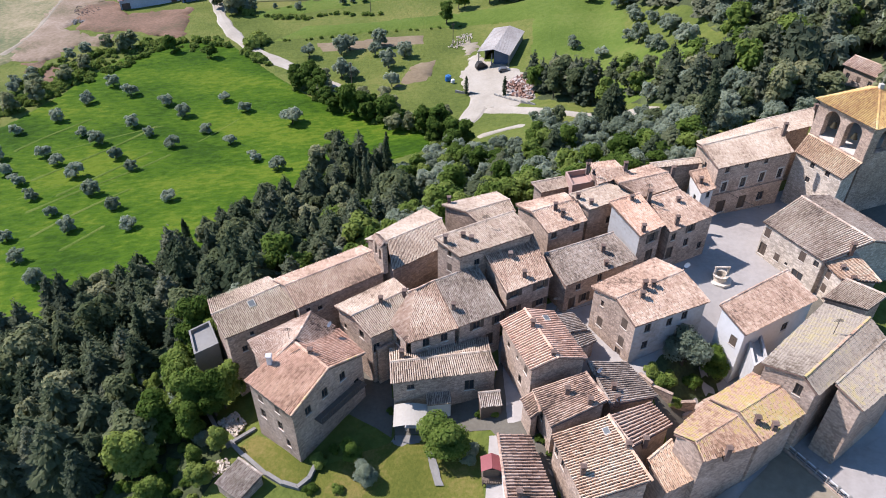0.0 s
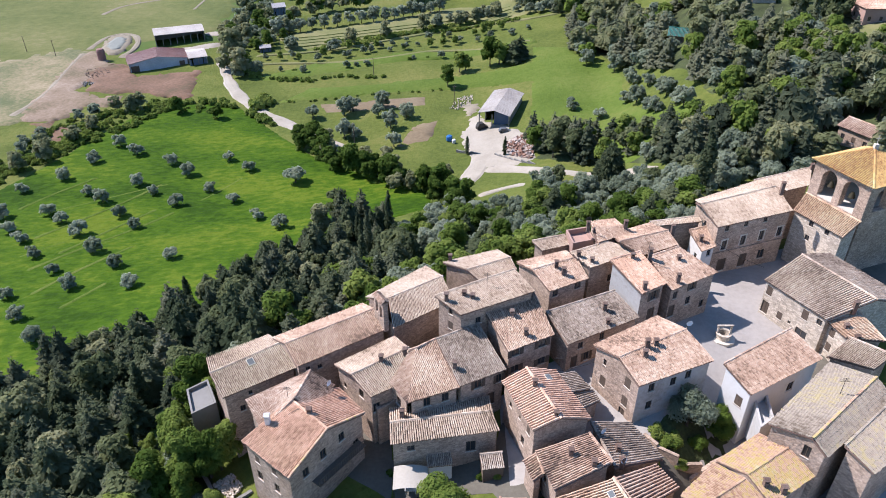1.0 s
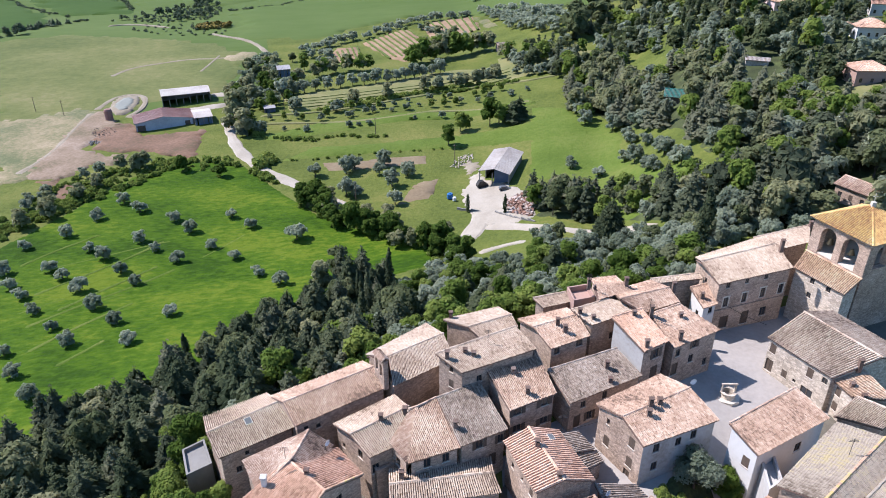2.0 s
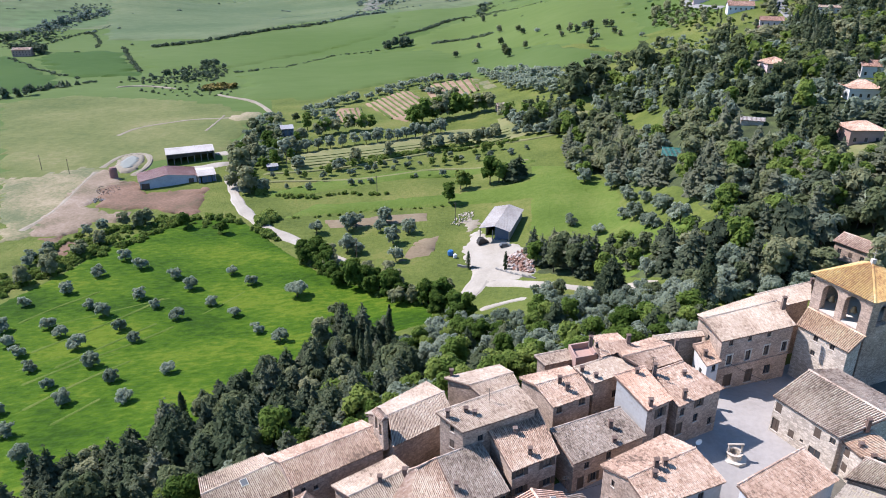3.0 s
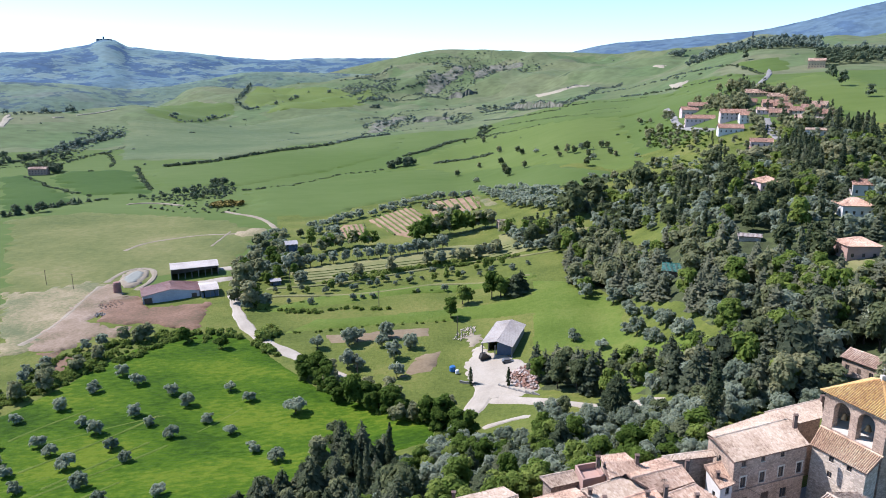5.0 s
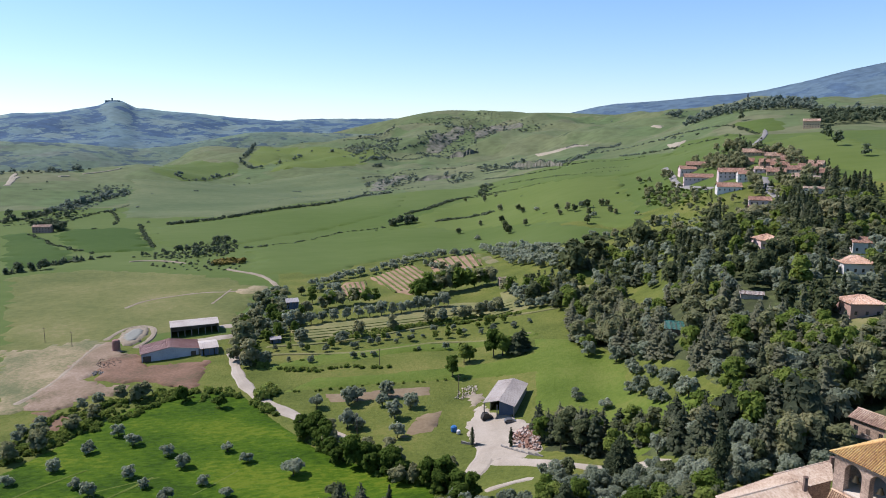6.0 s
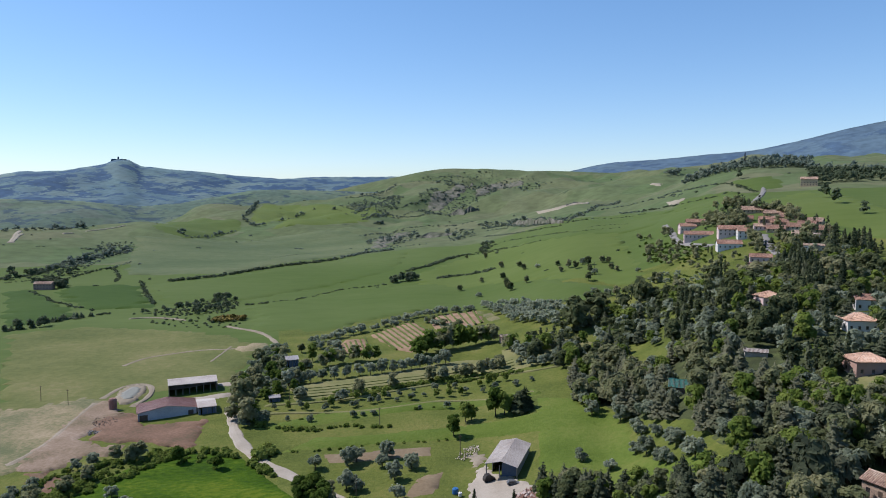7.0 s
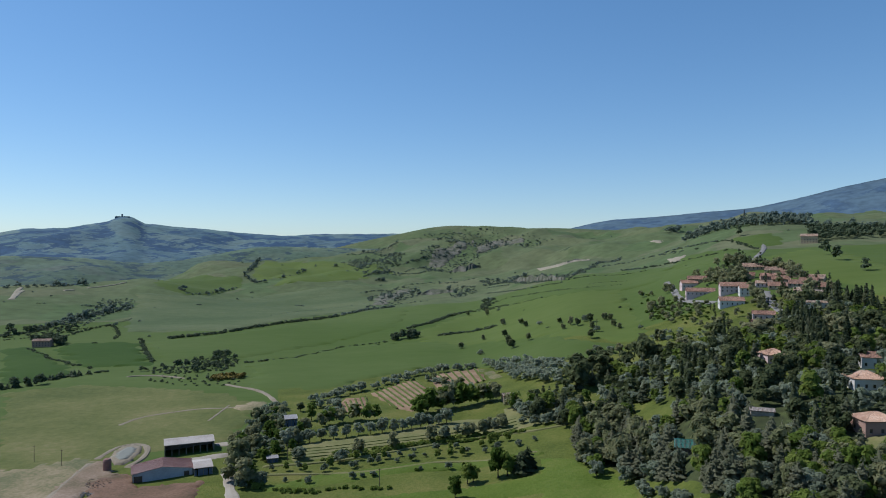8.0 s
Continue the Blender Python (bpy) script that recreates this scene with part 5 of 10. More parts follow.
chimney(oranA, 34.2, 46.1, 5.1, 5.8)
oranB = house("house", "stone house with a lichened ochre tiled roof", "gable", (26.1, 42.6), (32.8, 44.8), (28.8, 50.4), (24.0, 46.1), 4.50, 5.27, (25.6, 44.4), (31.0, 47.7), ridge=OCHRE_TILE, tiles=OCHRE_TILE, seed=1200)
chimney(oranB, 28.7, 43.4, 4.5, 5.4)
A = house("house", "tall stone house with a red tiled gable roof above its garden", "gable", (-22.9, 54.7), (-16.6, 49.5), (-9.4, 59.0), (-13.0, 63.2), 3.00, 4.96, (-18.0, 59.3), (-13.0, 54.7), verges=(1, 2), pitch=0.3, tiles=RED_TILE, windows=[("front", 0.22, 4.78, 0.90, 1.40, "plain"), ("front", 0.63, 5.02, 0.90, 1.40, "plain"), ("front", 0.76, 2.72, 0.70, 1.20, "plain"), ("front", 0.23, 7.69, 0.80, 1.10, "closed"), ("front", 0.63, 7.99, 0.80, 1.10, "closed"), ("right", 0.20, 7.71, 0.90, 1.30, "plain"), ("right", 0.44, 8.17, 0.90, 1.40, "plain"), ("right", 0.70, 8.42, 0.90, 1.30, "plain"), ("right", 0.89, 5.37, 0.90, 1.30, "plain")], seed=1240)
chimney(A, -20.1, 56.4, 3.9, 5.0, 0.55, PLASTER, GREY_TILE)
chimney(A, -15.4, 57.1, 5.0, 5.4)
house("house", "rubble stone village house with a terracotta tiled roof", "gable", (-23.7, 60.6), (-20.7, 55.7), (-14.2, 58.3), (-13.5, 63.2), 3.50, 5.37, (-16.3, 63.7), (-17.4, 59.0), seed=1300)
greyW = house("house", "rubble stone village house with a sun-bleached tiled roof", "gable", (-8.8, 60.6), (-2.8, 64.4), (-6.5, 71.8), (-13.8, 66.2), 4.00, 5.17, (-11.3, 63.2), (-4.5, 68.2), tiles=PALE_TILE, windows=[("left", 0.70, 6.96, 0.90, 1.30, "plain"), ("front", 0.10, 5.85, 0.90, 1.40, "plain"), ("left", 0.19, 6.14, 0.50, 0.70, "plain")], seed=1320)
chimney(greyW, -4.9, 67.0, 5.1, 5.8)
chimney(greyW, -7.8, 65.7, 5.2, 5.8)
house("house", "rubble stone village house with a terracotta tiled roof", "mono", (-4.2, 59.2), (1.9, 61.8), (-1.1, 68.3), (-3.5, 66.5), 4.50, 6.53, tiles=TILE, windows=[("front", 0.34, 7.31, 0.90, 1.30, "plain"), ("front", 0.75, 7.24, 0.90, 1.30, "plain")], seed=1380)
house("house", "rubble stone village house with a terracotta tiled roof", "mono", (-6.6, 62.5), (-4.3, 59.2), (-3.4, 67.3), (-4.4, 66.8), 4.50, 5.94, tiles=TILE, windows=[("front", 0.42, 6.55, 1.00, 1.30, "plain")], seed=1400)
greyE = house("house", "rubble stone village house with a weathered grey tiled roof", "mono", (1.9, 61.6), (7.7, 64.6), (4.5, 71.0), (-1.0, 67.8), 4.80, 6.89, tiles=GREY_TILE, windows=[("front", 0.41, 7.06, 1.00, 1.30, "shutter"), ("front", 0.93, 6.73, 1.00, 1.30, "shutter"), ("front", 0.74, 3.39, 1.00, 2.00, "door")], seed=1420)
chimney(greyE, 1.3, 64.0, 5.5, 6.3)
D = house("house", "low stone house with a grey tiled roof behind the garden", "gable", (-6.2, 55.5), (6.6, 57.7), (5.7, 63.2), (-6.7, 61.1), 1.50, 2.29, (-6.4, 58.2), (5.8, 60.1), pitch=0.32, tiles=PALE_TILE, windows=[("front", 0.75, 3.44, 1.20, 1.70, "plain"), ("front", 0.17, 4.89, 0.90, 0.80, "plain")], seed=1460)
chimney(D, -5.0, 59.2, 2.5, 3.0)
C = house("house", "narrow stone house with a newer red tiled roof", "gable", (7.0, 62.9), (10.0, 54.8), (16.8, 56.6), (13.8, 64.8), 4.50, 5.50, (10.1, 64.2), (13.2, 55.8), pitch=0.42, tiles=RED_TILE, windows=[("front", 0.83, 5.16, 0.80, 1.20, "closed"), ("front", 0.68, 2.19, 0.80, 1.30, "plain"), ("front", 0.55, 5.38, 0.40, 0.50, "plain"), ("front", 0.24, 4.96, 0.60, 0.80, "plain")], seed=1500)
chimney(C, 10.8, 61.1, 5.4, 6.1)
chimney(C, 12.7, 56.4, 5.4, 5.7)
skylight(C, (12.63, 62.93, 4.98), (-0.347, 0.938, 0.000), (-0.904, -0.335, 0.266), 1.0, 0.8)
house("house", "rubble stone village house with a weathered grey tiled roof", "mono", (18.2, 63.5), (16.6, 66.6), (14.3, 65.1), (15.2, 61.8), 2.60, 3.53, pitch=0.36, tiles=GREY_TILE, seed=1580)
house("house", "rubble stone village house with a weathered grey tiled roof", "mono", (19.1, 62.0), (18.5, 64.0), (15.7, 62.2), (16.6, 59.8), 2.00, 2.95, pitch=0.36, tiles=GREY_TILE, seed=1600)
E1 = house("house", "rubble stone village house with a terracotta tiled roof", "mono", (10.3, 54.0), (11.8, 48.6), (18.2, 51.0), (16.4, 55.2), 2.20, 3.83, pitch=0.36, tiles=TILE, windows=[("front", 0.41, 4.67, 0.80, 1.20, "plain")], seed=1620)
chimney(E1, 14.0, 52.7, 3.0, 3.8)
chimney(E1, 16.2, 50.9, 3.5, 4.1)
house("house", "rubble stone village house with a terracotta tiled roof", "mono", (8.9, 53.5), (9.8, 50.6), (11.0, 51.2), (10.5, 54.3), 1.20, 1.67, pitch=0.36, tiles=TILE, seed=1680)
E2 = house("house", "rubble stone village house with an orange-buff tiled roof", "mono", (11.8, 48.0), (14.0, 39.7), (20.9, 41.2), (18.0, 49.4), 1.80, 3.27, pitch=0.38, tiles=OCHRE_PALE, windows=[("front", 0.10, 9.99, 0.80, 1.20, "plain"), ("front", 0.32, 10.07, 0.80, 1.20, "plain")], seed=1700)
chimney(E2, 14.3, 42.9, 2.1, 3.1)
chimney(E2, 19.3, 45.3, 3.3, 3.7)
skylight(E2, (17.46, 47.43, 3.04), (0.260, -0.966, 0.000), (0.940, 0.253, 0.227), 0.9, 0.7)
E3 = house("house", "rubble stone village house with a dark brown tiled roof", "mono", (25.6, 49.9), (23.8, 53.2), (18.4, 50.3), (20.2, 46.0), 1.00, 2.28, pitch=0.42, tiles=GREY_RED, seed=1780)
chimney(E3, 21.7, 46.9, 1.9, 2.4)
house("house", "rubble stone village house with an orange-buff tiled roof", "mono", (22.9, 41.7), (26.5, 43.4), (24.7, 47.4), (21.5, 44.8), 0.50, 1.68, tiles=OCHRE_PALE, seed=1820)
alley = house("house", "rubble stone village house with a weathered grey tiled roof", "mono", (25.0, 54.0), (22.3, 59.5), (17.4, 58.5), (18.9, 51.9), 1.00, 2.13, pitch=0.4, tiles=GREY_TILE, seed=1840)
chimney(alley, 19.7, 54.3, 1.8, 2.5)
chimney(alley, 19.7, 52.4, 2.0, 2.6)
front = house("house", "rubble stone village house with a dark brown tiled roof", "mono", (11.7, 41.2), (9.7, 49.8), (6.1, 49.0), (6.5, 40.5), -0.50, 0.61, pitch=0.5, tiles=GREY_RED, walls=PLASTER, seed=1900)
chimney(front, 7.8, 41.5, 0.3, 0.9)


# ---- trees ----
def crown_shape(kind, seed, fine=1.0, sparse=1):
    """Crown of a tree of unit spread: clumps of leaves round limbs, with gaps. Returns vertices and triangles."""
    if kind in ("conifer", "fir"):
        return spire_shape(kind, seed, fine, sparse)
    rng = np.random.default_rng(seed)
    lobes = []  # centre, radii, share
    if kind == "cypress":
        for i in range(14):
            h = i / 13
            r = 0.5 * math.sin(math.pi * (0.12 + 0.86 * h)) ** 0.7
            lobes.append(((rng.uniform(-0.1, 0.1), rng.uniform(-0.1, 0.1), 0.3 + h * 4.2), (r, r, 0.4), 1))
    elif kind == "pine":
        for i in range(16):
            a, d = rng.uniform(0, 6.28), 0.36 * math.sqrt(rng.uniform(0, 1))
            lobes.append(((d * math.cos(a), d * math.sin(a), 0.62 + rng.uniform(-0.14, 0.5) * (1 - d)), (0.22, 0.22, 0.14), 1))
    elif kind == "olive":
        for i in range(15):
            a, d = rng.uniform(0, 6.28), 0.34 * math.sqrt(rng.uniform(0, 1))
            lobes.append(((d * math.cos(a), d * math.sin(a), 0.5 + rng.uniform(-0.2, 0.3)), (0.19, 0.19, 0.17), 1))
    elif kind == "bush":
        for i in range(12):
            a, d = rng.uniform(0, 6.28), 0.36 * math.sqrt(rng.uniform(0, 1))
            lobes.append(((d * math.cos(a), d * math.sin(a), 0.22 + rng.uniform(-0.1, 0.2) * (1 - d)), (0.2, 0.2, 0.19), 1))
    else:
        for i in range(20):
            a, d, h = rng.uniform(0, 6.28), 0.38 * math.sqrt(rng.uniform(0, 1)), rng.uniform(0, 1)
            d *= math.sin(math.pi * (0.15 + 0.75 * h)) ** 0.5
            lobes.append(((d * math.cos(a), d * math.sin(a), 0.4 + h * 0.85), (0.2, 0.2, 0.18), 1))
    each = {"cypress": 80, "pine": 80, "bush": 68, "olive": 100}.get(kind, 110)
    leaf = {"cypress": 0.12, "pine": 0.075, "olive": 0.055, "bush": 0.08}.get(kind, 0.062)
    lobes = [(c, tuple(r * sparse ** 0.35 for r in rr), s) for c, rr, s in lobes[::sparse]]
    each, leaf = int(each * fine), leaf / math.sqrt(fine)
    pts, tris, k = [], [], 0
    for (cx, cy, cz), (rx, ry, rz), _ in lobes:
        d = rng.normal(size=(each, 3))
        d /= np.linalg.norm(d, axis=1)[:, None]
        d[:, 2] = np.where(d[:, 2] < -0.3, -d[:, 2] * 0.6, d[:, 2])
        o = np.array([cx, cy, cz]) + d * np.array([rx, ry, rz]) * rng.uniform(0.7, 1.15, (each, 1))
        # each leaf spray is a triangle facing outward and up
        n = d + np.array([0, 0, 0.35]) + rng.normal(size=(each, 3)) * 0.32
        n /= np.linalg.norm(n, axis=1)[:, None]
        t = np.cross(n, rng.normal(size=(each, 3)))
        t /= np.linalg.norm(t, axis=1)[:, None]
        s = np.cross(n, t)
        size = leaf * rng.uniform(0.6, 1.4, (each, 1))
        pts.append(np.stack([o - t * size, o + t * size * 0.7 + s * size * 0.8, o + t * size * 0.7 - s * size * 0.8], 1).reshape(-1, 3))
        tris += [(k + 3 * i, k + 3 * i + 1, k + 3 * i + 2) for i in range(each)]
        k += 3 * each
        # the dark heart of the clump
        q = 0.6
        ico = np.array([[0, 0, 1], [0.9, 0, 0], [0, 0.9, 0], [-0.9, 0, 0], [0, -0.9, 0], [0, 0, -0.8]]) * np.array([rx, ry, rz]) * q + np.array([cx, cy, cz])
        pts.append(ico[:6])
        for i in range(4):
            j = (i + 1) % 4
            tris += [(k, k + 1 + i, k + 1 + j), (k + 5, k + 1 + j, k + 1 + i)]
        k += 6
    return np.concatenate(pts), np.array(tris)


def spire_shape(kind, seed, fine=1.0, sparse=1):
    """Crown of a conifer of unit spread: drooping sprays in whorls round a leader, ragged at the edge. Returns vertices and triangles."""
    rng = np.random.default_rng(seed)
    tall = rng.uniform(1.3, 1.75) if kind == "fir" else rng.uniform(1.1, 1.55)
    n = int(400 * fine) // sparse
    # many more sprays low down, where the whorls are widest
    h = 1 - np.sqrt(rng.uniform(0, 1, n)) * 0.97
    reach = (0.47 if kind == "fir" else 0.56) * (1 - h ** 1.25) ** 0.8 + 0.02
    reach *= 1 + 0.22 * np.sin(h * 60 + rng.uniform(0, 6)) + rng.normal(size=n) * 0.13
    a = rng.uniform(0, 6.283, n)
    way = np.stack([np.cos(a), np.sin(a), np.zeros(n)], 1)
    side = np.stack([-np.sin(a), np.cos(a), np.zeros(n)], 1)
    z = 0.12 + h * tall
    tip = way * reach[:, None] + np.stack([0 * z, 0 * z, z - 0.16 * reach + rng.normal(size=n) * 0.02], 1)
    root = way * (reach * rng.uniform(0.25, 0.5, n))[:, None] + np.stack([0 * z, 0 * z, z + 0.1 * reach], 1)
    wide = (0.045 + 0.13 * reach * rng.uniform(0.6, 1.3, n))[:, None] / math.sqrt(fine) * sparse ** 0.5
    mid = root * 0.45 + tip * 0.55
    up = np.array([0, 0, 1.0])
    # each spray: a blade on each side of its stem, folded down, and a tuft standing at the tip
    pts = np.stack([root, tip, mid + side * wide - up * wide * 0.45, root, mid - side * wide - up * wide * 0.45, tip,
                    mid, tip + up * 0.05, tip * 0.8 + root * 0.2 + side * wide * 0.5], 1).reshape(-1, 3)
    tris = np.arange(len(pts)).reshape(-1, 3)
    # the dark heart of the tree
    k, m = len(pts), 6
    heart = [(0.3 * r * math.cos(6.283 * i / m), 0.3 * r * math.sin(6.283 * i / m), 0.12 + zz * tall) for zz, r in ((0.02, 0.9), (0.5, 0.62)) for i in range(m)] + [(0, 0, 0.1 + tall * 0.95)]
    more = [(k + i, k + (i + 1) % m, k + m + (i + 1) % m) for i in range(m)] + [(k + i, k + m + (i + 1) % m, k + m + i) for i in range(m)] + [(k + m + i, k + m + (i + 1) % m, k + 2 * m) for i in range(m)]
    return np.concatenate([pts, np.array(heart)]), np.concatenate([tris, np.array(more)])


def trunk_shape(kind, seed):
    """Tapered trunk with limbs reaching into the crown, for a tree of unit spread."""
    rng = random.Random(seed)
    verts, faces = [], []

    def limb(p, q, r0, r1, k=5):
        p, q = Vector(p), Vector(q)
        d = (q - p).normalized()
        x = d.orthogonal().normalized()
        y = d.cross(x)
        a = len(verts)
        for o, r in ((p, r0), (q, r1)):
            for i in range(k):
                verts.append(o + (x * math.cos(6.283 * i / k) + y * math.sin(6.283 * i / k)) * r)
        faces.extend((a + i, a + (i + 1) % k, a + k + (i + 1) % k, a + k + i) for i in range(k))

    top = {"conifer": 1.05, "fir": 1.3, "cypress": 3.0, "pine": 0.6, "olive": 0.3, "bush": 0.12}.get(kind, 0.45)
    limb((0, 0, -0.15), (0.01, 0.01, top), 0.045, 0.02)
    for i in range(5):
        a = 6.283 * i / 5 + rng.uniform(-0.4, 0.4)
        h = top * rng.uniform(0.55, 1.0)
        out = 0.12 if kind in ("conifer", "fir") else 0.22
        limb((0, 0, h), (out * math.cos(a), out * math.sin(a), h + 0.16), 0.02, 0.007, 4)
    return verts, faces


BLOSSOM = surface("pale_spring_blossom_leaves", [(0.2, (0.17, 0.2, 0.1)), (0.5, (0.32, 0.36, 0.22)), (0.8, (0.5, 0.52, 0.4))], 1.0, island=0.35, per_object=0.3, leafy=0.5, spec=0.1)
LEAVES = {"blossom": BLOSSOM, "conifer": NEEDLE, "cypress": NEEDLE, "pine": FIRLEAF, "olive": OLIVE, "bush": LEAF, "broadleaf": LEAF, "oak": WOODLEAF, "fir": FIRLEAF}
LABELS = {"blossom": ("pale flowering tree in a garden", "tree"), "fir": ("slender grey-green fir tree in the wood", "fir tree"), "conifer": ("dark green conifer on the wooded slope", "conifer"), "cypress": ("slender dark cypress tree", "cypress"), "pine": ("umbrella pine with a dark rounded crown", "pine tree"),
          "olive": ("grey-green olive tree with a rounded crown", "olive tree"), "bush": ("dense green bush on the grass", "bush"), "broadleaf": ("leafy green broadleaf tree", "tree"), "oak": ("grey-green woodland tree with a rounded crown", "tree")}
MODELS = {}
for kind in LEAVES:
    for seed in range(4):
        v, f = crown_shape(kind, 11 * seed + 5)
        crown = bpy.data.meshes.new("crown")
        crown.from_pydata(v.tolist(), [], f.tolist())
        crown.materials.append(LEAVES[kind])
        tv, tf = trunk_shape(kind, seed)
        trunk = bpy.data.meshes.new("trunk")
        trunk.from_pydata([tuple(p) for p in tv], [], tf)
        trunk.materials.append(BARK)
        light = bpy.data.meshes.new("crown")
        lv, lf = crown_shape(kind, 11 * seed + 5, 0.5)
        light.from_pydata(lv.tolist(), [], lf.tolist())
        light.materials.append(LEAVES[kind])
        MODELS[kind, seed] = (crown, trunk, light, crown_shape(kind, 11 * seed + 5, 0.6), crown_shape(kind, 11 * seed + 5, 0.26), crown_shape(kind, 11 * seed + 5, 0.14, 2), crown_shape(kind, 11 * seed + 5, 0.14, 3), crown_shape(kind, 11 * seed + 5, 0.1, 4))
TREES = random.Random(7)
FINE = {}


def fine_crown(kind, fine=5.0):
    """A crown of many small leaves, for the trees of the gardens."""
    if (kind, fine) not in FINE:
        v, f = crown_shape(kind, 77, fine)
        me = bpy.data.meshes.new("crown")
        me.from_pydata(v.tolist(), [], f.tolist())
        me.materials.append(LEAVES[kind])
        FINE[kind, fine] = me
    return FINE[kind, fine]


def tree(kind, x, y, spread, group="", tall=1.0, label="", z=None, fine=False):
    """One tree, a thing of its own with a trunk and a crown."""
    crown, trunk, light = MODELS[kind, TREES.randrange(4)][:3]
    if math.hypot(x, y) > 170:
        crown = light
    elif math.hypot(x, y) < 82 and kind in ("bush", "broadleaf", "olive") and not fine:
        crown = fine_crown(kind, 2.6)
    if fine:
        crown = fine_crown(kind)
    root = thing({"broadleaf": "tree", "blossom": "tree", "oak": "tree", "fir": "fir_tree", "olive": "olive_tree", "pine": "pine_tree", "conifer": "conifer", "cypress": "cypress", "bush": "bush"}[kind],
                 x, y, height(x, y) if z is None else z, label or LABELS[kind][0], LABELS[kind][1], group)
    root.rotation_euler = (0, 0, TREES.uniform(0, 6.28))
    root.scale = (spread, spread, spread * tall)
    for name, me in (("crown", crown), ("trunk", trunk)):
        o = new(name, me)
        o.parent = root
    return root


def wood(name, spots, material, label, category="trees"):
    """Many trees in one object, for woods whose trees nobody could count. spots: (kind, x, y, spread, tall)."""
    vs, fs, k = [], [], 0
    for kind, x, y, spread, tall in spots:
        _, _, _, near, far, dot, speck, mote = MODELS[kind, TREES.randrange(4)]
        r = math.hypot(x, y)
        v, f = mote if r > 1100 else speck if r > 650 else dot if r > 400 else far if r > 240 else near
        a = TREES.uniform(0, 6.28)
        c, s = math.cos(a), math.sin(a)
        vs.append(np.stack([(v[:, 0] * c - v[:, 1] * s) * spread + x, (v[:, 0] * s + v[:, 1] * c) * spread + y, v[:, 2] * spread * tall + height(x, y)], 1))
        fs.append(f + k)
        k += len(v)
    v, f = np.concatenate(vs), np.concatenate(fs)
    me = bpy.data.meshes.new(name)
    me.vertices.add(len(v))
    me.vertices.foreach_set("co", v.ravel())
    me.loops.add(len(f) * 3)
    me.loops.foreach_set("vertex_index", f.ravel().astype(np.int32))
    me.polygons.add(len(f))
    me.polygons.foreach_set("loop_start", np.arange(0, len(f) * 3, 3, dtype=np.int32))
    me.update(calc_edges=True)
    me.materials.append(material)
    return tagged(new(name, me), label, category, kind="stuff")


def scatter(ring, gap, seed, keep=()):
    """Seeded spots inside a ring, no two nearer than gap, none inside the rings in keep."""
    rng = random.Random(seed)
    xs, ys = [p[0] for p in ring], [p[1] for p in ring]
    spots, cells = [], {}
    tries = int((max(xs) - min(xs)) * (max(ys) - min(ys)) / gap ** 2 * 6)
    for _ in range(tries):
        x, y = rng.uniform(min(xs), max(xs)), rng.uniform(min(ys), max(ys))
        if not inside(x, y, ring) or any(inside(x, y, k) for k in keep):
            continue
        c = (int(x // gap), int(y // gap))
        if any(math.hypot(x - p[0], y - p[1]) < gap for i in (-1, 0, 1) for j in (-1, 0, 1) for p in cells.get((c[0] + i, c[1] + j), ())):
            continue
        cells.setdefault(c, []).append((x, y))
        spots.append((x, y))
    return spots


# ---- the bell tower ----
def arch_wall(verts, faces, p, q, z0, z1, arches, deep):
    """A wall from p to q with round-headed openings through it: arches are (centre along, sill height, springing height, half width)."""
    d = Vector((q[0] - p[0], q[1] - p[1], 0))
    length = d.length
    d.normalize()
    inn = Vector((-d.y, d.x, 0)) * deep
    o = Vector((p[0], p[1], 0))

    def quad(*pts):
        a = len(verts)
        verts.extend(pts)
        faces.append(tuple(range(a, a + len(pts))))

    def at(u, z):
        return o + d * u + Vector((0, 0, z))

    u = 0.0
    for c, sill, spring, half in sorted(arches):
        quad(at(u, z0), at(c - half, z0), at(c - half, z1), at(u, z1))
        quad(at(c - half, z0), at(c + half, z0), at(c + half, sill), at(c - half, sill))
        curve = [(c - half * math.cos(math.pi * i / 10), spring + half * math.sin(math.pi * i / 10)) for i in range(11)]
        for (ua, za), (ub, zb) in zip(curve, curve[1:]):
            quad(at(ua, za), at(ub, zb), at(ub, z1), at(ua, z1))
            quad(at(ua, za), at(ub, zb), at(ub, zb) + inn, at(ua, za) + inn)
        for s in (-1, 1):
            quad(at(c + s * half, sill), at(c + s * half, spring), at(c + s * half, spring) + inn, at(c + s * half, sill) + inn)
        quad(at(c - half, sill), at(c + half, sill), at(c + half, sill) + inn, at(c - half, sill) + inn)
        u = c + half
    quad(at(u, z0), at(length, z0), at(length, z1), at(u, z1))


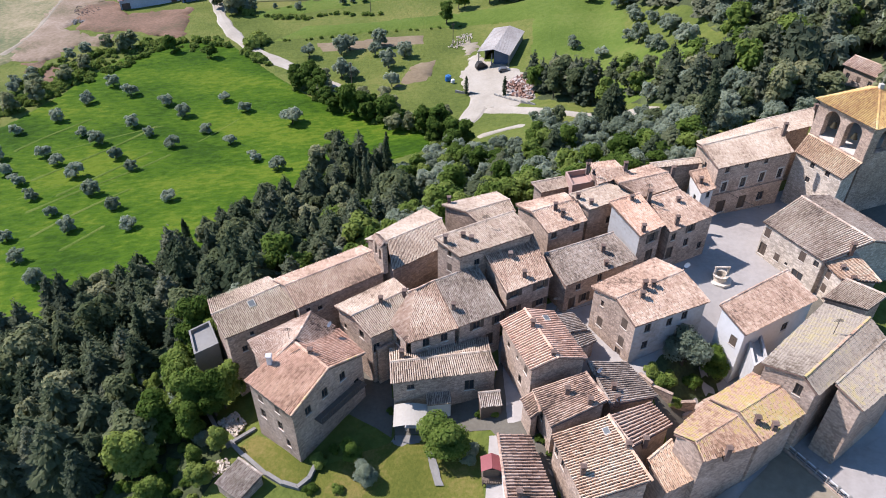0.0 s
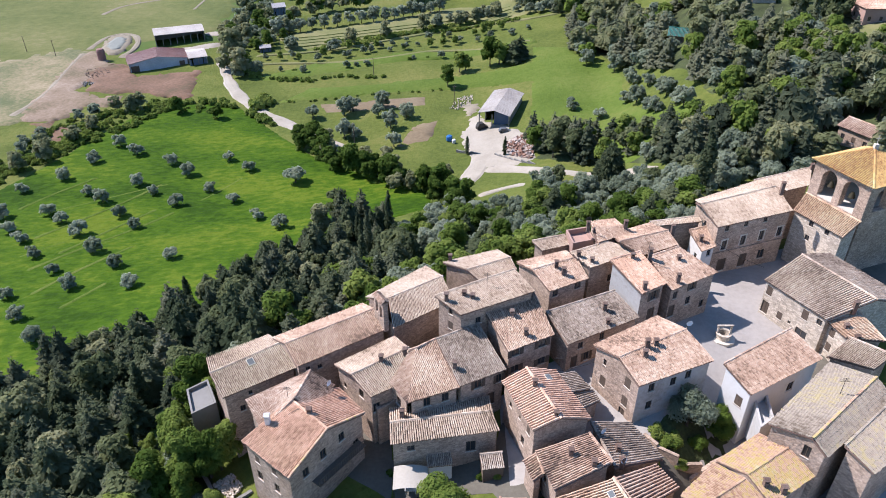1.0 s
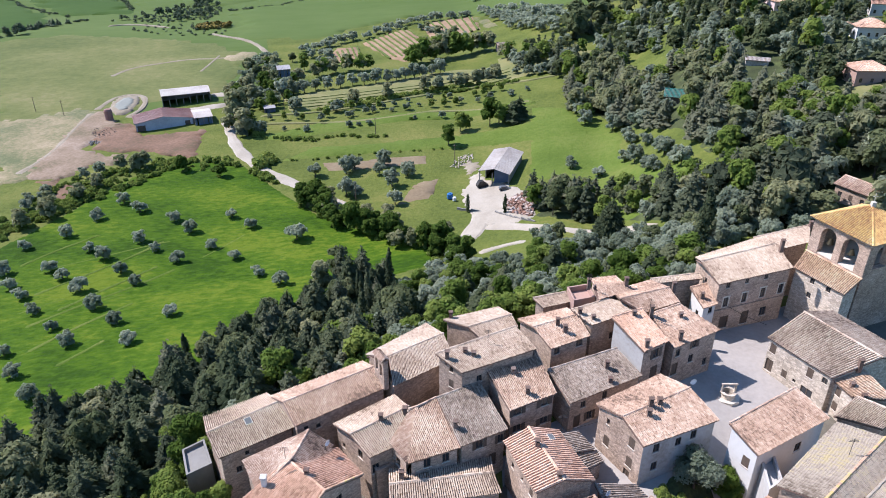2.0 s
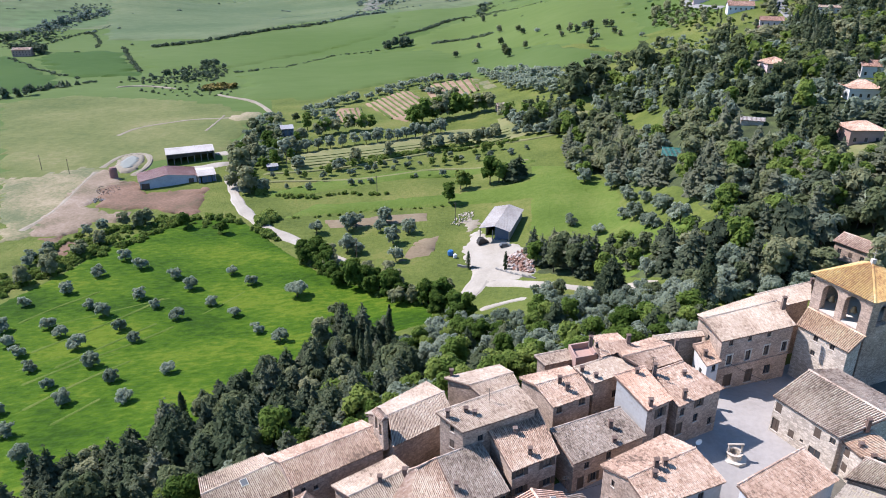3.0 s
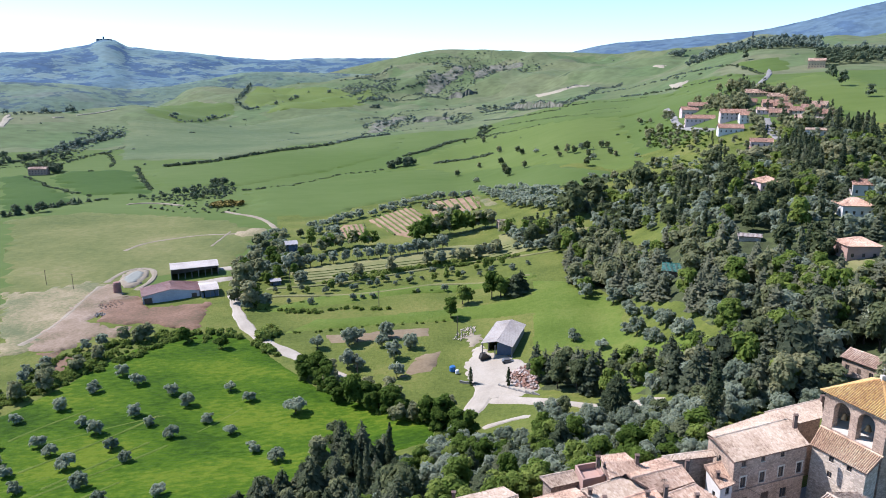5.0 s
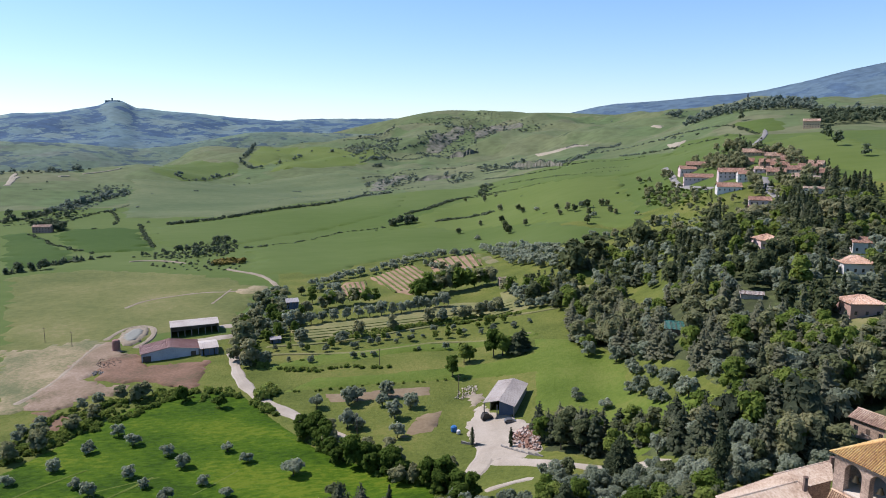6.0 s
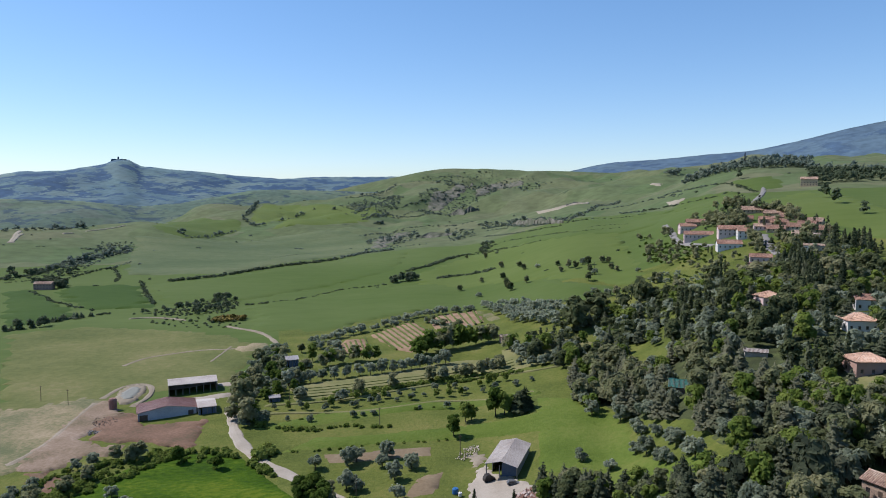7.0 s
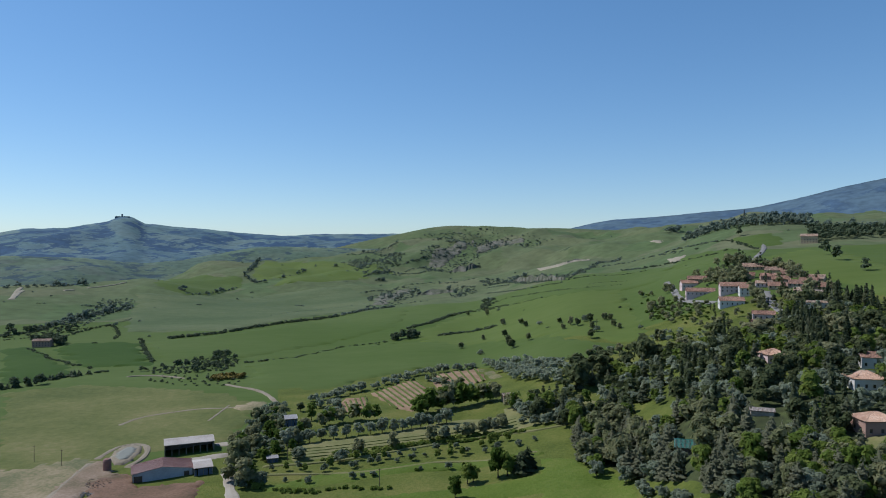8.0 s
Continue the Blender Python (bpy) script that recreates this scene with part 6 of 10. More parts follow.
def bell_tower():
    a0, a1 = Vector((59.5, 101.6, 0)), Vector((63.5, 92.1, 0))
    side = (a1 - a0).length
    d = (a1 - a0).normalized()
    n = Vector((-d.y, d.x, 0))
    ring = [a0, a1, a1 + n * side, a0 + n * side]
    mid = sum(ring, Vector()) / 4
    root = thing("bell_tower", mid.x, mid.y, -1.5, "square stone bell tower with arched openings and an orange tiled roof", "bell tower")
    inv = Matrix.Translation((mid.x, mid.y, -1.5)).inverted()
    verts, faces = [], []
    for i in range(4):
        p, q = ring[i], ring[(i + 1) % 4]
        arches = [(side * 0.31, 10.1 if i == 0 else 11.0, 13.6, side * 0.135), (side * 0.7, 10.1 if i == 0 else 11.0, 13.6, side * 0.135)] if i != 3 else []
        arch_wall(verts, faces, p, q, -1.5, 15.45, arches, 1.1)
    mesh_object("wall", verts, faces, STONE, root).matrix_parent_inverse = inv
    bm = bmesh.new()
    box_mesh(bm, a0 + d * 0.1 + n * 0.1 + Vector((0, 0, 10.0)), d * (side - 0.2), n * (side - 0.2), Vector((0, 0, 0.3)))
    part("belfry_floor", bm, TRIM, root).matrix_parent_inverse = inv
    bm = bmesh.new()
    box_mesh(bm, a0 - d * 0.25 - n * 0.25 + Vector((0, 0, 15.45)), d * (side + 0.5), n * (side + 0.5), Vector((0, 0, 0.25)))
    part("cornice", bm, TRIM, root).matrix_parent_inverse = inv
    out = [r + ((r - mid).normalized() * 0.75) + Vector((0, 0, 15.75)) for r in ring]
    apex = Vector((mid.x, mid.y, 18.9))
    for i in range(4):
        tile_plane((out[i], out[(i + 1) % 4], apex), TOWER_TILE, root, pitch=0.36, seed=900 + i).matrix_parent_inverse = inv
        ridge_row(out[i], apex, TOWER_TILE, root, 910 + i).matrix_parent_inverse = inv
    for k in (0.3, 0.68):
        bm = bmesh.new()
        bmesh.ops.create_cone(bm, cap_ends=True, segments=16, radius1=0.55, radius2=0.22, depth=0.9, matrix=Matrix.Translation(a0 + d * side * k + n * 0.9 + Vector((0, 0, 12.6))))
        part("bell", bm, BRONZE, root, "green-brown bronze bell").matrix_parent_inverse = inv
    bm = bmesh.new()
    box_mesh(bm, (mid.x - 0.3, mid.y - 0.3, 18.6), (0.6, 0, 0), (0, 0.6, 0), (0, 0, 1.0))
    box_mesh(bm, (mid.x - 0.03, mid.y - 0.03, 19.6), (0.06, 0, 0), (0, 0.06, 0), (0, 0, 1.5))
    box_mesh(bm, (mid.x - 0.4, mid.y - 0.03, 20.5), (0.8, 0, 0), (0, 0.06, 0), (0, 0, 0.06))
    part("finial", bm, TRIM, root).matrix_parent_inverse = inv


BRONZE = surface("bronze", [(0.3, (0.048, 0.042, 0.027)), (0.7, (0.09, 0.072, 0.042))], 4.0, rough=0.5, metal=0.8)
IRON = surface("dark_iron", [(0.3, (0.03, 0.028, 0.026)), (0.7, (0.07, 0.062, 0.055))], 6.0, rough=0.6, metal=0.6)
SHEET = surface("weathered_roof_sheet", [(0.3, (0.204, 0.192, 0.186)), (0.5, (0.27, 0.258, 0.252)), (0.7, (0.33, 0.318, 0.3))], 0.8, rough=0.6)
RUST = surface("rusty_roof_sheet", [(0.3, (0.1584, 0.0720, 0.0570)), (0.5, (0.2448, 0.1380, 0.1140)), (0.7, (0.3024, 0.2160, 0.1938))], 0.4, rough=0.7)
BLUE = surface("blue_painted_sheet", [(0.3, (0.06, 0.09, 0.144)), (0.7, (0.12, 0.162, 0.216))], 1.0, rough=0.6)
GREEN = surface("green_painted_sheet", [(0.3, (0.022, 0.125, 0.1)), (0.7, (0.04, 0.18, 0.15))], 1.0, rough=0.5)
PINK = surface("pink_plaster", [(0.3, (0.3, 0.186, 0.144)), (0.7, (0.372, 0.252, 0.204))], 1.0)
OCHRE = surface("ochre_plaster", [(0.3, (0.3888, 0.2754, 0.1620)), (0.7, (0.4860, 0.3726, 0.2430))], 1.0)
TIMBER = surface("weathered_timber", [(0.3, (0.072, 0.051, 0.036)), (0.7, (0.156, 0.12, 0.09))], 3.0)
CANVAS = surface("cream_canvas", [(0.3, (0.29, 0.265, 0.22)), (0.7, (0.38, 0.35, 0.3))], 2.0)
RED_PAINT = surface("dull_red_paint", [(0.3, (0.156, 0.036, 0.036)), (0.7, (0.216, 0.06, 0.06))], 3.0, rough=0.6)
CONCRETE = surface("pale_concrete", [(0.3, (0.13, 0.122, 0.108)), (0.5, (0.18, 0.17, 0.152)), (0.7, (0.24, 0.225, 0.205))], 1.5, bump=0.2)
# Darker than PAVING: part of the lanes' shade is mixed into this stone colour.
ALLEY = surface("shade_darkened_alley_stone", [(0.3, (0.0715, 0.0633, 0.0475)), (0.5, (0.1045, 0.0935, 0.0725)), (0.7, (0.1320, 0.1210, 0.0950))], 1.2, bump=0.3, bump_scale=5)
WATER = surface("muddy_pond_water", [(0.3, (0.1500, 0.1539, 0.1275)), (0.7, (0.2100, 0.2155, 0.1836))], 0.6, rough=0.7, spec=0.12)
RUBBER = surface("black_rubber", [(0.3, (0.02, 0.02, 0.02)), (0.7, (0.035, 0.035, 0.035))], 6.0)
BLUE_PLASTIC = surface("blue_plastic", [(0.3, (0.018, 0.096, 0.252)), (0.7, (0.036, 0.144, 0.33))], 3.0, rough=0.4)
WHITE_PAINT = surface("white_paint", [(0.3, (0.546, 0.546, 0.538)), (0.7, (0.624, 0.624, 0.616))], 3.0, rough=0.4)
CAR_GREY = surface("grey_car_paint", [(0.3, (0.072, 0.078, 0.084)), (0.7, (0.102, 0.108, 0.114))], 3.0, rough=0.3)
RUBBLE = surface("broken_brick", [(0.25, (0.18, 0.096, 0.066)), (0.5, (0.276, 0.174, 0.132)), (0.75, (0.36, 0.3, 0.258))], 3.0, island=0.9)
bell_tower()


def bell_gable():
    """The small bell wall on the end of the long chapel house."""
    p, q = Vector((-9.3, 74.4, 0)), Vector((-7.9, 72.2, 0))
    root = thing("bell_gable", -8.6, 73.3, 5.0, "small stone bell wall with two arches on a chapel roof", "bell gable")
    inv = Matrix.Translation((-8.6, 73.3, 5.0)).inverted()
    verts, faces = [], []
    length = (q - p).length
    d = (q - p).normalized()
    n = Vector((-d.y, d.x, 0)) * 0.7
    arches = [(length * 0.28, 6.6, 8.2, length * 0.13), (length * 0.7, 6.2, 7.8, length * 0.13)]
    arch_wall(verts, faces, p, q, 4.4, 9.0, arches, 0.7)
    arch_wall(verts, faces, q + n, p + n, 4.4, 9.0, [(length - c, s, t, h) for c, s, t, h in arches], -0.0)
    k = len(verts)
    verts += [p + Vector((0, 0, z)) for z in (4.4, 9.0)] + [p + n + Vector((0, 0, z)) for z in (9.0, 4.4)] + [q + Vector((0, 0, z)) for z in (4.4, 9.0)] + [q + n + Vector((0, 0, z)) for z in (9.0, 4.4)]
    faces += [(k, k + 1, k + 2, k + 3), (k + 4, k + 5, k + 6, k + 7)]
    mesh_object("wall", verts, faces, STONE, root).matrix_parent_inverse = inv
    c = (p + q) / 2 + n / 2
    tile_plane((p - n * 0.2 + Vector((0, 0, 9.0)), q - n * 0.2 + Vector((0, 0, 9.0)), q + n * 0.5 + Vector((0, 0, 9.4)), p + n * 0.5 + Vector((0, 0, 9.4))), TILE, root, seed=77).matrix_parent_inverse = inv
    tile_plane((q + n * 1.2 + Vector((0, 0, 9.0)), p + n * 1.2 + Vector((0, 0, 9.0)), p + n * 0.5 + Vector((0, 0, 9.4)), q + n * 0.5 + Vector((0, 0, 9.4))), TILE, root, seed=78).matrix_parent_inverse = inv
    for k in (0.28, 0.7):
        bm = bmesh.new()
        bmesh.ops.create_cone(bm, cap_ends=True, segments=12, radius1=0.24, radius2=0.1, depth=0.45, matrix=Matrix.Translation(p + d * length * k + n * 0.5 + Vector((0, 0, 7.6))))
        part("bell", bm, BRONZE, root).matrix_parent_inverse = inv


bell_gable()


# ---- the square ----
def ring_solid(bm, x, y, z, rows, sides=8, turn=0.0):
    """A turned solid through rows of (radius, height)."""
    loops = [[bm.verts.new((x + r * math.cos(turn + 6.2832 * i / sides), y + r * math.sin(turn + 6.2832 * i / sides), z + h)) for i in range(sides)] for r, h in rows]
    for a, b in zip(loops, loops[1:]):
        for i in range(sides):
            bm.faces.new((a[i], a[(i + 1) % sides], b[(i + 1) % sides], b[i]))
    bm.faces.new(loops[-1])


def well():
    x, y = 39.3, 76.3
    z = height(x, y) + 0.12
    root = thing("well", x, y, z, "round travertine well on a stepped base in the square", "well")
    for name, rows, sides in (("step", [(1.75, -0.3), (1.75, 0.2)], 8), ("parapet", [(1.05, 0.2), (1.0, 0.35), (0.95, 0.9), (1.12, 0.95), (1.12, 1.08), (0.7, 1.08), (0.68, 0.3)], 16)):
        bm = bmesh.new()
        ring_solid(bm, 0, 0, 0, rows, sides)
        part(name, bm, LIME if name == "parapet" else TRIM, root)
    for s in (-1, 1):
        bm = bmesh.new()
        box_mesh(bm, (s * 0.9 - 0.11, -0.11, 1.08), (0.22, 0, 0), (0, 0.22, 0), (0, 0, 1.1))
        part("post", bm, LIME, root)
    bm = bmesh.new()
    box_mesh(bm, (-1.1, -0.13, 2.18), (2.2, 0, 0), (0, 0.26, 0), (0, 0, 0.2))
    part("crossbeam", bm, LIME, root)


well()


def cable(p, q, sag, name="overhead_cable"):
    cu = bpy.data.curves.new(name, "CURVE")
    cu.dimensions, cu.bevel_depth = "3D", 0.03
    sp = cu.splines.new("POLY")
    sp.points.add(16)
    for i, pt in enumerate(sp.points):
        t = i / 16
        o = Vector(p).lerp(Vector(q), t)
        pt.co = (o.x, o.y, o.z - sag * 4 * t * (1 - t), 1)
    cu.materials.append(IRON)
    return tagged(new(name, cu), "thin dark overhead cable between house walls", "cable")


cable((41.5, 90.6, 7.0), (47.5, 85.8, 5.6), 0.3)
cable((13.0, 66.0, 3.0), (19.5, 67.0, 4.0), 0.3)


# ---- gardens in front of the houses ----
def garden_wall(line, tall, thick, label="rough stone garden wall", material=STONE, name="garden_wall", top=None):
    root = thing(name, line[0][0], line[0][1], height(*line[0]), label, "wall")
    inv = Matrix.Translation(root.location).inverted()
    for (x0, y0), (x1, y1) in zip(line, line[1:]):
        d = Vector((x1 - x0, y1 - y0, 0))
        k = max(1, int(d.length / 2.5))
        side = Vector((-d.y, d.x, 0)).normalized() * thick
        bm = bmesh.new()
        for i in range(k):
            o = Vector((x0, y0, 0)) + d * (i / k)
            z = min(height(o.x, o.y), height(o.x + d.x / k, o.y + d.y / k)) - 0.5
            t = (top if top is not None else height(o.x, o.y) + tall) + 0.06 * math.sin(3.1 * i)
            box_mesh(bm, (o.x, o.y, z), d / k, side, (0, 0, t - z))
        part("wall_length", bm, material, root).matrix_parent_inverse = inv
        bm = bmesh.new()
        for i in range(k):
            o = Vector((x0, y0, 0)) + d * (i / k) - side * 0.1
            t = (top if top is not None else height(o.x, o.y) + tall) + 0.06 * math.sin(3.1 * i)
            box_mesh(bm, (o.x, o.y, t), d / k * 0.985, side * 1.2, (0, 0, 0.09))
        part("coping", bm, material, root).matrix_parent_inverse = inv
    return root


drape("garden_lawn", [(-15.2, 45.4), (-14.7, 49.0), (-9.6, 51.0), (-5.7, 52.4), (-1.6, 53.0), (4.3, 50.2), (4.7, 43.1), (-15.3, 44.0)], LAWN, "trampled garden lawn with worn patches", "lawn", lift=0.05)
drape("garden_lawn", [(-25.6, 52.7), (-23.0, 54.6), (-19.4, 52.5), (-15.6, 49.4), (-16.0, 46.5), (-20.6, 48.3), (-23.9, 50.8)], LAWN, "rough green lawn beside the tall house", "lawn", lift=0.05)
drape("garden_path", [(-2.1, 50.8), (-1.1, 50.5), (0.1, 46.3), (-0.9, 46.3)], CONCRETE, "narrow concrete garden path", "path", lift=0.22, step=1.0)
drape("alley_paving", [(-14.9, 58.4), (-10.0, 55.4), (-6.2, 52.8), (-6.5, 59.8), (-7.2, 67.9), (-10.4, 68.6), (-10.4, 64.5)], ALLEY, "trodden paving between the houses, darkened for shade", "pavement", lift=0.07)
drape("alley_paving", [(43.9, 63.7), (50.0, 69.2), (57.0, 75.1), (56.4, 77.2), (49.3, 71.4)], ALLEY, "trodden paving between the houses, darkened for shade", "pavement", lift=0.09)
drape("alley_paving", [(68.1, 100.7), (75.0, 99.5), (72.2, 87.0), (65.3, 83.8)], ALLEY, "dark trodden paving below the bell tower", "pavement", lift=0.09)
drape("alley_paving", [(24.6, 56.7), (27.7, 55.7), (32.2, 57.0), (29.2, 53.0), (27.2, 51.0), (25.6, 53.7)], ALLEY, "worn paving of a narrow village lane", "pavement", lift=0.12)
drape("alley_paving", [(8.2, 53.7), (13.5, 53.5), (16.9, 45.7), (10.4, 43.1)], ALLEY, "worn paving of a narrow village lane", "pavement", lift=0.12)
drape("alley_paving", [(-6.4, 58.5), (0.4, 58.6), (6.8, 59.4), (7.9, 52.6), (3.8, 53.1), (-1.6, 53.2), (-5.7, 53.0)], ALLEY, "trodden paving behind the low house, darkened for shade", "pavement", lift=0.08)
drape("alley_paving", [(5.9, 58.7), (7.3, 62.7), (8.8, 62.5), (11.7, 50.8), (9.8, 49.3), (6.7, 51.2), (4.5, 55.2)], ALLEY, "trodden paving between the houses, darkened for shade", "pavement", lift=0.09)
drape("terrace", [(-6.3, 52.1), (-5.7, 53.2), (-2.3, 52.9), (-1.9, 51.5), (-4.6, 51.2)], CONCRETE, "small concrete terrace under the canopy", "terrace", lift=0.08)
garden_wall([(-26.2, 53.4), (-23.9, 51.1), (-20.6, 48.3), (-18.4, 46.9), (-16.3, 46.2), (-15.1, 47.5), (-14.5, 49.7)], 0.6, 0.4, "weathered grey garden wall", CONCRETE)
garden_wall([(-31.2, 59.7), (-28.2, 55.3), (-26.3, 52.8)], 0.8, 0.4, "weathered grey garden wall", CONCRETE)
garden_wall([(-25.9, 53.0), (-23.2, 55.4)], 0.5, 0.35, "pale rendered garden wall", CONCRETE)
garden_wall([(23.8, 58.3), (25.0, 56.6), (27.2, 55.1), (30.3, 55.2)], 0.7, 0.35, "low stone wall along the lane")
garden_wall([(29.0, 54.3), (32.0, 56.4), (34.0, 57.4)], 0.8, 0.35, "low stone wall along the lane")


def canopy():
    x, y, _ = (-3.88, 53.91, -4.00)
    z = height(x, y)
    root = thing("garden_canopy", x, y, z, "cream canvas canopy on posts beside the low house", "canopy")
    w, dpt, h = 4.0, 3.0, 2.3
    verts = [((i / 8 - 0.5) * w, (j / 4 - 0.5) * dpt, h + 0.35 * math.sin(math.pi * i / 8) + 0.1 * j) for j in range(5) for i in range(9)]
    faces = [(j * 9 + i, j * 9 + i + 1, j * 9 + i + 10, j * 9 + i + 9) for j in range(4) for i in range(8)]
    cover = mesh_object("cover", verts, faces, CANVAS, root)
    s = cover.modifiers.new("thickness", "SOLIDIFY")
    s.thickness = 0.04
    for i in (-1, 1):
        for j in (-1, 1):
            bm = bmesh.new()
            box_mesh(bm, (i * w * 0.48 - 0.04, j * dpt * 0.48 - 0.04, -0.2), (0.08, 0, 0), (0, 0.08, 0), (0, 0, h + 0.25 + 0.2 * j))
            part("post", bm, IRON, root)
    bm = bmesh.new()
    box_mesh(bm, (-0.7, -0.45, 0.7), (1.4, 0, 0), (0, 0.9, 0), (0, 0, 0.06))
    for i in (-0.6, 0.55):
        for j in (-0.4, 0.35):
            box_mesh(bm, (i, j, 0), (0.06, 0, 0), (0, 0.06, 0), (0, 0, 0.7))
    part("table", bm, WHITE_PAINT, root)


canopy()


def lean_shed(label, x, y, turn, w, d, h, walls, tiles, rise=0.5, name="garden_shed", windows=()):
    c, s = math.cos(radians(turn)), math.sin(radians(turn))
    pts = [(x + u * c - v * s, y + u * s + v * c) for u, v in ((-w / 2, -d / 2), (w / 2, -d / 2), (w / 2, d / 2), (-w / 2, d / 2))]
    g = height(x, y)
    return house(name, label, "mono", *pts, g + h, g + h + rise, tiles=tiles, walls=walls, overhang=0.12, category="shed", group="garden sheds", windows=windows, base=g - 0.3, seed=int(x * 7))


lean_shed("small white garden shed with a ribbed tiled roof", *(-0.63, 56.66, -4.20)[:2], 8, 3.0, 3.0, 2.6, PLASTER, PALE_TILE, windows=[("front", 0.5, 1.2, 0.5, 0.5, "plain")])
lean_shed("open store with a ribbed grey roof", *(5.65, 55.36, -4.00)[:2], 8, 2.7, 1.8, 2.2, TIMBER, GREY_TILE)
lean_shed("low hut with a grey ribbed sheet roof below the garden wall", *(-23.17, 47.04, -8.50)[:2], -35, 4.0, 3.6, 1.5, STONE, GREY_TILE)


def playhouse():
    x, y, _ = (5.42, 47.35, -5.40)
    z = height(x, y)
    root = thing("playhouse", x, y, z, "small timber garden playhouse with a dull red gable roof", "playhouse")
    bm = bmesh.new()
    box_mesh(bm, (-0.95, -0.8, 0.35), (1.9, 0, 0), (0, 1.6, 0), (0, 0, 1.2))
    part("body", bm, TIMBER, root)
    for s in (-1, 1):
        bm = bmesh.new()
        box_mesh(bm, (0, -1.0, 2.15), (s * 1.2, 0, -0.65), (0, 2.0, 0), (0, 0, 0.06))
        part("roof", bm, RED_PAINT, root)
    bm = bmesh.new()
    box_mesh(bm, (-1.1, -1.7, 0.2), (2.2, 0, 0), (0, 2.5, 0), (0, 0, 0.12))
    for i in (-1.05, 0.95):
        box_mesh(bm, (i, -1.65, -0.2), (0.1, 0, 0), (0, 0.1, 0), (0, 0, 1.2))
        box_mesh(bm, (i, 0.7, -0.2), (0.1, 0, 0), (0, 0.1, 0), (0, 0, 0.5))
    part("porch", bm, TIMBER, root)
    bm = bmesh.new()
    for k in range(9):
        box_mesh(bm, (-1.05 + 0.25 * k, -1.66, 0.3), (0.06, 0, 0), (0, 0.05, 0), (0, 0, 0.55))
    part("railing", bm, IRON, root)


playhouse()

# Courtyard grass in the dark FLOOR colour, which paints its shade as well.
drape("garden_bed", [(24.7, 58.8), (25.6, 56.6), (27.7, 55.5), (30.9, 56.2), (34.4, 57.8), (36.2, 61.0), (33.2, 63.4), (27.4, 61.7)], FLOOR, "walled courtyard soil and grass, coloured dark for its shade", "garden", lift=0.2, step=1.2, wobble=0.3)
# the lower street beyond the terrace
drape("street", [(36.0, 41.8), (43.0, 47.1), (45.6, 48.6), (53.2, 51.4), (54.2, 48.3), (48.4, 37.6), (34.2, 38.2)], PAVING, "pale paved street below the houses", "pavement", step=2.0)


drape("terrace_floor", [(30.2, 42.0), (34.0, 45.2), (38.2, 49.0), (42.3, 42.4), (42.1, 40.9)], DRYEARTH, "beige paved terrace behind the railing", "pavement", lift=0.12, step=1.0)


def terrace_railing():
    p, q = Vector((38.59, 49.00, -2.00)), Vector((42.60, 42.16, -2.00))
    root = thing("railing", p.x, p.y, p.z, "white-capped iron railing along a terrace", "railing")
    inv = Matrix.Translation(p).inverted()
    d = q - p
    for i in range(7):
        bm = bmesh.new()
        o = p + d * (i / 6)
        box_mesh(bm, o + Vector((-0.07, -0.07, -0.3)), (0.14, 0, 0), (0, 0.14, 0), (0, 0, 1.3))
        box_mesh(bm, o + Vector((-0.13, -0.13, 1.0)), (0.26, 0, 0), (0, 0.26, 0), (0, 0, 0.1))
        part("post", bm, CONCRETE, root).matrix_parent_inverse = inv
    n = Vector((-d.y, d.x, 0)).normalized() * 0.06
    for h in (0.15, 0.5, 0.9):
        bm = bmesh.new()
        box_mesh(bm, p + Vector((0, 0, h)), d, n, (0, 0, 0.06))
        part("rail", bm, WHITE_PAINT if h > 0.8 else IRON, root).matrix_parent_inverse = inv
    bm = bmesh.new()
    box_mesh(bm, p - n * 3 + Vector((0, 0, -2)), d, n * 3, (0, 0, 2.2))
    part("retaining_wall", bm, STONE, root).matrix_parent_inverse = inv


terrace_railing()


# ---- farm buildings in the valley ----
def ribbed_roof(corners, material, parent, pitch=0.9):
    """Sheet roof folded into ribs up the slope, one sheet with a closed underside."""
    c = [Vector(p) for p in corners]
    up = (c[1] - c[0]).cross(c[3] - c[0]).normalized()
    if up.z < 0:
        up = -up
    n = max(2, round((c[1] - c[0]).length / pitch))
    line = []
    for i in range(n):
        line += [(i / n, 0.12), ((i + 0.72) / n, 0.12), ((i + 0.78) / n, 0.24), ((i + 0.94) / n, 0.24)]
    line.append((1.0, 0.12))
    verts, faces = [], []
    for t, h in line:
        lo, hi = c[0].lerp(c[1], t), c[3].lerp(c[2], t)
        verts += [lo + up * h, hi + up * h, lo, hi]
    for i in range(len(line) - 1):
        a = 4 * i
        faces += [(a, a + 4, a + 5, a + 1), (a + 2, a + 3, a + 7, a + 6), (a, a + 2, a + 6, a + 4), (a + 1, a + 5, a + 7, a + 3)]
    k = 4 * (len(line) - 1)
    faces += [(0, 1, 3, 2), (k, k + 2, k + 3, k + 1)]
    return mesh_object("roof", verts, faces, material, parent)


PALE_SHEET = surface("weathered_pale_roof_sheets", [(0.3, (0.2349, 0.2016, 0.1730)), (0.5, (0.3524, 0.3168, 0.2790)), (0.7, (0.4698, 0.4320, 0.3850))], 0.8, rough=0.7)
WHITEWASH = surface("grimy_whitewash", [(0.3, (0.24, 0.25, 0.27)), (0.5, (0.38, 0.4, 0.43)), (0.7, (0.5, 0.52, 0.55))], 1.2)

